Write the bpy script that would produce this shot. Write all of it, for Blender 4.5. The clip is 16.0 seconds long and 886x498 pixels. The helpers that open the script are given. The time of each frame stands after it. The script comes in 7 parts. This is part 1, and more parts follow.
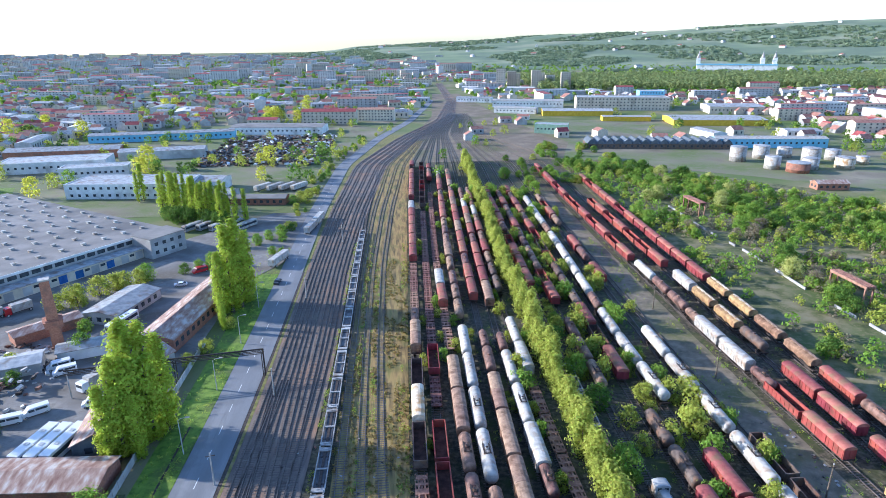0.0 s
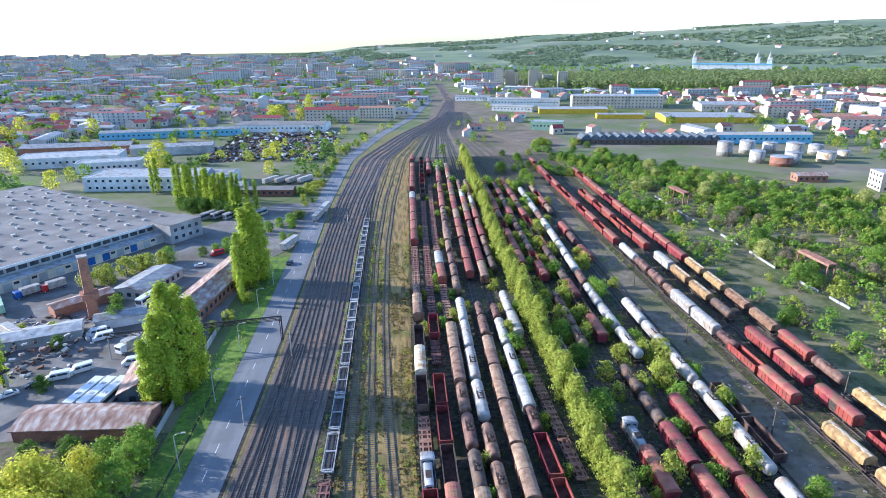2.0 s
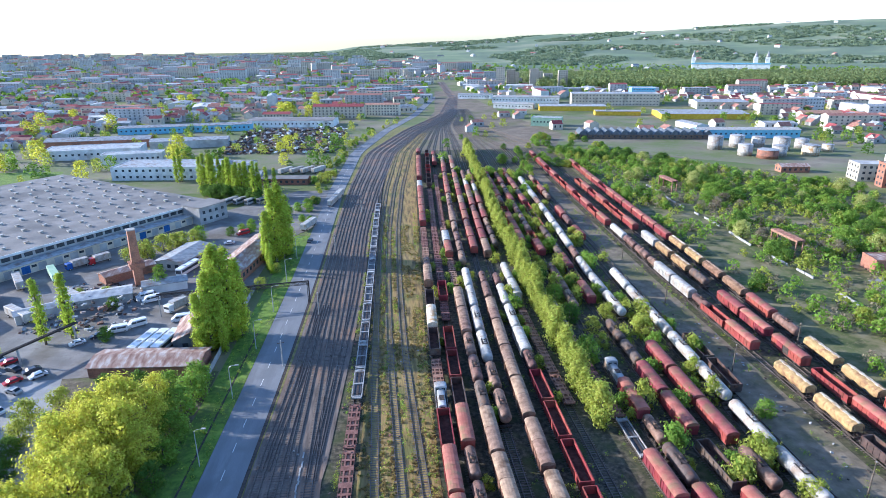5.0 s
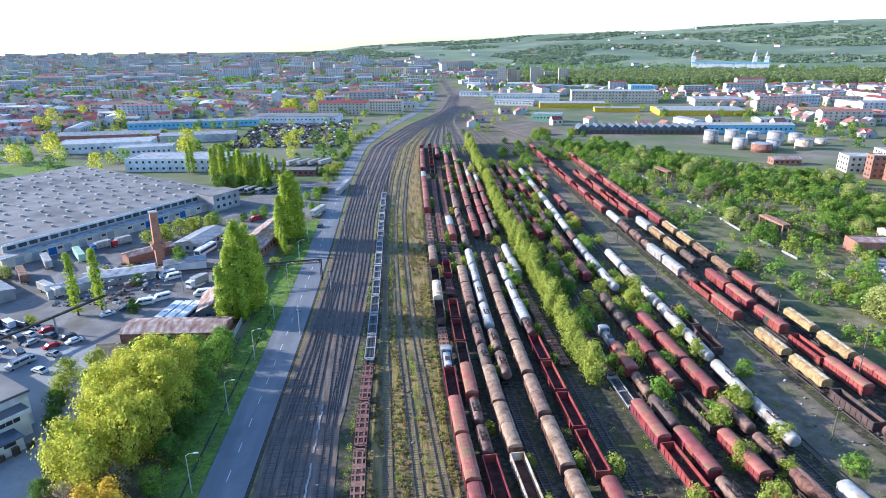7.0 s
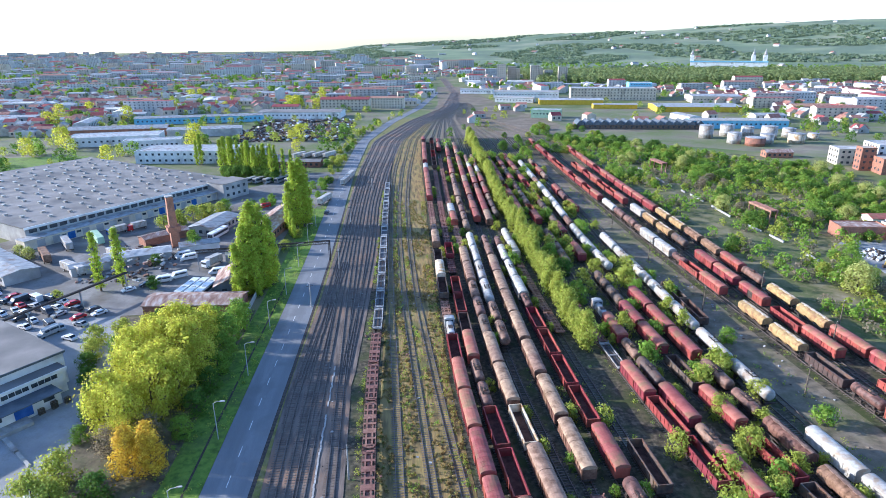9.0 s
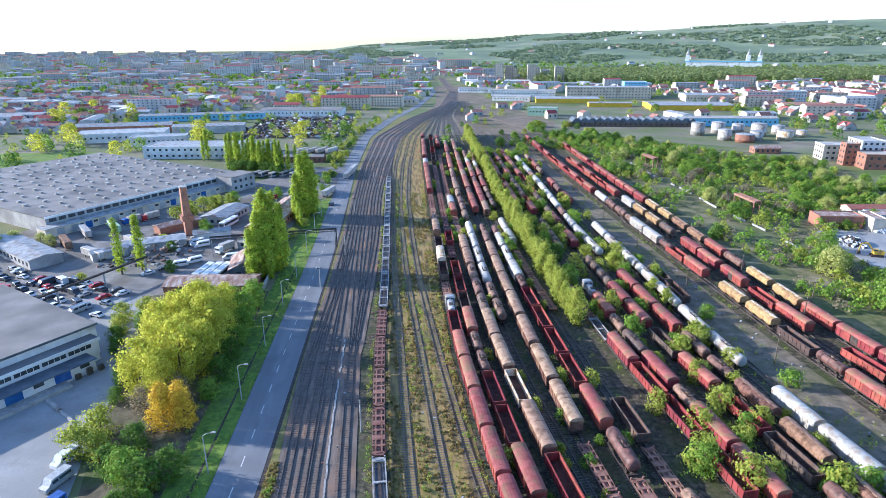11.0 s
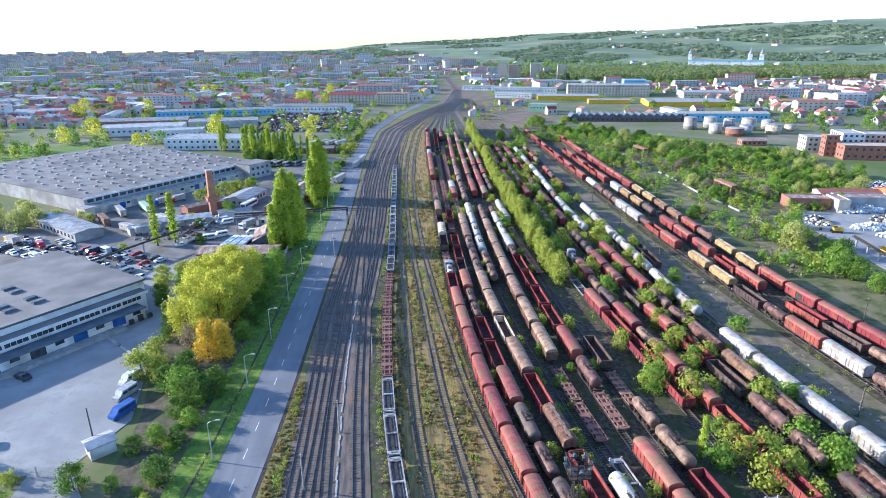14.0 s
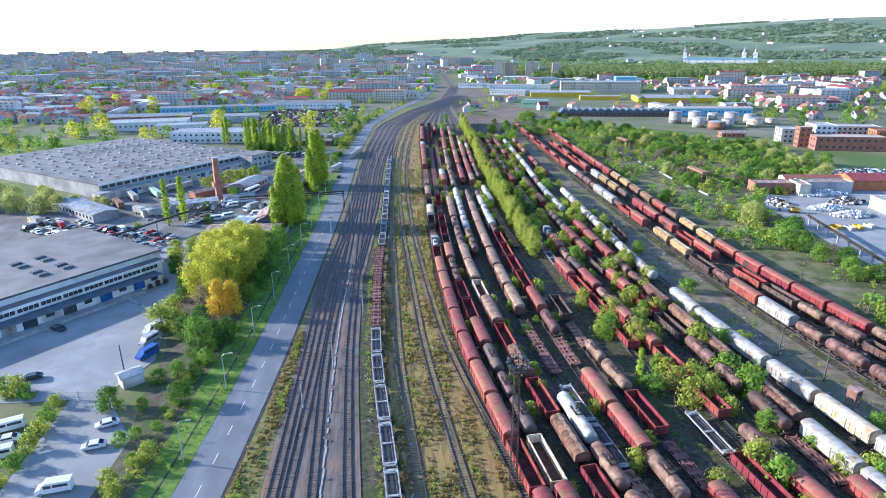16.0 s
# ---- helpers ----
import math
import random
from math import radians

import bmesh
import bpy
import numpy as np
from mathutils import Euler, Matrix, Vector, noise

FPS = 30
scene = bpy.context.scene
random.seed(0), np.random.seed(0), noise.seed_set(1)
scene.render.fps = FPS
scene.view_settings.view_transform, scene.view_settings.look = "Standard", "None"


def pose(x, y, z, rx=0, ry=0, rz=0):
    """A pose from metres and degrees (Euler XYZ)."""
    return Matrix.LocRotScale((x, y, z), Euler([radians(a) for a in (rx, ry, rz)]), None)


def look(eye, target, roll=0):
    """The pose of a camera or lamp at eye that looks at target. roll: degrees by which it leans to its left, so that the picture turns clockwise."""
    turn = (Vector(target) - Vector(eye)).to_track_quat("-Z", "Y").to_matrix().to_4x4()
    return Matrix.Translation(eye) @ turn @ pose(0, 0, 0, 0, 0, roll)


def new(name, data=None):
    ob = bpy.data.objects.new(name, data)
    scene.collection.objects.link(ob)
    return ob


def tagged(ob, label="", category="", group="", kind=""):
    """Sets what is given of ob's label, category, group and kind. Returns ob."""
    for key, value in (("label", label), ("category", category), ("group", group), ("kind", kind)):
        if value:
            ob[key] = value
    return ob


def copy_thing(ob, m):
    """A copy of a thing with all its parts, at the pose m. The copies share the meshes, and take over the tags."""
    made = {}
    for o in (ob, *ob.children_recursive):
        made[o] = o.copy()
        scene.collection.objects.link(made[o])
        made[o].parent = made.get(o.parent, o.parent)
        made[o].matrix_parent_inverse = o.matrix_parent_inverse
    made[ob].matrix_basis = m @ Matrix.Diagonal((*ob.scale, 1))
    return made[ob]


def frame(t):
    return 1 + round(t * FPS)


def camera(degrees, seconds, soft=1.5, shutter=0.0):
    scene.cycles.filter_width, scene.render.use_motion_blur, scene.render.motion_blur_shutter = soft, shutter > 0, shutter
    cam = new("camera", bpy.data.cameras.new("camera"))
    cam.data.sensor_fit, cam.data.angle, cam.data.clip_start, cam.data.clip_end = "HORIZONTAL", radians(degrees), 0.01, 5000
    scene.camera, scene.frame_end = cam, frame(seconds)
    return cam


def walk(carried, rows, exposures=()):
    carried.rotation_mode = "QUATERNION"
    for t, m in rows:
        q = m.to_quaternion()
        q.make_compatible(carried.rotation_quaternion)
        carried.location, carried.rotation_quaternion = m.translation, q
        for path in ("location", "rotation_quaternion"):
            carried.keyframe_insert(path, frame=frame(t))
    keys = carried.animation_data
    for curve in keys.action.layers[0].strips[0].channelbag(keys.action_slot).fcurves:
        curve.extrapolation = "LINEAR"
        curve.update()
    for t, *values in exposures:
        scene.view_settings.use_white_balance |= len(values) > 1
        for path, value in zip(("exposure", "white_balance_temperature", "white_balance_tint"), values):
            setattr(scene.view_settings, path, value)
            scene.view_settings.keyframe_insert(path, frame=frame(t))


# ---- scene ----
cam = camera(72.6, 16.0, soft=0.65)
METRES, EYE, TILT, LEAN, TURN = 135.0, 82.0, 0.0, 0.0, -4.9
ROWS = [
    (0.0, 0.0, 0.0, 0.0, -0.14, -19.09, 0.39),
    (0.5, 0.0012, -0.0368, -0.0001, -0.16, -19.09, 0.41),
    (1.0, 0.0028, -0.0731, -0.0012, -0.17, -19.06, 0.44),
    (1.5, 0.0022, -0.1089, -0.0003, -0.22, -19.1, 0.47),
    (2.0, 0.0002, -0.1431, -0.0015, -0.23, -19.07, 0.46),
    (2.5, -0.0012, -0.1769, -0.0017, -0.17, -19.07, 0.45),
    (3.0, -0.0045, -0.2088, -0.0023, -0.15, -19.08, 0.44),
    (3.5, -0.0071, -0.2399, -0.0028, -0.12, -19.07, 0.44),
    (4.0, -0.0102, -0.2704, -0.0032, -0.11, -19.07, 0.44),
    (6.5, -0.0252, -0.4078, -0.0168, -0.03, -19.1, 0.38),
    (7.0, -0.0268, -0.4327, -0.0226, 0.01, -19.09, 0.38),
    (7.5, -0.0286, -0.4564, -0.029, 0.03, -19.08, 0.36),
    (8.0, -0.0312, -0.4795, -0.0346, 0.01, -19.09, 0.33),
    (8.5, -0.0319, -0.5019, -0.0397, 0.04, -19.1, 0.34),
    (9.0, -0.0334, -0.5242, -0.0424, 0.03, -19.09, 0.33),
    (11.5, -0.0432, -0.654, -0.0459, -0.22, -19.11, 0.25),
    (12.0, -0.0448, -0.6834, -0.0469, -0.21, -19.11, 0.25),
    (12.5, -0.0455, -0.7135, -0.0479, -0.2, -19.11, 0.26),
    (13.0, -0.0435, -0.7461, -0.0491, -0.07, -19.1, 0.27),
    (13.5, -0.0382, -0.7819, -0.0516, 0.15, -19.11, 0.27),
    (14.0, -0.0286, -0.8203, -0.0544, 0.32, -19.11, 0.31),
    (14.5, -0.0172, -0.8613, -0.0574, 0.29, -19.12, 0.34),
    (15.0, -0.0069, -0.9038, -0.06, 0.28, -19.13, 0.36),
    (15.5, 0.0021, -0.9462, -0.0624, 0.29, -19.14, 0.39),
    (16.0, 0.0097, -0.9874, -0.0649, 0.28, -19.15, 0.43),
]
walk(cam, [(t, pose(0, 0, EYE, TILT, LEAN, TURN) @ pose(METRES * x, METRES * y, METRES * z, 90 + pitch, roll, yaw)) for t, x, y, z, yaw, pitch, roll in ROWS], exposures=[(0.0, 1.1, 5120.0, 14.0), (16.0, 1.1, 5120.0, 14.0)])


# ---- light ----
world = bpy.data.worlds.new("sky")
scene.world = world
world.use_nodes = True
wn = world.node_tree.nodes
sky = wn.new("ShaderNodeTexSky")
sky.sky_type, sky.sun_disc = "NISHITA", False
SUN_LEFT, SUN_UP = 74.0, 18.5
sky.sun_elevation, sky.sun_rotation = radians(SUN_UP), radians(-SUN_LEFT)
sky.air_density, sky.dust_density, sky.ozone_density = 1.0, 0.7, 2.0
sky.altitude = 150
wn["Background"].inputs["Strength"].default_value = 0.15
world.node_tree.links.new(sky.outputs[0], wn["Background"].inputs["Color"])
sun = new("sun", bpy.data.lights.new("sun", "SUN"))
sun.data.energy, sun.data.angle, sun.data.color = 4.5, radians(0.6), (1.0, 0.86, 0.66)
sun.matrix_world = look((0, 0, 300), (math.sin(radians(SUN_LEFT)) * math.cos(radians(SUN_UP)), -math.cos(radians(SUN_LEFT)) * math.cos(radians(SUN_UP)), 300 - math.sin(radians(SUN_UP))))


# ---- materials ----
def material(name, stops, scale=1.0, rough=0.85, metal=0.0, bump=0.25, random_tint=0.0, island=False, fine=12.0, detail=6, stretch=(1, 1, 1), dirt=None, dirt_scale=0.15, dirt_at=0.55, translucent=0.0, spec=0.3, patches=None):
    """Noise between colour stops, a finer grain, optional large stains, and a tint of its own for each object or island."""
    m = bpy.data.materials.new(name)
    m.use_nodes = True
    nt = m.node_tree
    n, link = nt.nodes, nt.links.new
    shader = n["Principled BSDF"]
    coord = n.new("ShaderNodeTexCoord")
    mapping = n.new("ShaderNodeMapping")
    mapping.inputs["Scale"].default_value = stretch
    info = n.new("ShaderNodeObjectInfo")
    geo = n.new("ShaderNodeNewGeometry")
    link(geo.outputs["Position"], mapping.inputs["Vector"])
    noise_node = n.new("ShaderNodeTexNoise")
    noise_node.inputs["Scale"].default_value, noise_node.inputs["Detail"].default_value = scale, detail
    link(mapping.outputs[0], noise_node.inputs["Vector"])
    ramp = n.new("ShaderNodeValToRGB")
    el = ramp.color_ramp.elements
    while len(el) < len(stops):
        el.new(0.5)
    for e, (at, colour) in zip(el, stops):
        e.position, e.color = at, (*colour, 1)
    link(noise_node.outputs["Fac"], ramp.inputs[0])
    colour_out = ramp.outputs[0]
    grain = n.new("ShaderNodeTexNoise")
    grain.inputs["Scale"].default_value, grain.inputs["Detail"].default_value = fine, 3
    link(mapping.outputs[0], grain.inputs["Vector"])
    if dirt:
        big = n.new("ShaderNodeTexNoise")
        big.inputs["Scale"].default_value, big.inputs["Detail"].default_value = dirt_scale, 5
        link(geo.outputs["Position"], big.inputs["Vector"])
        cut = n.new("ShaderNodeMapRange")
        cut.inputs["From Min"].default_value, cut.inputs["From Max"].default_value = dirt_at - 0.08, dirt_at + 0.1
        link(big.outputs["Fac"], cut.inputs["Value"])
        mix = n.new("ShaderNodeMix")
        mix.data_type = "RGBA"
        link(cut.outputs[0], mix.inputs["Factor"])
        link(colour_out, mix.inputs[6])
        mix.inputs[7].default_value = (*dirt, 1)
        colour_out = mix.outputs[2]
    if patches:
        mid = n.new("ShaderNodeTexNoise")
        mid.inputs["Scale"].default_value, mid.inputs["Detail"].default_value, mid.inputs["Roughness"].default_value = patches[0], 8, 0.7
        link(mapping.outputs[0], mid.inputs["Vector"])
        step = n.new("ShaderNodeMapRange")
        step.inputs["From Min"].default_value, step.inputs["From Max"].default_value = 0.5, 0.66
        link(mid.outputs["Fac"], step.inputs["Value"])
        over = n.new("ShaderNodeMix")
        over.data_type = "RGBA"
        link(step.outputs[0], over.inputs["Factor"])
        link(colour_out, over.inputs[6])
        over.inputs[7].default_value = (*patches[1], 1)
        colour_out = over.outputs[2]
    hsv = n.new("ShaderNodeHueSaturation")
    link(colour_out, hsv.inputs["Color"])
    vary = n.new("ShaderNodeMapRange")
    vary.inputs["To Min"].default_value, vary.inputs["To Max"].default_value = 1 - random_tint - 0.12, 1 + random_tint + 0.12
    add = n.new("ShaderNodeMath")
    add.operation = "ADD"
    link(grain.outputs["Fac"], add.inputs[0])
    link(geo.outputs["Random Per Island"] if island else info.outputs["Random"], add.inputs[1])
    vary.inputs["From Max"].default_value = 1.6
    if random_tint:
        link(add.outputs[0], vary.inputs["Value"])
        hue = n.new("ShaderNodeMapRange")
        hue.inputs["To Min"].default_value, hue.inputs["To Max"].default_value = 0.5 - random_tint * 0.05, 0.5 + random_tint * 0.05
        link(geo.outputs["Random Per Island"] if island else info.outputs["Random"], hue.inputs["Value"])
        link(hue.outputs[0], hsv.inputs["Hue"])
    else:
        vary.inputs["From Max"].default_value = 1.0
        link(grain.outputs["Fac"], vary.inputs["Value"])
    link(vary.outputs[0], hsv.inputs["Value"])
    link(hsv.outputs[0], shader.inputs["Base Color"])
    shader.inputs["Roughness"].default_value, shader.inputs["Metallic"].default_value = rough, metal
    shader.inputs["Specular IOR Level"].default_value = spec
    if bump:
        b = n.new("ShaderNodeBump")
        b.inputs["Strength"].default_value, b.inputs["Distance"].default_value = bump, 0.05
        link(grain.outputs["Fac"], b.inputs["Height"])
        link(b.outputs[0], shader.inputs["Normal"])
    if translucent:
        t = n.new("ShaderNodeBsdfTranslucent")
        link(hsv.outputs[0], t.inputs["Color"])
        both = n.new("ShaderNodeMixShader")
        both.inputs[0].default_value = translucent
        link(shader.outputs[0], both.inputs[1])
        link(t.outputs[0], both.inputs[2])
        link(both.outputs[0], n["Material Output"].inputs["Surface"])
    return m


def two(name, a, b, **more):
    return material(name, [(0.36, a), (0.64, b)], **more)


M = {}
M["field"] = material("field_ground", [(0.3, (0.09, 0.12, 0.035)), (0.48, (0.15, 0.165, 0.06)), (0.6, (0.22, 0.19, 0.11)), (0.75, (0.27, 0.235, 0.16))], scale=0.03, fine=1.5, dirt=(0.1, 0.15, 0.035), dirt_scale=0.008)
M["yard"] = material("yard_soil", [(0.34, (0.028, 0.027, 0.018)), (0.5, (0.068, 0.06, 0.04)), (0.64, (0.15, 0.125, 0.085))], scale=0.9, fine=4, bump=0.7, dirt=(0.055, 0.07, 0.02), dirt_scale=0.13, dirt_at=0.55, patches=(0.35, (0.11, 0.098, 0.05)))
M["strip"] = material("dry_grass_strip", [(0.34, (0.075, 0.065, 0.03)), (0.46, (0.2, 0.14, 0.055)), (0.56, (0.33, 0.235, 0.085)), (0.68, (0.19, 0.17, 0.05))], scale=0.7, fine=4, bump=0.9, stretch=(1, 0.1, 1), dirt=(0.15, 0.14, 0.04), dirt_scale=0.11, dirt_at=0.58, patches=(0.25, (0.3, 0.2, 0.075)))
M["ballast"] = material("dark_ballast", [(0.32, (0.09, 0.073, 0.062)), (0.5, (0.15, 0.122, 0.102)), (0.68, (0.215, 0.17, 0.138))], scale=0.8, fine=5, bump=0.8, stretch=(1, 0.14, 1), dirt=(0.27, 0.165, 0.105), dirt_scale=0.07, dirt_at=0.57, patches=(1.6, (0.19, 0.155, 0.128)))
M["haul"] = material("dry_service_ground", [(0.32, (0.11, 0.095, 0.066)), (0.5, (0.18, 0.15, 0.105)), (0.68, (0.26, 0.215, 0.155))], scale=0.35, fine=4, bump=0.8, dirt=(0.12, 0.125, 0.05), dirt_scale=0.08, dirt_at=0.55, patches=(0.9, (0.21, 0.175, 0.115)))
M["scrub"] = material("scrubby_ground", [(0.34, (0.05, 0.065, 0.022)), (0.47, (0.115, 0.12, 0.045)), (0.58, (0.21, 0.18, 0.1)), (0.7, (0.28, 0.235, 0.16))], scale=0.16, fine=2.5, bump=0.8, dirt=(0.085, 0.115, 0.03), dirt_scale=0.04, dirt_at=0.56, patches=(0.5, (0.2, 0.175, 0.09)))
M["rough"] = material("dry_litter_ground", [(0.32, (0.06, 0.05, 0.033)), (0.5, (0.115, 0.095, 0.062)), (0.68, (0.18, 0.15, 0.1))], scale=0.5, fine=4, bump=0.9, dirt=(0.08, 0.11, 0.028), dirt_scale=0.1, dirt_at=0.54, patches=(0.8, (0.14, 0.12, 0.07)))
M["earth"] = material("bare_earth", [(0.3, (0.14, 0.11, 0.08)), (0.5, (0.2, 0.155, 0.11)), (0.72, (0.25, 0.2, 0.14))], scale=0.08, fine=1.2, dirt=(0.12, 0.12, 0.05), dirt_scale=0.03, dirt_at=0.58, patches=(0.4, (0.13, 0.115, 0.075)))
M["asphalt"] = material("worn_asphalt", [(0.3, (0.17, 0.175, 0.185)), (0.55, (0.21, 0.215, 0.225)), (0.75, (0.25, 0.255, 0.26))], scale=0.3, fine=9, stretch=(1, 0.12, 1), rough=0.7, dirt=(0.16, 0.162, 0.168), dirt_scale=0.12, dirt_at=0.58, patches=(0.5, (0.18, 0.182, 0.19)))
M["paving"] = material("concrete_paving", [(0.3, (0.25, 0.25, 0.25)), (0.55, (0.33, 0.33, 0.325)), (0.75, (0.4, 0.395, 0.38))], scale=0.12, fine=3, rough=0.8, dirt=(0.22, 0.215, 0.205), dirt_scale=0.06, dirt_at=0.58, patches=(0.35, (0.27, 0.265, 0.25)))
M["depot"] = material("depot_asphalt", [(0.3, (0.15, 0.143, 0.135)), (0.5, (0.21, 0.2, 0.19)), (0.7, (0.28, 0.265, 0.245))], scale=0.15, fine=3, rough=0.85, dirt=(0.13, 0.115, 0.095), dirt_scale=0.08, dirt_at=0.54, patches=(0.5, (0.17, 0.155, 0.135)))
M["works"] = material("works_ground", [(0.3, (0.15, 0.13, 0.09)), (0.5, (0.23, 0.2, 0.145)), (0.7, (0.31, 0.27, 0.205))], scale=0.05, fine=1.2, dirt=(0.13, 0.16, 0.055), dirt_scale=0.025, dirt_at=0.47, patches=(0.15, (0.19, 0.17, 0.12)))
M["grass"] = material("verge_grass", [(0.3, (0.065, 0.115, 0.016)), (0.5, (0.13, 0.21, 0.026)), (0.7, (0.2, 0.29, 0.042))], scale=0.6, fine=5, bump=1.0, dirt=(0.1, 0.13, 0.035), dirt_scale=0.12, dirt_at=0.58, patches=(0.9, (0.17, 0.25, 0.03)))
M["weeds"] = material("verge_weeds", [(0.3, (0.1, 0.1, 0.032)), (0.5, (0.19, 0.17, 0.055)), (0.7, (0.26, 0.21, 0.11))], scale=0.6, fine=5, bump=1.0, patches=(0.9, (0.18, 0.2, 0.035)))
M["rail"] = two("rail_steel", (0.13, 0.105, 0.09), (0.2, 0.17, 0.15), scale=0.6, rough=0.45, metal=0.6)
M["sleeper"] = two("sleeper_wood", (0.1, 0.083, 0.07), (0.155, 0.128, 0.107), scale=0.8, island=True, random_tint=0.3)
M["paint"] = two("white_road_paint", (0.5, 0.5, 0.49), (0.75, 0.75, 0.74), scale=3)
M["red"] = two("faded_red_paint", (0.2, 0.034, 0.031), (0.28, 0.056, 0.05), scale=0.7, random_tint=0.3, dirt=(0.15, 0.045, 0.035), dirt_scale=0.5, dirt_at=0.57, rough=0.7, stretch=(1, 1, 0.3))
M["redroof"] = two("rusty_red_roof", (0.225, 0.065, 0.055), (0.31, 0.105, 0.088), scale=0.6, random_tint=0.25, dirt=(0.19, 0.11, 0.065), dirt_scale=0.4, dirt_at=0.55, rough=0.75)
M["brown"] = two("rusty_brown_paint", (0.14, 0.075, 0.05), (0.25, 0.14, 0.09), scale=0.8, random_tint=0.3, dirt=(0.1, 0.05, 0.03), dirt_scale=0.6, dirt_at=0.56, rough=0.75)
M["brownroof"] = two("brown_sheet_roof", (0.22, 0.14, 0.095), (0.34, 0.225, 0.155), scale=0.9, random_tint=0.22, dirt=(0.14, 0.08, 0.05), dirt_scale=0.5, dirt_at=0.58, rough=0.7)
M["dark"] = two("dark_grimy_paint", (0.06, 0.045, 0.04), (0.12, 0.085, 0.07), scale=0.8, random_tint=0.35, dirt=(0.13, 0.07, 0.045), dirt_scale=0.6, dirt_at=0.56, rough=0.6)
M["tankbrown"] = two("rusty_tank_paint", (0.13, 0.075, 0.055), (0.23, 0.13, 0.095), scale=0.9, random_tint=0.45, dirt=(0.075, 0.042, 0.032), dirt_scale=0.55, dirt_at=0.54, rough=0.55)
M["white"] = two("dirty_white_paint", (0.31, 0.295, 0.265), (0.46, 0.44, 0.405), scale=0.9, random_tint=0.12, dirt=(0.3, 0.23, 0.17), dirt_scale=0.55, dirt_at=0.57, rough=0.5)
M["cream"] = two("stained_cream_paint", (0.5, 0.4, 0.27), (0.66, 0.58, 0.45), scale=0.7, random_tint=0.1, dirt=(0.4, 0.24, 0.11), dirt_scale=0.5, dirt_at=0.56, rough=0.6)
M["yellow"] = two("stained_yellow_paint", (0.3, 0.2, 0.085), (0.42, 0.29, 0.13), scale=0.8, random_tint=0.15, dirt=(0.22, 0.12, 0.06), dirt_scale=0.6, dirt_at=0.55, rough=0.65)
M["flatwhite"] = two("pale_grey_steel", (0.27, 0.265, 0.255), (0.42, 0.415, 0.4), scale=1.0, random_tint=0.06, dirt=(0.24, 0.19, 0.15), dirt_scale=0.6, dirt_at=0.56, rough=0.5)
M["flatbrown"] = two("rusted_steel_frame", (0.17, 0.085, 0.06), (0.28, 0.15, 0.11), scale=1.0, random_tint=0.3, rough=0.8)
# iron parts; also the painted shade of the ditch strips and the wagon doorway
M["iron"] = two("grimy_iron_and_shade", (0.035, 0.028, 0.024), (0.08, 0.06, 0.05), scale=1.5, rough=0.7)
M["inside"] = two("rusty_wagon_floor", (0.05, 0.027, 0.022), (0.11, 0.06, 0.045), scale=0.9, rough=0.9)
M["deckgrey"] = two("grey_steel_deck", (0.1, 0.1, 0.105), (0.17, 0.165, 0.165), scale=1.2, rough=0.6)
M["shadowglass"] = two("dusty_glass", (0.035, 0.04, 0.05), (0.07, 0.08, 0.09), scale=0.6, rough=0.25, spec=0.5)
M["wallwhite"] = two("white_plaster", (0.62, 0.61, 0.59), (0.75, 0.74, 0.72), scale=0.3, dirt=(0.38, 0.36, 0.33), dirt_scale=0.12, dirt_at=0.6, random_tint=0.1)
M["wallgrey"] = two("grey_plaster", (0.34, 0.33, 0.32), (0.46, 0.45, 0.43), scale=0.25, dirt=(0.26, 0.25, 0.24), dirt_scale=0.1, dirt_at=0.58, random_tint=0.12)
M["wallcream"] = two("cream_plaster", (0.5, 0.43, 0.33), (0.6, 0.53, 0.42), scale=0.3, random_tint=0.2, dirt=(0.34, 0.29, 0.23), dirt_scale=0.1, dirt_at=0.62)
M["brick"] = two("weathered_brick", (0.26, 0.115, 0.075), (0.36, 0.17, 0.11), scale=2.2, dirt=(0.2, 0.11, 0.08), dirt_scale=0.4, dirt_at=0.57, random_tint=0.1)
M["felt"] = two("bitumen_roof", (0.19, 0.178, 0.165), (0.26, 0.243, 0.225), scale=0.12, dirt=(0.13, 0.125, 0.12), dirt_scale=0.05, dirt_at=0.57, rough=0.8)
M["sheetrust"] = material("rusty_corrugated_roof", [(0.3, (0.19, 0.095, 0.07)), (0.5, (0.34, 0.23, 0.18)), (0.68, (0.5, 0.45, 0.41))], scale=0.55, fine=6, stretch=(1.5, 0.5, 1), rough=0.7)
M["sheetgrey"] = two("grey_sheet_roof", (0.25, 0.26, 0.27), (0.42, 0.42, 0.41), scale=0.5, random_tint=0.15, dirt=(0.2, 0.14, 0.1), dirt_scale=0.3, dirt_at=0.6, rough=0.55)
M["sheetdark"] = two("dark_sheet_roof", (0.07, 0.085, 0.1), (0.13, 0.145, 0.16), scale=0.4, random_tint=0.15, rough=0.6)
M["orange"] = two("faded_orange_render", (0.42, 0.15, 0.06), (0.52, 0.21, 0.09), scale=0.5, dirt=(0.3, 0.12, 0.06), dirt_scale=0.2, dirt_at=0.58)
M["plantyellow"] = two("worn_yellow_paint", (0.5, 0.32, 0.03), (0.62, 0.42, 0.05), scale=0.8, dirt=(0.3, 0.2, 0.06), dirt_scale=0.6, dirt_at=0.58, rough=0.5)
M["bale"] = two("pale_plastic_bale", (0.45, 0.46, 0.48), (0.68, 0.69, 0.7), scale=2.0, island=True, random_tint=0.25, rough=0.4)
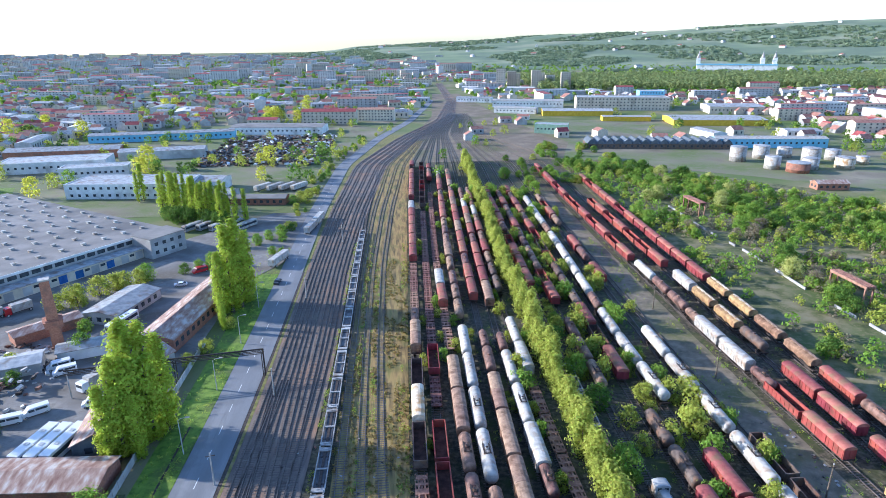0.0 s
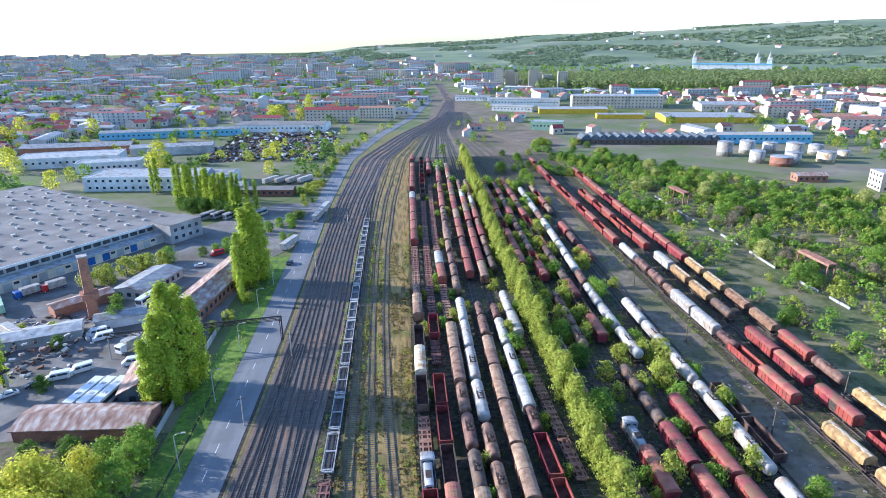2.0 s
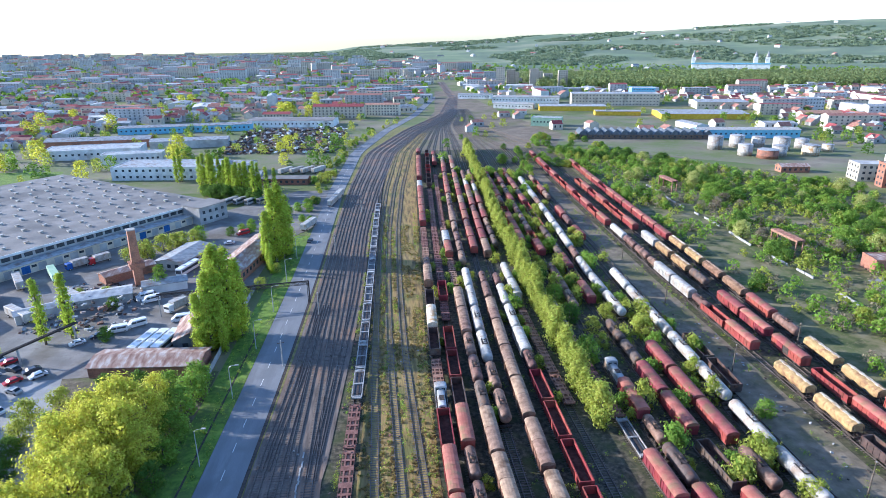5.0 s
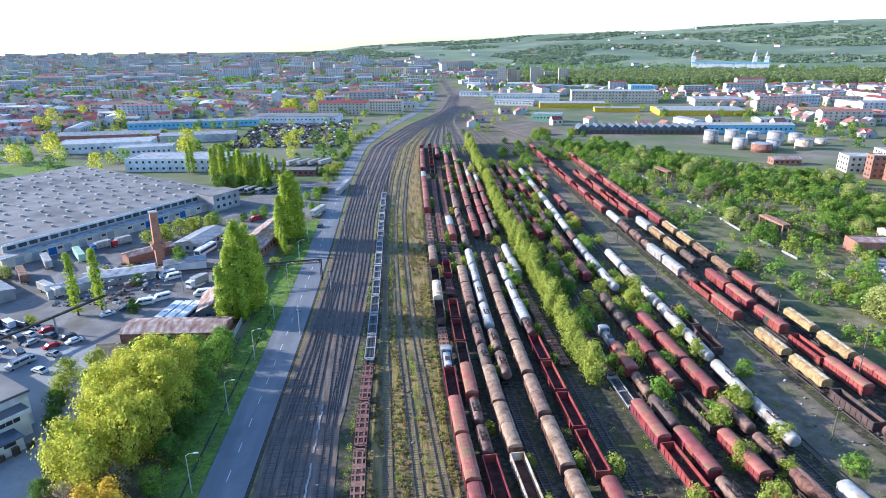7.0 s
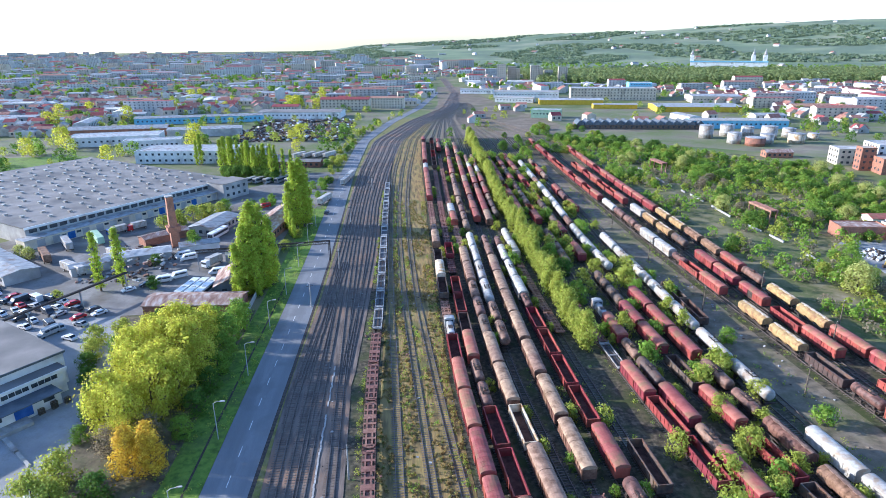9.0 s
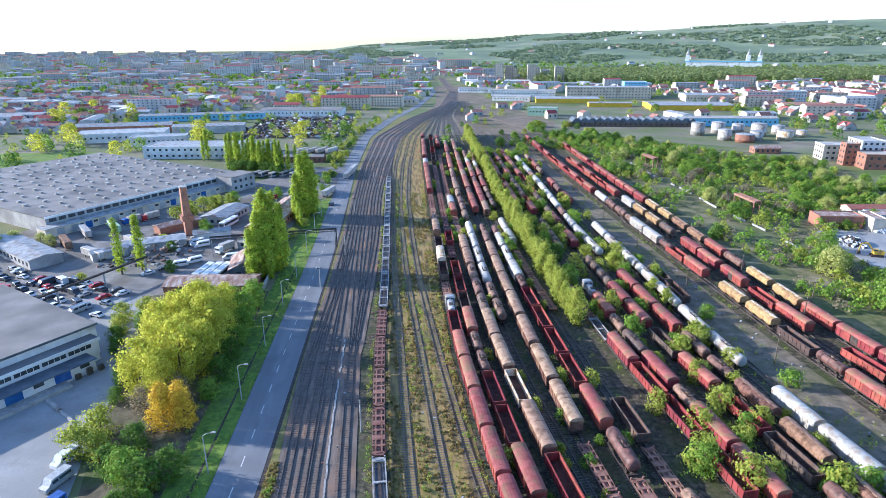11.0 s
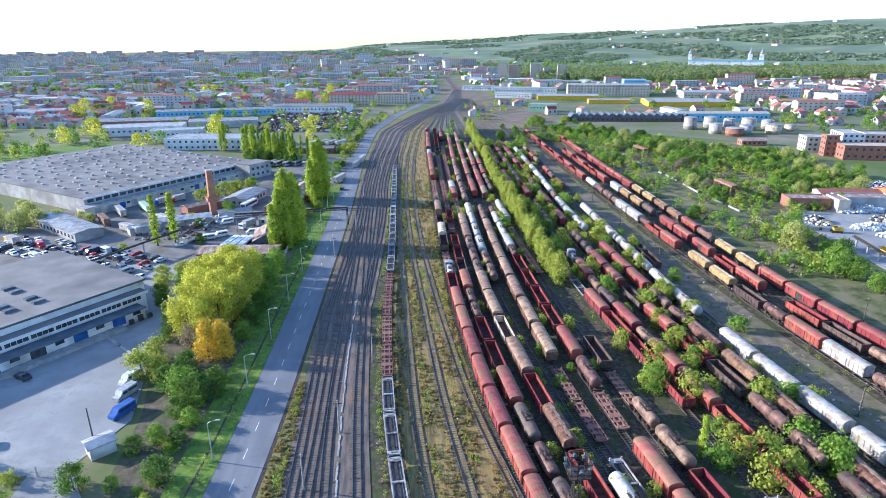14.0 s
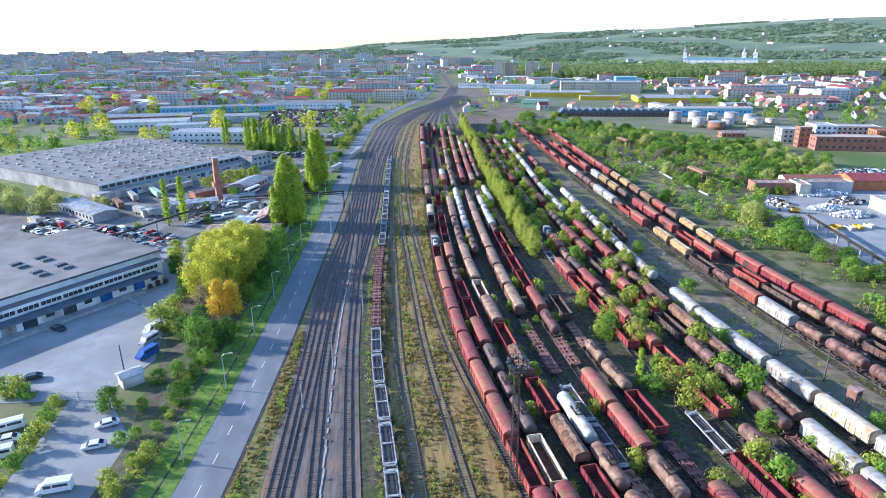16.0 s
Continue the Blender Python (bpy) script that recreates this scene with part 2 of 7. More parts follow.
M["tileroof"] = two("clay_tile_roof", (0.24, 0.115, 0.085), (0.35, 0.19, 0.145), scale=0.5, random_tint=0.3)
M["redsheet"] = two("dark_red_sheet_roof", (0.22, 0.05, 0.055), (0.31, 0.085, 0.08), scale=0.5)
M["blue"] = two("blue_painted_steel", (0.03, 0.09, 0.28), (0.05, 0.13, 0.36), scale=0.6, random_tint=0.15)
M["skyblue"] = two("pale_blue_cladding", (0.2, 0.45, 0.6), (0.28, 0.53, 0.68), scale=0.4)
M["yellowclad"] = two("yellow_cladding", (0.55, 0.36, 0.03), (0.66, 0.45, 0.05), scale=0.4)
M["greenclad"] = two("pale_green_cladding", (0.3, 0.45, 0.3), (0.4, 0.54, 0.4), scale=0.4)
M["concrete"] = two("weathered_concrete", (0.32, 0.31, 0.29), (0.46, 0.44, 0.41), scale=0.8, dirt=(0.24, 0.22, 0.2), dirt_scale=0.4, dirt_at=0.6)
M["galv"] = two("galvanised_steel", (0.36, 0.36, 0.35), (0.52, 0.52, 0.5), scale=2, rough=0.5, metal=0.3)
M["bark"] = two("tree_bark", (0.09, 0.07, 0.05), (0.18, 0.145, 0.11), scale=3, bump=0.6)
M["carpaint"] = two("car_paint", (0.7, 0.7, 0.7), (0.75, 0.75, 0.75), scale=0.5, rough=0.25, spec=0.6)
M["carred"] = two("red_car_paint", (0.4, 0.02, 0.02), (0.46, 0.03, 0.03), scale=0.5, rough=0.25, spec=0.6)
M["cardark"] = two("dark_car_paint", (0.03, 0.035, 0.045), (0.05, 0.055, 0.07), scale=0.5, rough=0.25, spec=0.6)
M["rubber"] = two("black_rubber", (0.02, 0.02, 0.02), (0.04, 0.04, 0.04), scale=2)


def leafy(name, a, b):
    return two(name, a, b, scale=0.5, fine=1.3, island=True, random_tint=0.3, bump=0, translucent=0.52, rough=0.75, spec=0.15)


M["leaf_poplar"] = leafy("poplar_leaves", (0.36, 0.44, 0.045), (0.48, 0.55, 0.065))
M["leaf_row"] = leafy("young_yellow_green_leaves", (0.3, 0.345, 0.055), (0.41, 0.435, 0.08))
M["leaf_green"] = leafy("fresh_green_leaves", (0.17, 0.275, 0.04), (0.27, 0.385, 0.06))
M["leaf_dark"] = leafy("deep_green_leaves", (0.09, 0.165, 0.03), (0.15, 0.24, 0.04))
M["leaf_gold"] = leafy("golden_spring_leaves", (0.6, 0.42, 0.04), (0.7, 0.52, 0.06))
M["leaf_grey"] = leafy("grey_brown_twigs_and_buds", (0.24, 0.2, 0.13), (0.32, 0.27, 0.18))
M["leaf_belt"] = leafy("woodland_leaves", (0.19, 0.235, 0.09), (0.27, 0.31, 0.12))
M["leaf_big"] = leafy("bright_spring_leaves", (0.46, 0.47, 0.055), (0.6, 0.58, 0.08))
M["leaf_soft"] = leafy("pale_sage_leaves", (0.38, 0.4, 0.12), (0.48, 0.49, 0.16))
M["townplaster"] = two("town_plaster", (0.42, 0.41, 0.39), (0.55, 0.535, 0.51), scale=0.2, fine=0.8, random_tint=0.2, island=True)
# greyer, bluer green: the haze over far woods is mixed into the colour
M["farwood"] = two("hazed_distant_woodland", (0.15, 0.21, 0.125), (0.22, 0.28, 0.165), scale=0.02, fine=0.3, random_tint=0.1, bump=0, translucent=0.4)


# ---- mesh helpers ----
def box(bm, x0, x1, y0, y1, z0, z1, bottom=False):
    v = [bm.verts.new(p) for p in ((x0, y0, z0), (x1, y0, z0), (x1, y1, z0), (x0, y1, z0), (x0, y0, z1), (x1, y0, z1), (x1, y1, z1), (x0, y1, z1))]
    for q in ((4, 5, 6, 7), (0, 1, 5, 4), (1, 2, 6, 5), (2, 3, 7, 6), (3, 0, 4, 7), (3, 2, 1, 0)):
        bm.faces.new([v[i] for i in q])
    return bm


def boxes(*sizes):
    bm = bmesh.new()
    for s in sizes:
        box(bm, *s)
    return bm


def profile_y(bm, ring, y0, y1, close=True, ends=True):
    """Extrudes a ring of (x, z) along y."""
    a = [bm.verts.new((x, y0, z)) for x, z in ring]
    b = [bm.verts.new((x, y1, z)) for x, z in ring]
    k = len(ring)
    for i in range(k if close else k - 1):
        bm.faces.new((a[i], a[(i + 1) % k], b[(i + 1) % k], b[i]))
    if ends:
        bm.faces.new(a[::-1])
        bm.faces.new(b)
    return bm


def lathe(bm, rings, n=14, axis="z", centre=(0, 0, 0)):
    """Rings of (radius, along) about an axis, with closed ends."""
    rows = []
    for r, h in rings:
        row = []
        for i in range(n):
            c, s = r * math.cos(2 * math.pi * i / n), r * math.sin(2 * math.pi * i / n)
            p = {"z": (c, s, h), "y": (c, h, s), "x": (h, c, s)}[axis]
            row.append(bm.verts.new((p[0] + centre[0], p[1] + centre[1], p[2] + centre[2])))
        rows.append(row)
    for a, b in zip(rows, rows[1:]):
        for i in range(n):
            bm.faces.new((a[i], a[(i + 1) % n], b[(i + 1) % n], b[i]))
    bm.faces.new(rows[0][::-1])
    bm.faces.new(rows[-1])
    return bm


def beam(bm, a, b, r, n=4):
    """A bar of n sides from a to b."""
    a, b = Vector(a), Vector(b)
    q = (b - a).to_track_quat("Z", "Y")
    rows = [[bm.verts.new(p + q @ Vector((r * math.cos(6.2832 * (i + 0.5) / n), r * math.sin(6.2832 * (i + 0.5) / n), 0))) for i in range(n)] for p in (a, b)]
    for i in range(n):
        bm.faces.new((rows[0][i], rows[0][(i + 1) % n], rows[1][(i + 1) % n], rows[1][i]))
    bm.faces.new(rows[0][::-1])
    bm.faces.new(rows[1])
    return bm


def mesh_of(name, bm, mat, smooth=False):
    bmesh.ops.recalc_face_normals(bm, faces=bm.faces)
    me = bpy.data.meshes.new(name)
    bm.to_mesh(me)
    bm.free()
    me.materials.append(mat)
    if smooth:
        me.shade_auto_smooth() if hasattr(me, "shade_auto_smooth") else me.polygons.foreach_set("use_smooth", [True] * len(me.polygons))
    return me


def part(name, bm, mat, parent, label="", at=None, smooth=False):
    """Links a bmesh, or a mesh that is shared, as one mesh object under a thing or a part."""
    me = bm if isinstance(bm, bpy.types.Mesh) else mesh_of(name, bm, mat, smooth)
    ob = new(name, me)
    ob.parent = parent
    if at is not None:
        ob.matrix_basis = at
    if label:
        ob["label"] = label
    return ob


def thing(name, at, label, category, group=""):
    ob = new(name)
    ob.empty_display_size = 0.5
    ob.matrix_basis = at
    return tagged(ob, label, category, group)


def structure(name, bm, mat, label="", smooth=False):
    return tagged(new(name, mesh_of(name, bm, mat, smooth)), label, "", "", "structure")


def stuff(name, verts, faces, mats, label, category, picks=None):
    me = bpy.data.meshes.new(name)
    me.from_pydata(verts, [], faces)
    for m in mats:
        me.materials.append(m)
    if picks is not None:
        me.polygons.foreach_set("material_index", picks)
    me.update()
    return tagged(new(name, me), label, category, "", "stuff")


# ---- the lines of the plan ----
Y_GRID = (-150, -50, 0, 50, 100, 150, 220, 300, 420)


def line(xs, ys=Y_GRID):
    """A smooth x(y) through a few places of the plan."""
    if ys is Y_GRID:
        xs, ys = (*xs, 0.45 * xs[-1] + 30, 0.2 * xs[-1] + 66, 0.05 * xs[-1] + 88), (*ys, 560, 700, 870)
    xs, ys = np.array(xs, float), np.array(ys, float)

    def at(y):
        return float(np.mean(np.interp(y + np.linspace(-16, 16, 9), ys, xs)))
    return at


TRACKS = {
    "w1": line((26, 11.0, 5.2, 3.3, 3.7, 5.1, 7.2, 9.6, 14.6)),
    "w2": line((30, 15.0, 10.0, 7.4, 8.0, 9.6, 12.0, 15.3, 21)),
    "w3": line((37, 21.5, 15.8, 12.8, 13.2, 14.5, 16.0, 19.5, 26)),
    "w4": line((41, 25.2, 20.2, 16.8, 17.0, 18.7, 21.0, 25.0, 32)),
    "w5": line((45, 28.5, 23.2, 21.8, 22.4, 24.2, 27.0, 31.0, 38)),
    "w6": line((49, 33.6, 29.2, 28.0, 27.7, 28.9, 32.0, 36.5, 43)),
    "w6b": line((54, 40.0, 35.0, 33.6, 32.6, 33.2, 36.0, 40.5, 47)),
    "w7": line((63, 49.0, 46.2, 43.0, 42.4, 44.5, 47.5, 51.0, 57)),
    "w8": line((69, 55.0, 50.8, 47.4, 48.0, 50.3, 53.0, 57.0, 63)),
    "w9": line((77, 63.4, 60.4, 55.4, 55.2, 56.6, 59.5, 63.0, 69)),
    "w10": line((82, 67.0, 65.5, 62.2, 61.8, 62.0, 66.4, 69.8, 75)),
    "w11": line((93, 77.5, 71.0, 68.6, 70.2, 71.2, 73.5, 77.0, 82)),
    "w12": line((98, 82.0, 75.5, 73.0, 74.8, 75.6, 77.8, 81.0, 86)),
    "r1": line((110, 98.0, 92.5, 90.0, 89.9, 89.5, 90.6, 92.6, 97.5)),
    "r2": line((120, 107.0, 102.0, 97.6, 98.0, 99.2, 100.5, 103.0, 108)),
    "r3": line((126, 114.0, 108.6, 105.0, 105.8, 107.6, 109.6, 113.0, 119)),
    "flat": line((-6, -12.2, -16.7, -17.2, -15.8, -15.2, -14.4, -13.0, -7)),
    "f1": line((2, -7.6, -10.9, -11.5, -12.4, -12.6, -12.2, -9.5, -1)),
    "f2": line((12, 0.6, -4.4, -6.4, -8.3, -8.9, -8.4, -5.0, 4)),
    "f3": line((24, 10.0, 1.4, -1.8, -4.2, -4.9, -4.3, -0.5, 9)),
}
Y_MAIN = (-150, -50, 0, 50, 100, 150, 220, 300, 420, 540, 660, 870, 1250)
MAINS = {
    "m1": (line((-33, -33.0, -33.6, -34.6, -32.4, -31.3, -31.0, -29.6, -23.2, 8, 51, 83, 96), Y_MAIN), -150),
    "m2": (line((-19, -26.2, -28.9, -28.6, -28.6, -28.5, -28.2, -26.0, -18.6, 12.5, 55.5, 86, 99), Y_MAIN), -150),
    "m3": (line((-12, -20.2, -23.3, -24.2, -25.3, -25.7, -25.2, -22.4, -14.0, 17, 60, 89, 102), Y_MAIN), -150),
    "m4": (line((-12, -20.2, -23.3, -24.2, -23.0, -22.3, -22.1, -18.6, -9.4, 21, 64, 91, 104), Y_MAIN), 54),
    "m5": (line((-12, -20.2, -23.3, -24.2, -21.6, -19.5, -19.0, -15.0, -4.8, 25, 68, 93, 106), Y_MAIN), 62),
    "m6": (line((-33, -33.0, -33.2, -34.0, -30.9, -28.5, -28.2, -26.0, -18.6, 12.5, 55.5, 86, 99), Y_MAIN), 58),
    "m7": (line((-31, -30.6, -30.6, -31.2, -30.3, -31.3, -31.0, -29.6, -23.2, 8, 51, 83, 96), Y_MAIN), -150),
}
ROAD = line((-52, -41.6, -38.6, -37.4, -35.9, -34.9, -34.4, -33.8, -28.6, -6, 26, 62, 80), Y_MAIN)


def ribbon(name, left, right, y0, y1, z, mat, label, step=6.0, thick=0.3):
    """A strip of ground between two lines of the plan, with real thickness."""
    bm = bmesh.new()
    rows = []
    k = max(2, int((y1 - y0) / step))
    for i in range(k + 1):
        y = y0 + (y1 - y0) * i / k
        a, b = left(y), right(y)
        rows.append([bm.verts.new(p) for p in ((a, y, z - thick), (a, y, z), (b, y, z), (b, y, z - thick))])
    for p, q in zip(rows, rows[1:]):
        for i in range(3):
            bm.faces.new((p[i], p[i + 1], q[i + 1], q[i]))
    return structure(name, bm, mat, label)


def flat_area(name, pts, z, mat, label, thick=0.3):
    bm = bmesh.new()
    top = [bm.verts.new((x, y, z)) for x, y in pts]
    low = [bm.verts.new((x, y, z - thick)) for x, y in pts]
    bm.faces.new(top)
    for i in range(len(pts)):
        j = (i + 1) % len(pts)
        bm.faces.new((low[i], low[j], top[j], top[i]))
    return structure(name, bm, mat, label)


# ---- ground, yard, road ----
bm = bmesh.new()
RINGS = (0, 300, 800, 1500, 2500, 3500, 4900)
grid = [[bm.verts.new((60 + r * math.cos(2 * math.pi * i / 48), 300 + r * math.sin(2 * math.pi * i / 48), -0.05)) for i in range(48)] for r in RINGS[1:]]
centre = bm.verts.new((60, 300, -0.05))
for i in range(48):
    bm.faces.new((centre, grid[0][i], grid[0][(i + 1) % 48]))
    for a, b in zip(grid, grid[1:]):
        bm.faces.new((a[i], b[i], b[(i + 1) % 48], a[(i + 1) % 48]))
structure("ground", bm, M["field"], "open ground of grass and bare soil to the horizon")
road_l = lambda y: ROAD(y) - 8.6
ribbon("yard_ground", lambda y: ROAD(y) + 2.2, lambda y: TRACKS["r3"](min(y, 420)) + 5, -150, 470, 0.02, M["yard"], "trodden yard soil between the tracks")
ribbon("ballast_bed", lambda y: max(ROAD(y) + 1.0, MAINS["m1"][0](y) - 2.0), lambda y: MAINS["m5"][0](y) + 2.4 if y > 60 else MAINS["m3"][0](y) + 2.4, -150, 1250, 0.125, M["ballast"], "dark ballast under the main tracks")
ribbon("grass_strip", lambda y: TRACKS["flat"](y) + 2.0, lambda y: TRACKS["w1"](y) - 2.2, -150, 520, 0.07, M["strip"], "dry grass strip with sunken sidings")
ribbon("road", road_l, ROAD, -150, 900, 0.1, M["asphalt"], "worn grey asphalt road beside the railway")
# no ditch is cut: a flat near-black strip gives its shade by colour
ribbon("road_ditch", ROAD, lambda y: ROAD(y) + 0.8, -150, 215, 0.06, M["iron"], "flat dark strip painted for the shade in a roadside ditch")
ribbon("verge_right", lambda y: ROAD(y) + 0.81, lambda y: max(ROAD(y) + 0.9, MAINS["m1"][0](y) - 2.05), -150, 560, 0.12, M["weeds"], "weedy verge between road and track")
ribbon("verge_left", lambda y: ROAD(y) - 16.5 + max(0, -y) * 0.03, lambda y: ROAD(y) - 8.7, -150, 214, 0.09, M["grass"], "green grass verge beside the road")
# again only a flat strip, its dark colour standing for a shaded hollow
ribbon("verge_ditch", lambda y: ROAD(y) - 11.9, lambda y: ROAD(y) - 11.45, -150, 120, 0.105, M["iron"], "narrow flat dark strip painted for the shade in a verge ditch")
flat_area("rough_ground", [(-66, -150), (-54, -150), (-53, -60), (-52, 0), (-52.5, 60), (-53, 99), (-92, 99), (-80, 62), (-75, 28), (-68.5, 4), (-67, -14), (-63.5, -30)], 0.075, M["rough"], "dry litter-strewn soil under trees and bushes")
flat_area("scrub_ground", [(112, -150), (140, -150), (140, 20), (160, 130), (216, 150), (262, 235), (240, 320), (200, 360), (150, 420), (118, 420), (110, 300), (109, 150), (106, 60)], 0.045, M["scrub"], "rough ground of dry grass and low scrub")
flat_area("earth_fan", [(10, 425), (124, 425), (150, 500), (128, 640), (112, 1000), (70, 1000), (48, 700), (20, 540)], 0.05, M["earth"], "bare brown earth where the tracks meet")
flat_area("depot_yard", [(-230, 112), (-190, 96), (-58, 100), (-55, 205), (-44, 225), (-38, 262), (-34, 300), (-60, 300), (-90, 262), (-172, 172), (-215, 150)], 0.068, M["depot"], "grey patched asphalt of the depot yard")
flat_area("loading_yard", [(-130, -14), (-76, -14), (-70, 2), (-76, 30), (-79, 62), (-92, 110), (-170, 100), (-170, 60), (-115, 20)], 0.06, M["paving"], "pale concrete loading yard")
flat_area("side_drive", [(-88, -150), (-64, -150), (-63, -30), (-74, -14), (-82, -14), (-79, -60)], 0.065, M["paving"], "dusty concrete drive and parking strip")
flat_area("lawn", [(-330, 300), (-262, 262), (-205, 330), (-225, 375), (-330, 375)], 0.04, M["grass"], "mown green lawn behind the warehouse")
flat_area("scrap_yard", [(140, -60), (300, -90), (330, 150), (262, 190), (216, 160), (160, 140), (151, 62)], 0.06, M["paving"], "grey paved scrap yard")
flat_area("dirt_clearing", [(120, 430), (232, 350), (300, 285), (430, 240), (520, 330), (480, 470), (330, 640), (150, 640)], 0.035, M["works"], "pale trodden clearing beside the tanks")
ribbon("haul_track", lambda y: TRACKS["w11"](y) + 4.2, lambda y: TRACKS["r1"](y) - 3.5, -150, 330, 0.06, M["haul"], "bare service strip between wagon rows")

flat_area("works_ground", [(-330, 300), (-120, 300), (-60, 305), (-43, 330), (-38, 400), (-14, 545), (15, 690), (-330, 720)], 0.03, M["works"], "grey trodden ground of the works and yards")
# lane marks
dash = mesh_of("lane_dash", boxes((-0.08, 0.08, -1.6, 1.6, 0, 0.012)), M["paint"])
lane = thing("lane_marking", pose(0, 0, 0), "broken white centre line painted on the asphalt road", "road marking")
for i in range(60):
    y = -140 + i * 8.6
    slope = math.degrees(math.atan2(ROAD(y + 2) - ROAD(y - 2), 4))
    part("dash", dash, None, lane, at=pose(ROAD(y) - 4.4, y, 0.101, 0, 0, -slope))


def rails(name, curve, y0, y1, wood, sunk=0.0, bed=False):
    """One track: two rails on their sleepers."""
    root = thing(name, pose(0, 0, 0), "rusty steel railway track on " + ("dark sleepers in ballast" if not sunk else "sleepers sunk in soil and grass"), "railway track", "tracks of the yard")
    for side in (-0.75, 0.75):
        bm = bmesh.new()
        rows = []
        k = int((y1 - y0) / 8)
        for i in range(k + 1):
            y = y0 + (y1 - y0) * i / k
            x = curve(y) + side
            rows.append([bm.verts.new((x + dx, y, z - sunk)) for dx, z in ((-0.07, 0.1), (-0.07, 0.36), (0.07, 0.36), (0.07, 0.1))])
        for p, q in zip(rows, rows[1:]):
            for i in range(3):
                bm.faces.new((p[i], p[i + 1], q[i + 1], q[i]))
        part("rail", bm, M["rail"], root)
    verts, faces = [], []
    rng = random.Random(curve(0.0) + curve(100.0))
    y = y0 + 0.5
    while y < min(y1, 330):
        x, w = curve(y) + rng.uniform(-0.05, 0.05), 1.3
        s = (curve(y + 1) - curve(y - 1)) / 2
        b = len(verts)
        lift = rng.uniform(0, 0.03)
        for dx, dy in ((-w, -0.13), (w, -0.13), (w, 0.13), (-w, 0.13)):
            for z in (0.0, (0.15 if bed else 0.1) + lift - sunk * 0.25):
                verts.append((x + dx, y + dy - dx * s, z))
        faces += [(b + 1, b + 3, b + 5, b + 7), (b, b + 2, b + 3, b + 1), (b + 4, b + 6, b + 7, b + 5), (b, b + 1, b + 7, b + 6), (b + 2, b + 4, b + 5, b + 3)]
        y += 0.72
    me = bpy.data.meshes.new("sleeper")
    me.from_pydata(verts, [], faces)
    me.materials.append(wood)
    ob = part("sleeper", me, None, root)
    ob["kind"] = "stuff"
    return root


for name, curve in TRACKS.items():
    rails("railway_track", curve, -150, 720, M["sleeper"], 0.1 if name[0] == "f" else 0.0)
for name, (curve, y0) in MAINS.items():
    rails("railway_track", curve, y0, {"m6": 138, "m7": 136}.get(name, 1250 if y0 < 0 else 900), M["sleeper"], bed=True)


# ---- wagons ----
Z_RAIL = 0.36
WHEEL = mesh_of("wheelset", lathe(lathe(lathe(bmesh.new(), [(0.1, -0.75), (0.1, 0.75)], 8, "x"), [(0.46, -0.8), (0.46, -0.68)], 12, "x"), [(0.46, 0.68), (0.46, 0.8)], 12, "x"), M["iron"])
BOGIE = mesh_of("bogie", boxes((-1.0, -0.86, -1.35, 1.35, 0.4, 0.75), (0.86, 1.0, -1.35, 1.35, 0.4, 0.75), (-0.9, 0.9, -0.2, 0.2, 0.45, 0.85)), M["iron"])
bm = boxes((-1.0, -0.86, -1.35, 1.35, 0.4, 0.75), (0.86, 1.0, -1.35, 1.35, 0.4, 0.75), (-0.9, 0.9, -0.2, 0.2, 0.45, 0.85))
for y in (-0.9, 0.9):
    lathe(lathe(bm, [(0.46, -0.8), (0.46, -0.68)], 8, "x", (0, y, 0.46)), [(0.46, 0.68), (0.46, 0.8)], 8, "x", (0, y, 0.46))
FAR_BOGIE = mesh_of("far_bogie", bm, M["iron"])


def running_gear(root, half, bogies=True):
    for s in (-1, 1):
        y = s * (half - (2.6 if bogies else 3.2))
        if bogies:
            part("bogie", BOGIE, None, root, at=pose(0, y, 0))
        for dy in ((-0.9, 0.9) if bogies else (0,)):
            part("wheelset", WHEEL, None, root, at=pose(0, y + dy, 0.46))


def arch(w, z0, z1, rise, n=8):
    return [(-w, z0), (-w, z1)] + [(-w * math.cos(math.pi * i / n), z1 + rise * math.sin(math.pi * i / n)) for i in range(1, n)] + [(w, z1), (w, z0)]


def loft_y(bm, sections):
    """One closed skin through rings of (x, z) set at places along y."""
    rows = [[bm.verts.new((x, y, z)) for x, z in ring] for y, ring in sections]
    k = len(rows[0])
    for a, b in zip(rows, rows[1:]):
        for i in range(k):
            bm.faces.new((a[i], a[(i + 1) % k], b[(i + 1) % k], b[i]))
    bm.faces.new(rows[0][::-1])
    bm.faces.new(rows[-1])
    return bm


def ribbed_arch(y0, y1, count, plain, raised):
    """An arched skin from y0 to y1 with count raised ribs across it."""
    rows = [(y0, plain)]
    for i in range(1, count + 1):
        y = y0 + (y1 - y0) * i / (count + 1)
        rows += [(y - 0.07, plain), (y - 0.05, raised), (y + 0.05, raised), (y + 0.07, plain)]
    return loft_y(bmesh.new(), rows + [(y1, plain)])


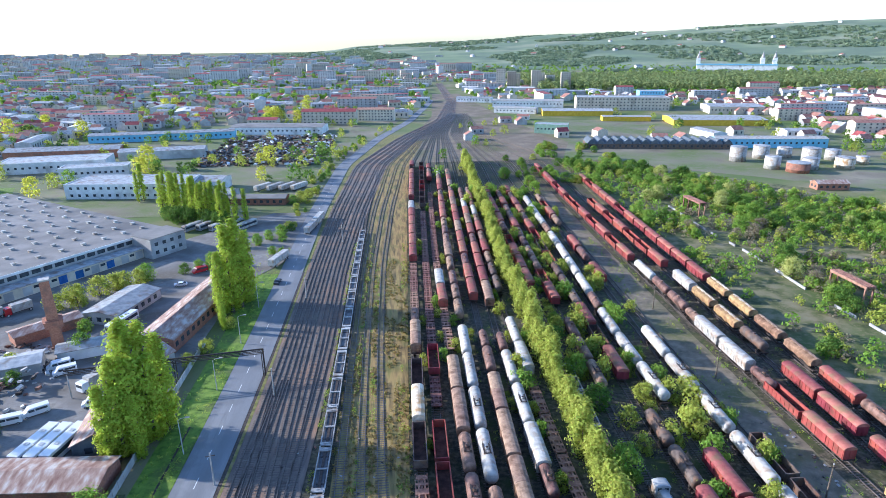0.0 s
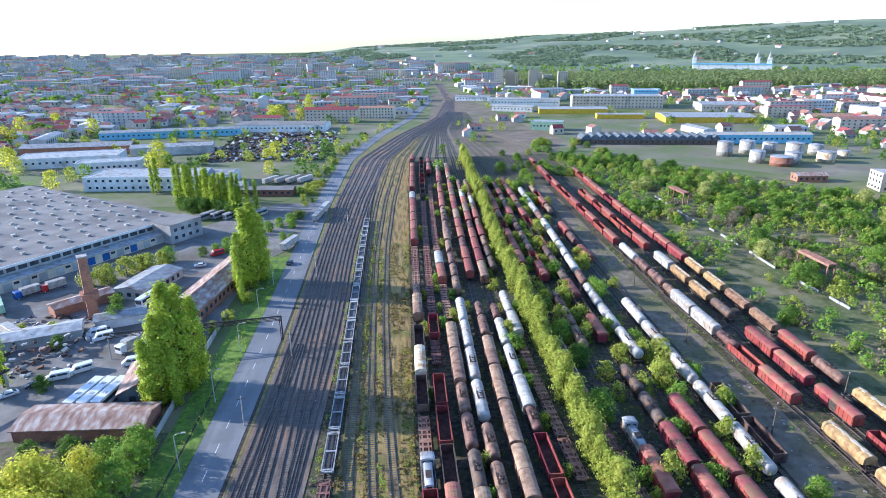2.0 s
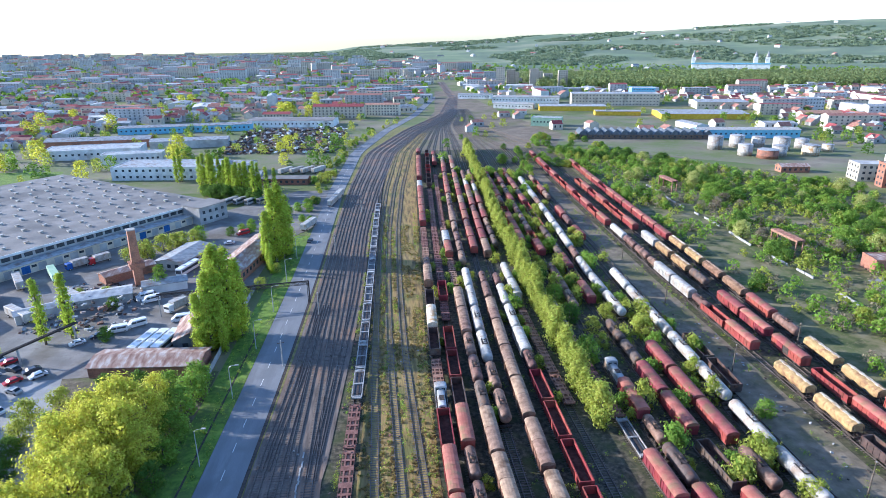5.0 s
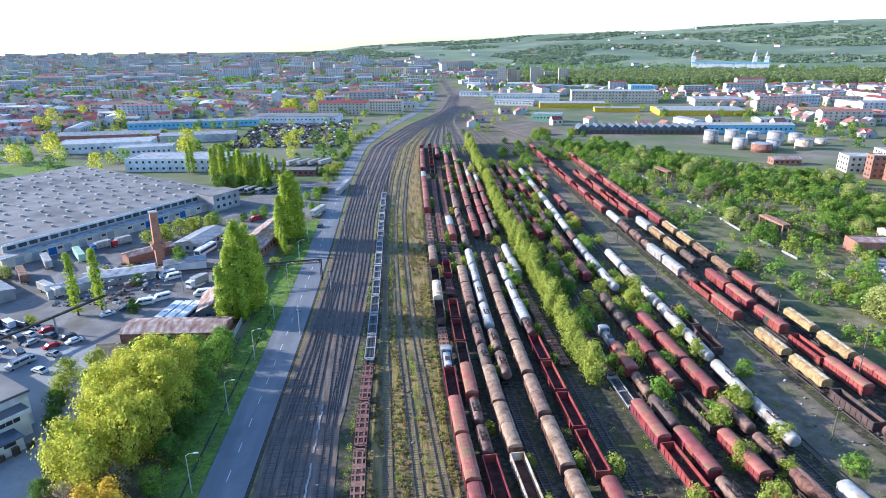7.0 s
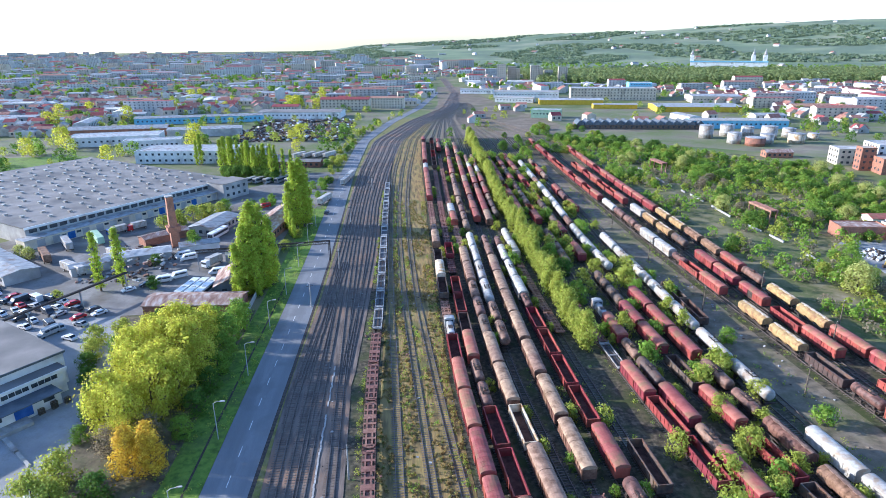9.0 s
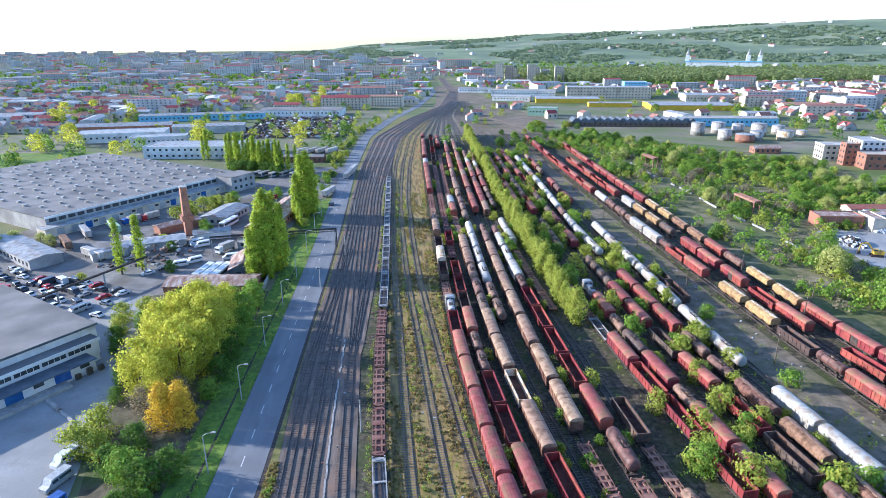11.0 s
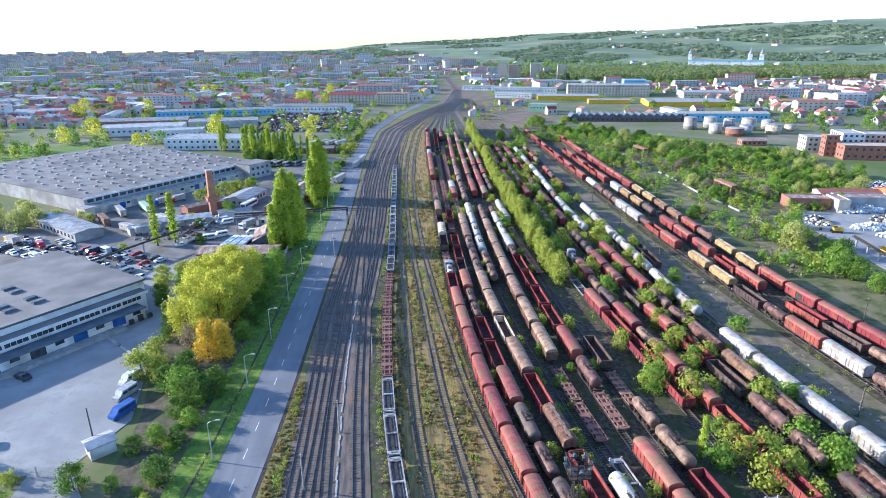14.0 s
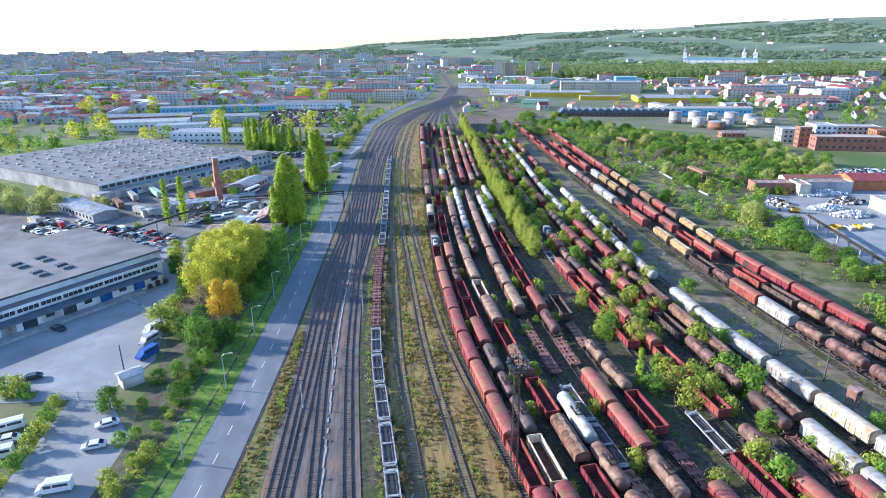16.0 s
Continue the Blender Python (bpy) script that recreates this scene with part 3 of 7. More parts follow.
def ribbed_box(w, half, z0, z1, ribs, out, skip):
    """An upright box whose long sides carry ribs, from one outline in plan."""
    right = [(w, -half)]
    for y in ribs:
        if abs(y) > skip:
            right += [(w, y - 0.08), (w + out, y - 0.07), (w + out, y + 0.07), (w, y + 0.08)]
    right.append((w, half))
    outline = right + [(x, half + d) for x, d in ((1.06, 0), (1.05, 0.07), (0.95, 0.07), (0.94, 0), (0.06, 0), (0.05, 0.07), (-0.05, 0.07), (-0.06, 0), (-0.94, 0), (-0.95, 0.07), (-1.05, 0.07), (-1.06, 0))]
    outline += [(-x, -y) for x, y in outline]
    bm = bmesh.new()
    low, top = [[bm.verts.new((x, y, z)) for x, y in outline] for z in (z0, z1)]
    k = len(outline)
    for i in range(k):
        bm.faces.new((low[i], low[(i + 1) % k], top[(i + 1) % k], top[i]))
    bm.faces.new(low[::-1])
    bm.faces.new(top)
    return bm


def covered_wagon(label, paint, roof_paint, length=14.0, sections=1, ribs=9, open_door=False):
    root = thing("covered_wagon", pose(0, 0, 0), label, "freight wagon", "wagons in the yard")
    half = length / 2 - 0.6
    bm = ribbed_box(1.38, half, 1.15, 3.35, [-half + 0.25 + (2 * half - 0.5) * i / ribs for i in range(ribs + 1)], 0.09, 1.45 if sections == 1 else 0.0)
    part("body", bm, paint, root)
    part("underframe", boxes((-1.3, 1.3, -half - 0.1, half + 0.1, 0.85, 1.14), (-0.5, 0.5, -1.8, 1.8, 0.5, 0.84)), M["iron"], root)
    for s in range(sections):
        a, b = -half - 0.08 + 2 * (half + 0.08) * s / sections, -half - 0.08 + 2 * (half + 0.08) * (s + 1) / sections
        grow = 0.05 * (s % 2)
        bm = ribbed_arch(a + 0.03, b - 0.03 + grow * 3, 4 if sections > 1 else 9, arch(1.48 + grow, 3.3, 3.4, 0.72 + grow), arch(1.492 + grow, 3.29, 3.412, 0.735 + grow))
        part("roof", bm, roof_paint, root)
    for s in (-1, 1):
        if open_door and s < 0:
            # the wall stays closed; a dark panel paints the shade inside the doorway
            part("doorway", boxes((-1.43, -1.389, -1.2, 1.2, 1.25, 3.2)), M["iron"], root, "dark panel painted for the unlit inside of the open doorway")
            part("door", boxes((-1.56, -1.475, 1.3, 3.7, 1.2, 3.28)), paint, root)
        else:
            part("door", boxes((min(s * 1.40, s * 1.50), max(s * 1.40, s * 1.50), -1.3, 1.3, 1.2, 3.28), *[(min(s * 1.49, s * 1.54), max(s * 1.49, s * 1.54), y - 0.05, y + 0.05, 1.22, 3.26) for y in (-1.2, 0, 1.2)]), paint, root)
    running_gear(root, half, bogies=length > 15)
    return root


def tank_wagon(label, paint, length=12.6, radius=1.36):
    root = thing("tank_wagon", pose(0, 0, 0), label, "tank wagon", "wagons in the yard")
    half = length / 2 - 0.6
    zc = 1.25 + radius
    k = half - 0.25
    rings = [(0.3, -k - 0.02), (radius * 0.62, -k + 0.02), (radius * 0.88, -k + 0.2), (radius, -k + 0.55)] + [(radius, k * f) for f in (-0.5, 0, 0.5)] + [(radius, k - 0.55), (radius * 0.88, k - 0.2), (radius * 0.62, k - 0.02), (0.3, k + 0.02)]
    bm = lathe(bmesh.new(), rings, 18, "y", (0, 0, zc))
    for f in (-0.72, -0.25, 0.25, 0.72):
        lathe(bm, [(radius + 0.035, k * f - 0.06), (radius + 0.035, k * f + 0.06)], 18, "y", (0, 0, zc))
    barrel = part("barrel", bm, paint, root, smooth=True)
    dome = part("dome", lathe(bmesh.new(), [(0.42, radius - 0.15), (0.42, radius + 0.3), (0.36, radius + 0.4)], 12, "z", (0, 0, zc)), paint, barrel)
    part("hatch", lathe(bmesh.new(), [(0.28, radius + 0.4), (0.28, radius + 0.5)], 10, "z", (0, 0, zc)), M["iron"], dome)
    walk_bm = boxes((-0.75, -0.45, -1.6, 1.6, zc + radius + 0.02, zc + radius + 0.08), (0.45, 0.75, -1.6, 1.6, zc + radius + 0.02, zc + radius + 0.08), (-0.75, 0.75, -1.6, -1.3, zc + radius + 0.02, zc + radius + 0.08))
    for x in (-0.75, 0.75):
        for y in (-1.55, 0, 1.55):
            beam(walk_bm, (x, y, zc + radius - 0.3), (x, y, zc + radius + 0.75), 0.03)
        beam(walk_bm, (x, -1.55, zc + radius + 0.75), (x, 1.55, zc + radius + 0.75), 0.03)
    part("walkway", walk_bm, M["iron"], root)
    lad = bmesh.new()
    for s in (-1, 1):
        for dy in (-0.2, 0.2):
            beam(lad, (s * (radius + 0.1), 0.9 + dy, 1.1), (s * 0.75, 0.9 + dy, zc + radius + 0.05), 0.03)
    part("ladder", lad, M["iron"], root)
    part("underframe", boxes((-0.35, 0.35, -half, half, 0.85, 1.15), (-1.25, 1.25, -half - 0.05, -half + 0.3, 0.85, 1.2), (-1.25, 1.25, half - 0.3, half + 0.05, 0.85, 1.2), (-1.0, 1.0, -half + 1.6, -half + 2.1, 1.0, 1.6), (-1.0, 1.0, half - 2.1, half - 1.6, 1.0, 1.6)), M["iron"], root)
    running_gear(root, half)
    return root


def open_wagon(label, paint, length=14.0, inside=None):
    root = thing("open_wagon", pose(0, 0, 0), label, "open wagon", "wagons in the yard")
    half, zt = length / 2 - 0.6, 2.95
    for s in (-1, 1):
        bm = boxes((min(s * 1.3, s * 1.38), max(s * 1.3, s * 1.38), -half, half, 1.2, zt), (min(s * 1.24, s * 1.46), max(s * 1.24, s * 1.46), -half, half, zt - 0.01, zt + 0.12))
        for i in range(9):
            y = -half + 0.1 + (2 * half - 0.2) * i / 8
            box(bm, min(s * 1.385, s * 1.49), max(s * 1.385, s * 1.49), y - 0.08, y + 0.08, 1.1, zt)
        part("side_wall", bm, paint, root)
        part("end_wall", boxes((-1.29, 1.29, min(s * (half - 0.08), s * half), max(s * (half - 0.08), s * half), 1.2, zt), (-1.23, 1.23, min(s * (half - 0.12), s * (half + 0.08)), max(s * (half - 0.12), s * (half + 0.08)), zt + 0.003, zt + 0.12), (-0.5, -0.4, min(s * (half + 0.003), s * (half + 0.09)), max(s * (half + 0.003), s * (half + 0.09)), 1.2, zt), (0.4, 0.5, min(s * (half + 0.003), s * (half + 0.09)), max(s * (half + 0.003), s * (half + 0.09)), 1.2, zt)), paint, root)
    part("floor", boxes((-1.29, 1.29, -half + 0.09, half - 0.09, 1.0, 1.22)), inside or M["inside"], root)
    part("underframe", boxes((-1.25, 1.25, -half, half, 0.78, 0.99)), M["iron"], root)
    running_gear(root, half)
    return root


def container_flat(label, paint, length=14.0, deck=True):
    root = thing("flat_wagon", pose(0, 0, 0), label, "flat wagon", "wagons in the yard")
    half = length / 2 - 0.35
    if deck:
        bm = boxes((-1.3, -1.08, -half, half, 0.95, 1.25), (1.08, 1.3, -half, half, 0.95, 1.25))
    else:
        bm = boxes((-0.75, -0.42, -half, half, 0.95, 1.245), (0.42, 0.75, -half, half, 0.95, 1.245), (-1.28, -1.18, -half, half, 1.05, 1.2), (1.18, 1.28, -half, half, 1.05, 1.2))
        for i, f in enumerate((-0.62, -0.31, 0.0, 0.31, 0.62)):
            k = 0.75 if i % 2 else 0.3
            box(bm, -1.3, 1.3, half * f - k, half * f + k, 1.0, 1.25)
    box(bm, -1.09, 1.09, -half, -half + 1.1, 1.0, 1.24)
    box(bm, -1.09, 1.09, half - 1.1, half, 1.0, 1.24)
    for f in ((0.0,) if deck else ()):
        box(bm, -1.09, 1.09, half * f - 0.22, half * f + 0.22, 1.0, 1.22)
    part("frame", bm, paint, root)
    part("centre_beam", boxes((-0.28, 0.28, -half + 1.11, half - 1.11, 0.8, 0.99)), M["flatbrown"] if not deck else M["iron"], root)
    if deck:
        part("deck_plate", boxes((-1.07, 1.07, -half + 1.11, half - 1.11, 0.72, 0.79), (-0.75, -0.65, -half + 1.11, half - 1.11, 0.78, 0.95), (0.65, 0.75, -half + 1.11, half - 1.11, 0.78, 0.95)), M["deckgrey"], root)
    bm = bmesh.new()
    for s in (-1, 1):
        for x in (-1.15, 1.15):
            box(bm, x - 0.13, x + 0.13, min(s * (half - 0.25), s * half), max(s * (half - 0.25), s * half), 1.253, 1.62)
        box(bm, -0.5, 0.5, min(s * (half - 0.9), s * (half - 0.5)), max(s * (half - 0.9), s * (half - 0.5)), 1.243, 1.38)
    part("container_lock", bm, paint, root)
    running_gear(root, half)
    return root


def hopper_wagon(label, paint, roof_paint, length=15.0):
    root = thing("hopper_wagon", pose(0, 0, 0), label, "hopper wagon", "wagons in the yard")
    half = length / 2 - 0.6
    part("body", ribbed_arch(-half + 0.9, half - 0.9, 10, arch(1.45, 2.0, 3.2, 0.75), arch(1.5, 1.98, 3.22, 0.79)), paint, root)
    bm = bmesh.new()
    for s in (-1, 1):
        a = [bm.verts.new((x, s * (half - 0.9), z)) for x, z in ((-1.44, 3.1), (1.44, 3.1), (1.44, 2.0), (-1.44, 2.0))]
        b = [bm.verts.new((x * 0.6, s * (half - 2.6), 1.1)) for x in (-1.44, 1.44)]
        bm.faces.new((a[2], a[3], b[0], b[1]))
    for i in range(3):
        y = (i - 1) * (half * 0.55)
        p = [bm.verts.new((x, y + dy, 2.0)) for x, dy in ((-1.4, -1.6), (1.4, -1.6), (1.4, 1.6), (-1.4, 1.6))]
        q = [bm.verts.new((x, y + dy, 0.85)) for x, dy in ((-0.5, -0.4), (0.5, -0.4), (0.5, 0.4), (-0.5, 0.4))]
        for j in range(4):
            bm.faces.new((p[j], p[(j + 1) % 4], q[(j + 1) % 4], q[j]))
    part("chute", bm, paint, root)
    part("roof_walk", boxes((-0.3, 0.3, -half + 0.9, half - 0.9, 3.99, 4.06), *[(-0.42, 0.42, y - 0.5, y + 0.5, 3.9, 4.1) for y in (-4, -1.3, 1.3, 4)]), roof_paint, root)
    part("underframe", boxes((-1.2, -1.0, -half, half, 0.9, 1.15), (1.0, 1.2, -half, half, 0.9, 1.15), (-1.25, 1.25, -half, -half + 0.35, 0.9, 1.2), (-1.25, 1.25, half - 0.35, half, 0.9, 1.2)), M["iron"], root)
    bm = bmesh.new()
    for s in (-1, 1):
        for x in (-1.1, 1.1):
            beam(bm, (x, s * (half - 0.2), 1.15), (x, s * (half - 0.95), 3.1), 0.05)
    part("end_strut", bm, M["iron"], root)
    running_gear(root, half)
    return root


def shunter(label):
    root = thing("shunting_engine", pose(0, 0, 0), label, "locomotive", "wagons in the yard")
    part("hood", profile_y(bmesh.new(), arch(0.85, 1.4, 2.9, 0.35), -5.0, 1.6), M["sheetgrey"], root)
    part("hood", profile_y(bmesh.new(), arch(0.85, 1.4, 2.6, 0.3), 3.7, 5.0), M["sheetgrey"], root)
    cab = part("cab", boxes((-1.35, 1.35, 1.65, 3.65, 1.35, 3.6)), M["sheetgrey"], root)
    part("cab_roof", profile_y(bmesh.new(), arch(1.45, 3.605, 3.65, 0.4), 1.5, 3.8), M["sheetgrey"], cab)
    for x in (-0.65, 0.65):
        part("window", boxes((x - 0.4, x + 0.4, 1.62, 1.648, 2.9, 3.45)), M["shadowglass"], cab)
    part("grille", boxes((-0.5, 0.5, -5.06, -5.003, 1.7, 2.8), (-0.6, 0.6, -3, -1, 3.22, 3.32)), M["iron"], root)
    part("footplate", boxes((-1.4, 1.4, -5.4, 5.4, 0.95, 1.34)), M["iron"], root)
    bm = bmesh.new()
    for x in (-1.35, 1.35):
        for y in (-5.2, -3, -1, 1, 4.2, 5.2):
            beam(bm, (x, y, 1.34), (x, y, 2.3), 0.03)
        beam(bm, (x, -5.2, 2.3), (x, 1, 2.3), 0.03)
    part("handrail", bm, M["galv"], root)
    running_gear(root, 5.6)
    return root


PROTO = {
    "b": (covered_wagon("red covered wagon with a faded arched roof, standing on a siding", M["red"], M["redroof"]), 14.0),
    "B": (covered_wagon("red covered wagon with its side door pushed open", M["red"], M["redroof"], open_door=True), 14.0),
    "k": (covered_wagon("rusty brown wagon with a two-part telescopic hood", M["brown"], M["brownroof"], 15.9, 2, 12), 15.9),
    "W": (covered_wagon("dirty white covered wagon with an arched roof", M["white"], M["white"], 14.0), 14.0),
    "c": (covered_wagon("stained cream covered wagon with a rusting roof", M["cream"], M["cream"], 14.0), 14.0),
    "t": (tank_wagon("rusty brown tank wagon with a hatch and walkway", M["tankbrown"]), 12.6),
    "s": (tank_wagon("short rusty brown tank wagon", M["tankbrown"], 10.2, 1.2), 10.2),
    "n": (tank_wagon("dark grimy tank wagon on a siding", M["dark"]), 12.6),
    "T": (tank_wagon("dirty white tank wagon with a hatch and walkway", M["white"], 16.5, 1.42), 16.5),
    "o": (open_wagon("red open wagon, empty, with a rusty floor", M["red"]), 14.0),
    "d": (open_wagon("dark brown open wagon, empty", M["dark"]), 14.0),
    "y": (open_wagon("pale weathered open wagon, empty", M["cream"]), 14.0),
    "f": (container_flat("pale grey container flat wagon, empty", M["flatwhite"]), 14.0),
    "g": (container_flat("rusted skeleton flat wagon with open frames", M["flatbrown"], 14.0, False), 14.0),
    "G": (container_flat("long rusted skeleton flat wagon with open frames", M["flatbrown"], 16.5, False), 16.5),
    "h": (hopper_wagon("stained yellow hopper wagon with a roof walkway", M["yellow"], M["cream"]), 15.0),
    "H": (hopper_wagon("rusty brown hopper wagon with a roof walkway", M["brown"], M["brownroof"]), 15.0),
    "l": (shunter("grey shunting engine, out of use, between wagons"), 12.0),
}
FAR_SKIP = ("wheelset", "ladder", "bogie", "end_strut", "hatch", "handrail", "container_lock", "walkway", "centre_beam")
USED = set()


def far_copy(proto, at):
    """A wagon far up the yard, without the small parts that lie hidden under or between the bodies there."""
    root = proto.copy()
    scene.collection.objects.link(root)
    root.matrix_basis = at
    for o in proto.children:
        if o.name.startswith("underframe") or o.name.startswith("frame") or o.name.startswith("footplate"):
            for y in (-4.3, 4.3):
                part("bogie", FAR_BOGIE, None, root, at=pose(0, y, 0))
        if o.name.split(".")[0] not in FAR_SKIP:
            c = o.copy()
            scene.collection.objects.link(c)
            c.parent = root
            for p in o.children:
                if p.name.split(".")[0] not in FAR_SKIP:
                    d = p.copy()
                    scene.collection.objects.link(d)
                    d.parent = c
    return root


def run(track, y, codes):
    """Sets wagons down one behind another from y southwards; a number leaves a gap of so many metres."""
    curve = TRACKS[track]
    for code in codes.split():
        if code.replace(".", "").isdigit():
            y -= float(code)
            continue
        proto, length = PROTO[code]
        mid = y - length / 2
        a, b = mid + length * 0.36, mid - length * 0.36
        turn = math.degrees(math.atan2(curve(a) - curve(b), a - b))
        at = pose((curve(a) + curve(b)) / 2, mid, Z_RAIL, 0, 0, -turn)
        if mid > 130:
            far_copy(proto, at)
        elif code in USED:
            copy_thing(proto, at)
        else:
            proto.matrix_basis = at
            USED.add(code)
        y -= length
    return y


RUNS = {
    "w1": ((412, "b d b b b b b"), (302, "W b b b b b"), (217, "g g g g"), (172, "s k"), (140.6, "d c d"), (97.5, "g l"), (72.2, "o b b b b b b b o b b t b k b")),
    "w2": ((410, "d o d d o o d d"), (291, "g g g g g g g g g g"), (148, "o g"), (113, "o o d"), (72.5, "b s s"), (38.6, "o o b n s n y b b o")),
    "w3": ((400, "b t b"), (330, "g g g g g g g g g"), (203, "W b"), (175, "g g"), (139.5, "k k t t n"), (70.5, "k k y"), (24.2, "k o"), (-4, "H o H o k b")),
    "w4": ((395, "t T t b b t b b b t t t k t"), (202, "t t t"), (158, "T T T T"), (91, "t t"), (-25.8, "T t t t b b")),
    "w5": ((380, "k b k t b k b b k b b t b b"), (155, "s t"), (130, "k k k k 1 k 1 k 1 k"), (12.5, "g g"), (-20, "f f g g b b")),
    "w6": ((330, "t t T b k b t b b b k"), (153, "s"), (142, "T T W"), (97, "s o o o o"), (29.5, "b 1 t g"), (-17.5, "b b t t b")),
    "w6b": ((330, "t b t T t b t b t n n"), (162, "T W"), (129, "g g g g"), (25, "d"), (10, "g"), (-3, "s t o 1 g b")),
    "w7": ((330, "b t b b b t 6 o b b b g"), (137, "f f g g g f"), (53, "b o o"), (8, "o"), (-32, "f"), (-47, "o o b b")),
    "w8": ((330, "t t b t t b t t t t o b"), (160, "t t t"), (91, "l"), (79.5, "b s n b s"), (20.5, "b b o o 4 t b")),
    "w9": ((330, "b t b b t b o d o n n n b d b"), (112, "n n b b"), (56, "d"), (41, "b"), (24.5, "o d"), (-4, "t s"), (-29, "n g b b")),
    "w10": ((306, "T T T t T T T T t T T T"), (97, "b b b"), (53, "t s"), (29.5, "H H H"), (-25, "H W W W b")),
    "w11": ((310, "t o b t 20 b t 6 b"), (152, "T T T T T 1 T T"), (24.5, "W W W 0.5 W c W W b")),
    "w12": ((102, "d d"),),
    "r1": ((392, "b o b b o b o o b o b o b"), (205, "T t t s"), (156, "W W s"), (121, "o b"), (84.5, "h h"), (54, "d s b W"), (1.5, "s t t t o b")),
    "r2": ((300, "o b o b o o b"), (193, "W h h n"), (128, "b b"), (97.5, "B 3 o b"), (41, "o d"), (13, "s t d b b o")),
    "r3": ((355, "b o b b b o b b b b b b"), (186, "h h H H"), (125, "b t"), (96, "h h"), (66, "b B b b b t t")),
    "flat": ((262, "f f f f f f f f f f f f f"), (78, "G G G G f f f f f f f f f f")),
}
for track, groups in RUNS.items():
    for start, codes in groups:
        run(track, start, codes)


# ---- trees ----
def crown_data(n, height, base, shape, seed, leaf, clumps, spread):
    rng = np.random.RandomState(seed)
    h = rng.rand(clumps) ** 0.92
    ang = rng.rand(clumps) * 2 * np.pi
    rad = np.array([shape(v) for v in h]) * (0.3 + 0.7 * np.sqrt(rng.rand(clumps))) * rng.uniform(0.78, 1.15, clumps)
    cen = np.stack([rad * np.cos(ang), rad * np.sin(ang), base + h * (height - base)], 1)
    pick = rng.randint(0, clumps, n)
    pos = cen[pick] + rng.normal(0, 1, (n, 3)) * spread * rng.uniform(0.6, 1.2, (clumps, 1))[pick] * np.array([1, 1, 0.8])
    pos[:, 2] = np.clip(pos[:, 2], 0.15, None)
    mid = np.array([0, 0, base + 0.4 * (height - base)])
    out = (pos - cen[pick]) / spread * 0.7 + (pos - mid) / np.array([1, 1, 1.6]) / max(shape(0.4), 0.5) + rng.normal(0, 0.55, (n, 3)) + np.array([0, 0, 0.25])
    return leaf_faces(pos, out, leaf * rng.uniform(0.6, 1.3, (n, 1)), rng)


def leaf_faces(pos, out, s, rng):
    """One three-sided leaf spray at each place, lying square to its outward direction."""
    out = out / np.linalg.norm(out, axis=1, keepdims=True)
    u = np.cross(out, rng.normal(0, 1, out.shape))
    u /= np.linalg.norm(u, axis=1, keepdims=True)
    w = np.cross(out, u)
    return np.stack([pos - u * s * 0.6 - w * s * 0.3, pos + u * s * 0.6 - w * s * 0.3, pos + w * s * 0.7], 1).reshape(-1, 3)


def leaf_mesh(name, tips, mat):
    k = len(tips) // 3
    me = bpy.data.meshes.new(name)
    me.from_pydata(tips.tolist(), [], np.arange(3 * k).reshape(k, 3).tolist())
    me.materials.append(mat)
    return me


def trunk_mesh(height, radius, limbs, spread, seed):
    rng = random.Random(seed)
    bm = bmesh.new()
    lathe(bm, [(radius * 1.4, -0.2), (radius, height * 0.08), (radius * 0.7, height * 0.45), (radius * 0.15, height * 0.92)], 7, "z")
    for i in range(limbs):
        z = height * rng.uniform(0.15, 0.75)
        a = rng.uniform(0, 6.283)
        r = spread * rng.uniform(0.5, 0.95)
        beam(bm, (0, 0, z), (r * math.cos(a), r * math.sin(a), z + height * rng.uniform(0.1, 0.25)), radius * 0.28, 5)
    return mesh_of("trunk", bm, M["bark"])


spindle = lambda r: (lambda h: r * (0.55 + 0.45 * math.sin(min(1, h * 1.5) * math.pi / 2)) * (1 - max(0, h - 0.3) ** 1.5 * 1.5))
ball = lambda r: (lambda h: r * math.sqrt(max(0.04, 1 - (2 * h - 0.85) ** 2 / 1.3)))
cone = lambda r: (lambda h: r * (1.02 - h) ** 0.7)
TREE = {}


def tree_kind(key, height, base, shape, r, leaf, n, clumps, spread, mat, trunk_r, limbs, variants=2):
    TREE[key] = [(trunk_mesh(height * 0.92, trunk_r, limbs, r, len(key) + 3 * v), leaf_mesh("crown", crown_data(n, height, base, shape, 11 * v + len(key) * 7, leaf, clumps, spread), M[mat])) for v in range(variants)]


tree_kind("poplar", 25, 0.6, spindle(2.7), 2.4, 0.56, 5600, 190, 0.7, "leaf_poplar", 0.4, 14, 3)
tree_kind("slim", 21, 1.0, spindle(1.75), 1.7, 0.45, 3600, 120, 0.5, "leaf_poplar", 0.3, 10)
tree_kind("row", 9.2, 0.2, spindle(2.3), 2.1, 0.44, 1700, 64, 0.55, "leaf_row", 0.16, 8, 3)
tree_kind("big", 14, 1.0, ball(5.0), 5, 0.46, 5600, 130, 0.9, "leaf_big", 0.35, 14, 3)
tree_kind("gold", 12, 0.8, cone(4.0), 3.6, 0.42, 4200, 100, 0.75, "leaf_gold", 0.3, 12, 2)
tree_kind("green", 8, 0.4, ball(3.9), 3.6, 0.48, 1900, 70, 0.75, "leaf_green", 0.22, 9, 3)
tree_kind("deep", 8, 0.3, ball(4.2), 3.6, 0.48, 1900, 70, 0.8, "leaf_dark", 0.22, 9, 3)
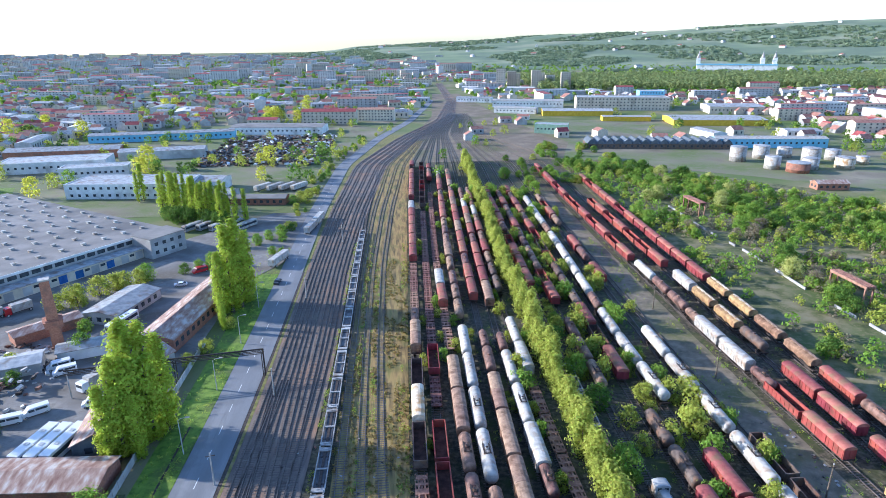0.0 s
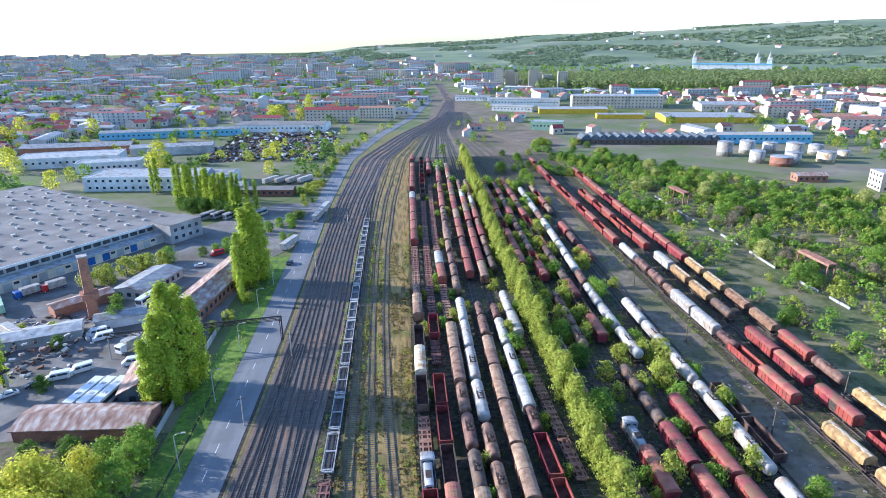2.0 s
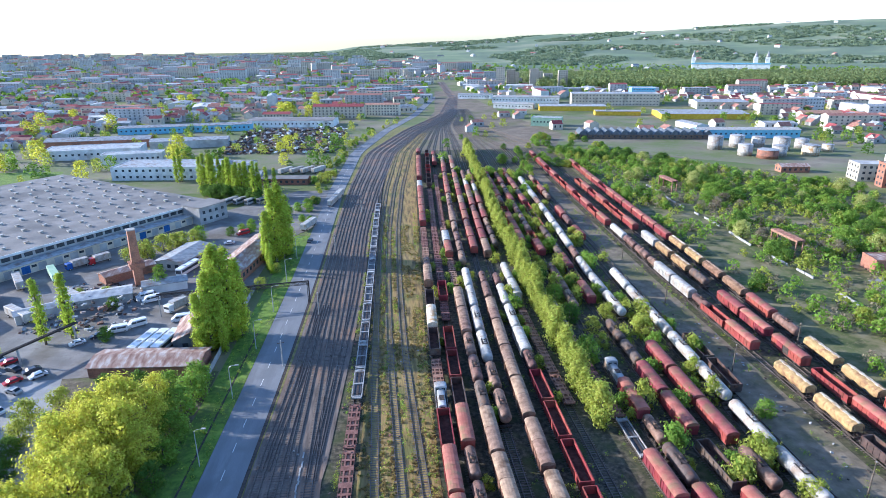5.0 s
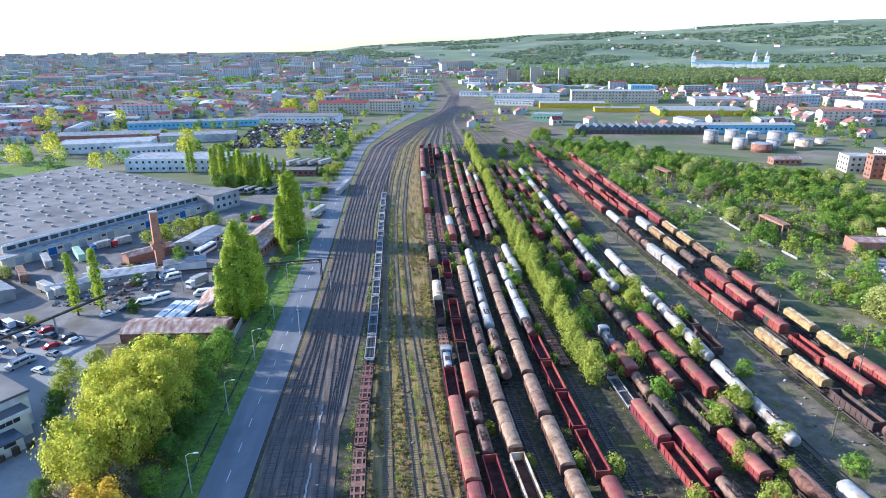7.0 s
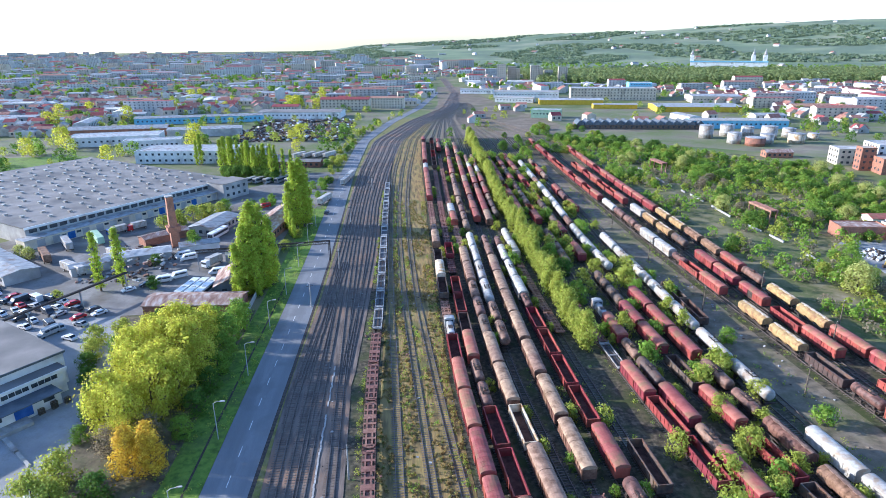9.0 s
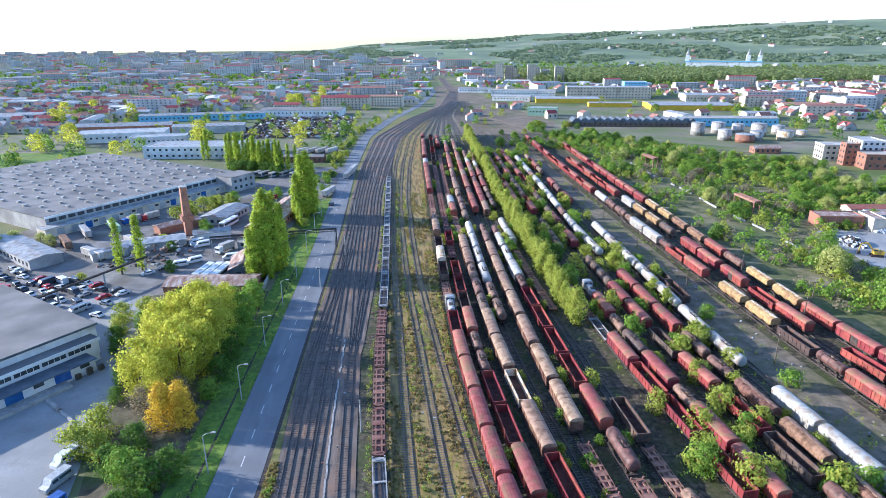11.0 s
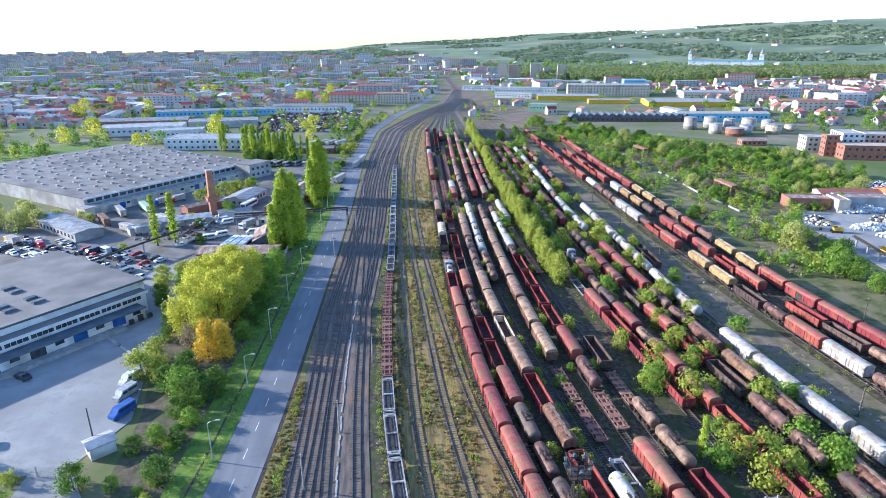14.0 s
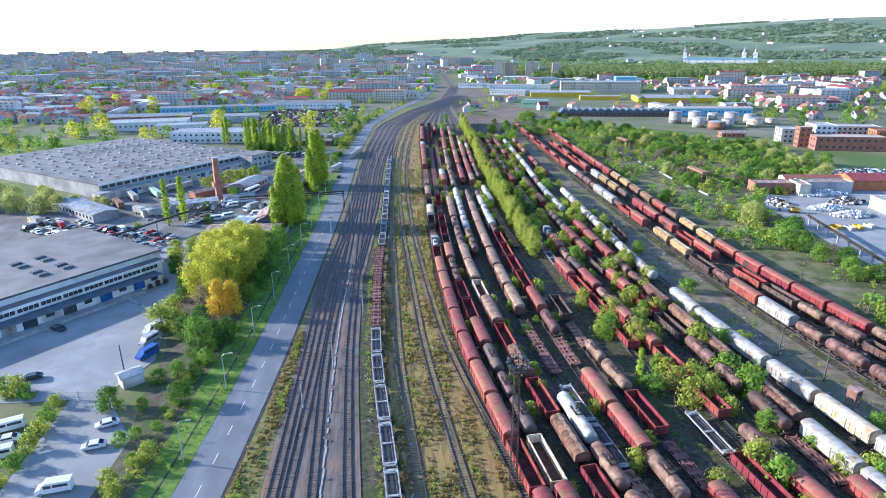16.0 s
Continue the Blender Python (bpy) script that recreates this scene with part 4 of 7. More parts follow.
tree_kind("pale", 7, 0.4, ball(3.6), 3.4, 0.44, 1700, 60, 0.75, "leaf_row", 0.2, 10, 2)
tree_kind("willow", 9, 0.3, ball(4.4), 4.0, 0.48, 2400, 80, 0.85, "leaf_soft", 0.25, 12, 2)
tree_kind("bare", 7, 0.5, ball(3.2), 3.2, 0.3, 1300, 50, 0.7, "leaf_grey", 0.2, 22, 2)
tree_kind("bush", 3.2, 0.05, ball(1.9), 1.7, 0.34, 680, 32, 0.42, "leaf_green", 0.07, 6, 3)
tree_kind("bush_pale", 3.6, 0.05, ball(1.9), 1.7, 0.34, 700, 32, 0.46, "leaf_row", 0.07, 6, 2)
tree_kind("brush", 2.6, 0.05, ball(2.1), 1.9, 0.28, 560, 32, 0.45, "leaf_grey", 0.06, 10, 2)
LABELS = {
    "poplar": ("tall yellow-green Lombardy poplar in spring leaf", "poplar tree"), "slim": ("slim upright poplar in spring leaf", "poplar tree"),
    "row": ("young yellow-green tree in the row between wagons", "tree"), "big": ("broad yellow-green tree in fresh leaf beside the depot", "tree"),
    "gold": ("golden-leaved spring tree with a pointed crown", "tree"), "green": ("fresh green round tree on rough ground", "tree"),
    "deep": ("deep green tree on scrubby ground", "tree"), "pale": ("pale yellow-green tree on scrubby ground", "tree"),
    "willow": ("broad pale sage-green willow in new leaf", "tree"), "brush": ("grey-brown leafless brushwood on rough ground", "bush"),
    "bare": ("grey half-bare tree just coming into bud", "tree"), "bush": ("green self-sown bush beside a track", "bush"), "bush_pale": ("yellow-green self-sown bush between wagons", "bush"),
}
rng = random.Random(5)


def plant(key, x, y, size=1.0, tall=1.0, group=""):
    trunk, crown = rng.choice(TREE[key])
    label, category = LABELS[key]
    root = thing({"bush": "bush", "bush_pale": "bush", "brush": "bush", "poplar": "poplar", "slim": "poplar", "row": "young_tree"}.get(key, "scrub_tree" if "scrub" in group else "tree"), pose(x, y, 0, 0, 0, rng.uniform(0, 360)) @ Matrix.Diagonal((size, size, size * tall, 1)), label, category, group)
    part("trunk", trunk, None, root)
    part("crown", crown, None, root)
    return root


def joined_leaves(name, spots, label, category, kinds, thin=0):
    """Many small plants as one mesh; spots are (x, y, size)."""
    sets, out, mats, picks = [], [], [], []
    for k in kinds:
        me = TREE[k][0][1]
        co = np.empty(len(me.vertices) * 3)
        me.vertices.foreach_get("co", co)
        sets.append(co.reshape(-1, 3, 3))
        mats.append(me.materials[0])
    for x, y, s in spots:
        i = rng.randrange(len(sets))
        step, grow = (34, 2.2) if s < 0.35 else (9, 2.0) if y > 300 or x < -150 or x > 110 else (4, 1.5)
        step, grow = (thin, 1.5) if thin else (step, grow)
        q = sets[i][::step]
        mid = q.mean(axis=1, keepdims=True)
        q = (q - mid) * grow + mid
        a = rng.uniform(0, 6.28)
        r = np.array([[math.cos(a), -math.sin(a), 0], [math.sin(a), math.cos(a), 0], [0, 0, 1]])
        out.append((q @ r.T * s + np.array([x, y, 0])).reshape(-1, 3))
        picks += [i] * len(q)
    v = np.concatenate(out)
    k = len(v) // 3
    return stuff(name, v.tolist(), np.arange(3 * k).reshape(k, 3).tolist(), mats, label, category, picks)


# the row of young trees between the wagons
row_line = line((37.6, 37.8, 39.4, 41.0, 43.5, 46.5, 52.5), (60, 90, 150, 220, 260, 320, 430))
y = 66
while y < 425:
    plant("row", row_line(y) + rng.uniform(-1.1, 1.1), y, rng.uniform(0.75, 1.2), rng.uniform(0.85, 1.15), "row of young trees")
    y += rng.uniform(2.8, 4.6)
# poplars and trees of the depot
for x, y, s in ((-59.8, 109, 0.72), (-57.6, 110.8, 0.92), (-55.4, 113.2, 1.2), (-53.4, 116, 1.12), (-51.6, 119.5, 0.95), (-57, 115.5, 1.05), (-54, 110, 0.6), (-54.5, 179, 0.85), (-52.2, 182, 1.16), (-50, 185.5, 1.2), (-48.6, 189.5, 0.98), (-53, 188, 1.05), (-53, 172, 0.42), (-51.5, 168, 0.35)):
    plant("poplar", x, y, s)
for x, y, s in ((-106, 119, 0.95), (-100.5, 122.5, 0.98), (-135, 333, 1.0), (-137, 331, 0.8)):
    plant("slim", x, y, s)
for i in range(14):
    plant("slim", -112 + i * 2.6 + rng.uniform(-1.5, 1.5), 300 - i * 1.6 + rng.uniform(-3, 3), rng.uniform(0.8, 1.15), 1.0, "poplar belt")
    plant("deep", -112 + i * 2.7 + rng.uniform(-1.5, 1.5), 297 - i * 1.6 + rng.uniform(-3, 3), rng.uniform(0.6, 0.9), 1.1, "poplar belt")
for i in range(15):
    plant("slim", -116 + i * 3.3 + rng.uniform(-1, 1), 322 - i * 3.2 + rng.uniform(-3, 3), rng.uniform(0.65, 0.95), 1.0, "poplar belt")
for x, y, s in ((-70, 41, 0.95), (-65, 37, 0.8), (-63, 45, 1.0), (-69, 51, 1.05), (-64, 55, 1.05), (-59, 50, 0.9), (-72, 60, 1.0), (-67, 64, 1.1), (-61, 62, 1.0), (-57, 60, 0.85), (-72, 71, 0.95), (-66, 73, 1.05), (-60, 71, 0.95), (-76, 66, 0.7), (-61, 80, 0.75)):
    plant("big", x, y, s * rng.uniform(0.8, 1.0), rng.uniform(1.0, 1.35))
for x, y, s in ((-61, 27, 0.85), (-56.8, 26.5, 0.78), (-59, 31, 0.7)):
    plant("gold", x, y, s)
for x, y, s in ((-67, 33, 0.9), (-62, 38, 0.9), (-66, 44, 0.7), (-72, 82, 0.8), (-78, 84, 0.7)):
    plant("bare", x, y, s)
for x, y, s in ((-56, 92, 0.85), (-55.5, 86, 0.9), (-56, 79, 0.95), (-54.8, 71, 0.85), (-54.5, 63, 0.75), (-54, 55, 0.7), (-54.5, 46, 0.7), (-55, 38, 0.6), (-62, 90, 0.7), (-70, 92, 0.6), (-58, 8, 0.8), (-55, 12, 0.7), (-62, 11, 0.85), (-60.5, 3, 0.55), (-57, -1, 0.5), (-66, 14, 0.7), (-64, 20, 0.7), (-75, 38, 0.45), (-77, 46, 0.5), (-80, 54, 0.5), (-84, 61, 0.5), (-87, 68, 0.55), (-83, 76, 0.6), (-78, 92, 0.55), (-71.7, -18.4, 0.62), (-57.6, -17.7, 0.62), (-57.4, -6.6, 0.5), (-61.9, -6.1, 0.5), (-65.2, -8.8, 0.45), (-65, -19, 0.34), (-64.6, -31, 0.36), (-62.5, -29, 0.3), (-88, 158.7, 0.72), (-97, 142, 0.5), (-90, 212.6, 0.8), (-78, 218, 0.5), (-74, 222, 0.5), (-71, 228, 0.55), (-90, 120, 0.5), (-93, 172, 0.5)):
    plant("deep" if rng.random() < 0.4 else "green", x, y, s)
for x, y, s in ((-74.5, 20, 0.95), (-71, 19, 0.8), (-73, 26, 0.9), (-88, 73, 0.7), (-90, 80, 0.8), (-86, 86, 0.7), (-95, 205, 0.9), (-101, 200, 0.95), (-106, 194, 0.95), (-91, 209, 0.8), (-110, 189, 0.8), (-104, 191, 0.8), (-98, 206, 0.8), (-116, 112, 0.5), (-50, 170, 0.5), (-53, 155, 0.55), (-56, 148, 0.5), (-103, 152, 0.55), (-112, 152, 0.5)):
    plant("pale", x, y, s)
for x, y, s in ((-184, 149, 1.0), (-172, 144, 0.95), (-173, 156, 1.0), (-190, 160, 1.05), (-180, 166, 0.9), (-166, 151, 0.8), (-196, 150, 1.0), (-203, 172, 1.0), (-210, 160, 1.1), (-162, 158, 0.6), (-152, 157, 0.5), (-147, 154, 0.5)):
    plant("willow", x, y, s)
for x, y, s in ((-58.6, -39, 0.8), (-57.8, -35.6, 0.9), (-61.7, -42.6, 0.9), (-60, -45, 0.8), (-84, -16, 0.8), (-83, -21, 0.9), (-82, -26, 1.0), (-81.2, -31, 0.9), (-81, -36, 0.9), (-81.2, -41, 0.8), (-95, -11, 1.3), (-98, -10, 1.2), (-92, -12, 1.0)):
    plant("bush_pale" if rng.random() < 0.5 else "bush", x, y, s)
for i in range(26):
    y = rng.uniform(-60, 20)
    plant(rng.choice(("bush", "bush", "bush_pale")), ROAD(y) - rng.uniform(17, 23), y, rng.uniform(0.3, 0.7), 0.9)
# self-sown bushes between the wagons
for i in range(250):
    t = rng.choice(("w2", "w3", "w4", "w5", "w6", "w6b", "w7", "w7", "w8", "w8", "w8", "w9", "w9", "w9", "w10", "w10", "w10", "w11"))
    y = rng.uniform(-70, 330)
    plant(rng.choice(("bush", "bush_pale", "bush_pale")), TRACKS[t](y) + rng.choice((2.4, 2.6, -2.3)), y, rng.uniform(0.5, 1.0) if t in ("w2", "w3", "w4", "w5", "w6") else rng.uniform(0.7, 1.6), rng.uniform(0.9, 1.35), "bushes among the wagons")
for x, y, k, s in ((43, 4, "green", 0.75), (42, -20, "slim", 0.45), (44.5, -22, "bush", 1.4), (61, -38, "green", 0.55), (54, 10, "pale", 0.7), (56, 22, "pale", 0.85), (57, 34, "pale", 0.75), (58.5, 46, "bush_pale", 1.5), (64, 30, "pale", 0.6), (69, 40, "pale", 0.7), (63, -32, "bare", 0.5), (69, -46, "bare", 0.5), (66, -44, "green", 0.4), (82, -40, "green", 0.5), (77, 30, "bush", 1.3), (76, 66, "green", 0.55), (74, 95, "green", 0.6), (70, 122, "pale", 0.7), (58, 120, "pale", 0.7), (60, 135, "green", 0.6), (44, 95, "green", 0.85), (46, 118, "deep", 0.75), (45, 132, "green", 0.8), (44, 150, "deep", 0.7)):
    plant(k, x, y, s)
# scrub woodland
spots = []
for i in range(5200):
    x, y = rng.uniform(115, 264), rng.uniform(-60, 410)
    edge = float(np.interp(y, (-40, 62, 128, 150, 200, 250, 300, 350, 410), (134, 147, 157, 205, 240, 258, 232, 196, 155)))
    if x > edge - 2 or abs(x - 141) < 1.5 and y > 110:
        continue
    d = noise.noise((x * 0.03, y * 0.03, 3.1)) + (0.22 if x > 143 else -0.12)
    if d < -0.3 or (d < -0.05 and rng.random() < 0.5):
        continue
    spots.append((x, y, d))
big = [s for s in spots if s[2] > 0.08]
rng.shuffle(big)
for x, y, d in big[:235]:
    k = rng.choice(("green", "green", "green", "deep", "deep", "deep", "green", "pale", "willow"))
    if x < 170 and 105 < y < 250 and noise.noise((x * 0.04, y * 0.04, 7)) > 0.0:
        k = "bare"
    plant(k, x, y, rng.uniform(0.5, 0.95), 0.9, "scrub woodland trees")
joined_leaves("scrub_bushes", [(x, y, rng.uniform(0.45, 1.3)) for x, y, d in spots[:2300]], "low green bushes and undergrowth on rough ground", "bushes", ("bush", "bush", "bush_pale", "brush"))
for x, y, s, k in ((131.6, 66, 1.2, "green"), (135, 62, 0.9, "green"), (134.7, 52, 0.75, "green"), (140, 46, 0.8, "deep"), (137, 40, 0.7, "green"), (141, 54, 0.7, "bare"), (138, 70, 0.7, "bare"), (134, 34, 0.6, "green"), (134.9, 95, 1.05, "willow"), (139, 99, 0.9, "pale"), (222, 172, 0.95, "willow"), (214, 168, 0.7, "willow"), (246, 205, 1.0, "green"), (240, 212, 0.9, "green")):
    plant(k, x, y, s)
for i in range(60):
    x, y = rng.uniform(60, 165), rng.uniform(345, 470)
    if x > 95 or y < 425:
        plant(rng.choice(("green", "deep", "pale")), max(x, 66 + (y - 345) * 0.2), y, rng.uniform(0.5, 0.9), 0.9, "trees at the yard's end")
# hedge and trees between the road and the yards
for i in range(46):
    y = rng.uniform(232, 560)
    plant(rng.choice(("green", "pale", "deep")), ROAD(y) - rng.uniform(10.5, 17), y, rng.uniform(0.25, 0.6))
for x, y, s in ((-62, 246, 0.5), (-58, 250, 0.6), (-54, 256, 0.55), (-50, 262, 0.6), (-48, 254, 0.5), (-45, 318, 0.75), (-49, 322, 0.8), (-53, 318, 0.6), (-46, 330, 0.7), (-66, 262, 0.4), (-70, 222, 0.5), (-64, 226, 0.5)):
    plant("green" if s < 0.7 else "pale", x, y, s)
# weeds
tufts = []
for i in range(7600):
    y = -75 + 320 * rng.random() ** 1.25
    pick = rng.random()
    if pick < 0.22:
        x = rng.uniform(ROAD(y) + 1.2, MAINS["m1"][0](y) - 2.0)
    elif pick < 0.36:
        x = ROAD(y) - rng.uniform(9, 19)
    elif pick < 0.44:
        x = TRACKS["w11"](y) + rng.uniform(5, 15)
    elif pick < 0.66:
        x = rng.choice((TRACKS["w1"](y) - rng.uniform(2.2, 4.5), TRACKS["f2"](y) + rng.uniform(1.2, 3), TRACKS["flat"](y) - rng.uniform(1.6, 2.6), TRACKS["f1"](y) + rng.uniform(1.2, 3.5)))
    else:
        x = TRACKS[rng.choice(("w4", "w6", "w6b", "w7", "w8", "w9", "w10", "w11", "r1", "r2", "r3"))](y) + rng.choice((-1, 1)) * rng.uniform(1.6, 3.6)
    if noise.noise((x * 0.12, y * 0.05, 4)) > -0.15 and not (pick < 0.22 and MAINS["m1"][0](y) - ROAD(y) < 4.4):
        tufts.append((x, y, rng.uniform(0.1, 0.33)))
joined_leaves("weeds", tufts, "weed tufts and low grass along the tracks", "weeds", ("bush", "bush_pale"))

TREE["tuft"] = [(None, leaf_mesh("tuft", crown_data(60, 2.2, 0.0, cone(2.0), 91, 0.8, 12, 0.4), two("dry_grass_blades", (0.27, 0.205, 0.075), (0.36, 0.28, 0.105), scale=0.6, random_tint=0.3, island=True, bump=0, translucent=0.4)))]
TREE["tuft_green"] = [(None, leaf_mesh("tuft", crown_data(60, 2.2, 0.0, cone(2.0), 92, 0.8, 12, 0.4), two("green_grass_blades", (0.15, 0.165, 0.045), (0.22, 0.23, 0.06), scale=0.6, random_tint=0.3, island=True, bump=0, translucent=0.4)))]
tufts = []
while len(tufts) < 5200:
    y = -75 + 300 * rng.random() ** 1.2
    x = rng.uniform(TRACKS["flat"](y) + 1.6, TRACKS["w1"](y) - 1.8) if rng.random() < 0.7 else ROAD(y) + rng.uniform(0.9, max(1.2, MAINS["m1"][0](y) - 1.6 - ROAD(y)))
    if x < -30 and MAINS["m1"][0](y) - ROAD(y) < 4.4:
        continue
    if min(abs(x - TRACKS[k](y)) for k in ("f1", "f2", "f3")) > 1.0 and noise.noise((x * 0.3, y * 0.06, 2)) > -0.15:
        tufts.append((x, y, rng.uniform(0.1, 0.26)))
joined_leaves("strip_grass", tufts, "dry golden and green grass tufts between the sidings", "grass", ("tuft", "tuft_green", "tuft"), 3)


# ---- buildings ----
def turned(x, y, a, z=0.0):
    return pose(x, y, z, 0, 0, a)


WIN = mesh_of("window", boxes((-0.75, 0.75, -0.04, 0.04, -0.7, 0.7)), M["shadowglass"])
FRAME = mesh_of("window_frame", boxes((-0.85, 0.85, -0.06, 0.025, 0.7, 0.8), (-0.85, 0.85, -0.09, 0.025, -0.8, -0.7), (-0.85, -0.75, -0.06, 0.025, -0.7, 0.7), (0.75, 0.85, -0.06, 0.025, -0.7, 0.7), (-0.03, 0.03, -0.06, -0.041, -0.7, 0.7)), M["wallwhite"])


BUILT = []


def house(name, x, y, a, w, d, h, wall, roof, label, category="building", pitch=0.0, rows=0, per=3.2, eaves=0.4, windows=True, group=""):
    """A building with its long front along local x, a flat or gabled roof, and windows in rows on front and ends."""
    root = thing(name, turned(x, y, a), label, category, group)
    BUILT.append((x, y, 0.55 * max(w, d)))
    if pitch:
        ring = [(-d / 2, 0), (-d / 2, h), (0, h + pitch), (d / 2, h), (d / 2, 0)]
        bm = profile_y(bmesh.new(), ring, -w / 2, w / 2)
        bmesh.ops.rotate(bm, verts=bm.verts, matrix=Matrix.Rotation(radians(90), 3, "Z"))
        part("wall", bm, wall, root)
        e = eaves
        s = pitch / (d / 2)
        ring = [(-d / 2 - e, h - e * s + 0.05), (0, h + pitch + 0.05), (d / 2 + e, h - e * s + 0.05), (d / 2 + e, h - e * s + 0.25), (0, h + pitch + 0.27), (-d / 2 - e, h - e * s + 0.25)]
        bm = profile_y(bmesh.new(), ring, -w / 2 - e, w / 2 + e)
        bmesh.ops.rotate(bm, verts=bm.verts, matrix=Matrix.Rotation(radians(90), 3, "Z"))
        part("roof", bm, roof, root)
    else:
        part("wall", boxes((-w / 2, w / 2, -d / 2, d / 2, 0, h)), wall, root)
        part("roof", boxes((-w / 2 + 0.3, w / 2 - 0.3, -d / 2 + 0.3, d / 2 - 0.3, h + 0.002, h + 0.12)), roof, root)
        part("parapet", boxes((-w / 2 - 0.05, w / 2 + 0.05, -d / 2 - 0.05, -d / 2 + 0.29, h + 0.003, h + 0.45), (-w / 2 - 0.05, w / 2 + 0.05, d / 2 - 0.29, d / 2 + 0.05, h + 0.003, h + 0.45), (-w / 2 - 0.05, -w / 2 + 0.29, -d / 2 + 0.29, d / 2 - 0.29, h + 0.003, h + 0.45), (w / 2 - 0.29, w / 2 + 0.05, -d / 2 + 0.29, d / 2 - 0.29, h + 0.003, h + 0.45)), wall, root)
    far = bmesh.new() if y > 430 else None
    for r in range(rows):
        z = h * (r + 0.55) / rows
        if far:
            for i in range(int(w / per)):
                px = -w / 2 + per * (i + 0.5) + (w - per * int(w / per)) / 2
                box(far, px - 0.75, px + 0.75, -d / 2 - 0.06, -d / 2 + 0.02, z - 0.7, z + 0.7)
            continue
        for i in range(int(w / per)):
            px = -w / 2 + per * (i + 0.5) + (w - per * int(w / per)) / 2
            part("window", WIN, None, root, at=pose(px, -d / 2 - 0.02, z))
        for i in range(int(d / per)):
            py = -d / 2 + per * (i + 0.5) + (d - per * int(d / per)) / 2
            part("window", WIN, None, root, at=pose(-w / 2 - 0.02, py, z, 0, 0, 90))
    if far and rows:
        part("window", far, M["shadowglass"], root)["kind"] = "stuff"
    return root


# the long warehouse with rows of roof vents
pier = mesh_of("mullion", boxes((-0.05, 0.05, -0.08, 0.0, -0.6, 0.6)), M["wallwhite"])
AW = math.degrees(math.atan2(85, 59))
wh = thing("warehouse", turned(-156, 170, AW), "long grey warehouse with a flat roof dotted with vents", "warehouse")
part("wall", boxes((0, 104, 0, 128, 0, 7.0)), M["wallgrey"], wh)
part("roof", boxes((-0.4, 104.4, -0.5, 128.4, 7.003, 7.35)), M["felt"], wh, "grey bitumen roof")
vent = mesh_of("roof_vent", boxes((-0.65, 0.65, -0.65, 0.65, 0, 0.6), (-0.8, 0.8, -0.8, 0.8, 0.603, 0.8)), M["white"])
for i in range(12):
    for j in range(13):
        part("roof_vent", vent, None, wh, at=pose(6 + i * 8.4 + (j % 2) * 2.0, 8 + j * 9.2, 7.352))
part("annex", boxes((-4, 100, -6.5, -0.003, 0, 3.9)), M["wallcream"], wh)
part("fascia", boxes((-0.45, 104.45, -0.75, -0.52, 6.6, 7.5)), M["wallwhite"], wh)
part("annex_roof", boxes((-4.3, 100.3, -7.2, -0.55, 3.903, 4.1)), M["sheetgrey"], wh)
long_window = mesh_of("window", boxes((-1.5, 1.5, -0.05, 0.05, -0.75, 0.75)), M["shadowglass"])
for i in range(25):
    part("window", long_window, None, wh, at=pose(3 + i * 4, -0.03, 5.5))
blue_door, pale_door = [mesh_of("dock_door", boxes((-1.5, 1.5, -0.04, 0.04, 0, 2.9)), M[c]) for c in ("blue", "wallgrey")]
for i in range(17):
    part("dock_door", blue_door if i in (2, 9, 10, 12) else pale_door, None, wh, at=pose(2 + i * 6, -6.53, 0.3))
small_window = mesh_of("window", boxes((-0.9, 0.9, -0.04, 0.04, -0.45, 0.45)), M["shadowglass"])
for i in range(16):
    if i % 3:
        part("window", small_window, None, wh, at=pose(5 + i * 6, -6.53, 2.5))
part("stair_block", boxes((88, 104, -12, -0.01, 0, 8.2)), M["wallgrey"], wh)
part("stair_block_roof", boxes((87.7, 104.3, -12.3, -0.3, 8.203, 8.4)), M["felt"], wh)
for i in range(4):
    for r in range(2):
        part("window", WIN, None, wh, at=pose(90.5 + i * 3.6, -12.03, 2.4 + r * 3.4))

# the loading hall
AH = 53.0
hall = thing("loading_hall", turned(-88.5, 57, AH), "white loading hall with window bands and blue dock doors", "warehouse")
part("wall", boxes((-80, 4, 3.6, 52, 0, 8.1), (-80, 2, 0, 3.58, 0, 6.0)), M["wallwhite"], hall)
part("roof", boxes((-80.3, 4.3, 3.3, 52.3, 8.103, 8.4)), M["felt"], hall, "grey bitumen roof")
part("ledge_roof", boxes((-80.3, 2.3, -0.5, 3.28, 6.003, 6.2)), M["felt"], hall, "grey roof ledge below the upper wall")
part("roof_edge", boxes((-80.3, 4.4, 3.1, 3.28, 7.9, 8.45)), M["sheetdark"], hall)
part("fascia", boxes((-80.3, 2.4, -0.75, -0.52, 5.5, 6.3)), M["wallwhite"], hall)
glass = mesh_of("window_band", boxes((-2.7, 2.7, -0.05, 0.05, -0.6, 0.6)), M["shadowglass"])
for i in range(13):
    band = part("window_band", glass, None, hall, at=pose(-2.4 - i * 6.0, -0.03, 4.75))
    for k in range(3):
        part("mullion", pier, None, band, at=pose(-1.35 + k * 1.35, -0.03, 0))
part("upper_window", boxes((4.01, 4.06, 5, 13, 6.3, 7.3)), M["shadowglass"], hall)
part("end_window", boxes((2.01, 2.05, 0.6, 2.9, 4.2, 5.3)), M["shadowglass"], hall)
part("end_door", boxes((4.01, 4.06, 5.0, 6.6, 0.1, 2.4)), M["carred"], hall, "dark red steel door")
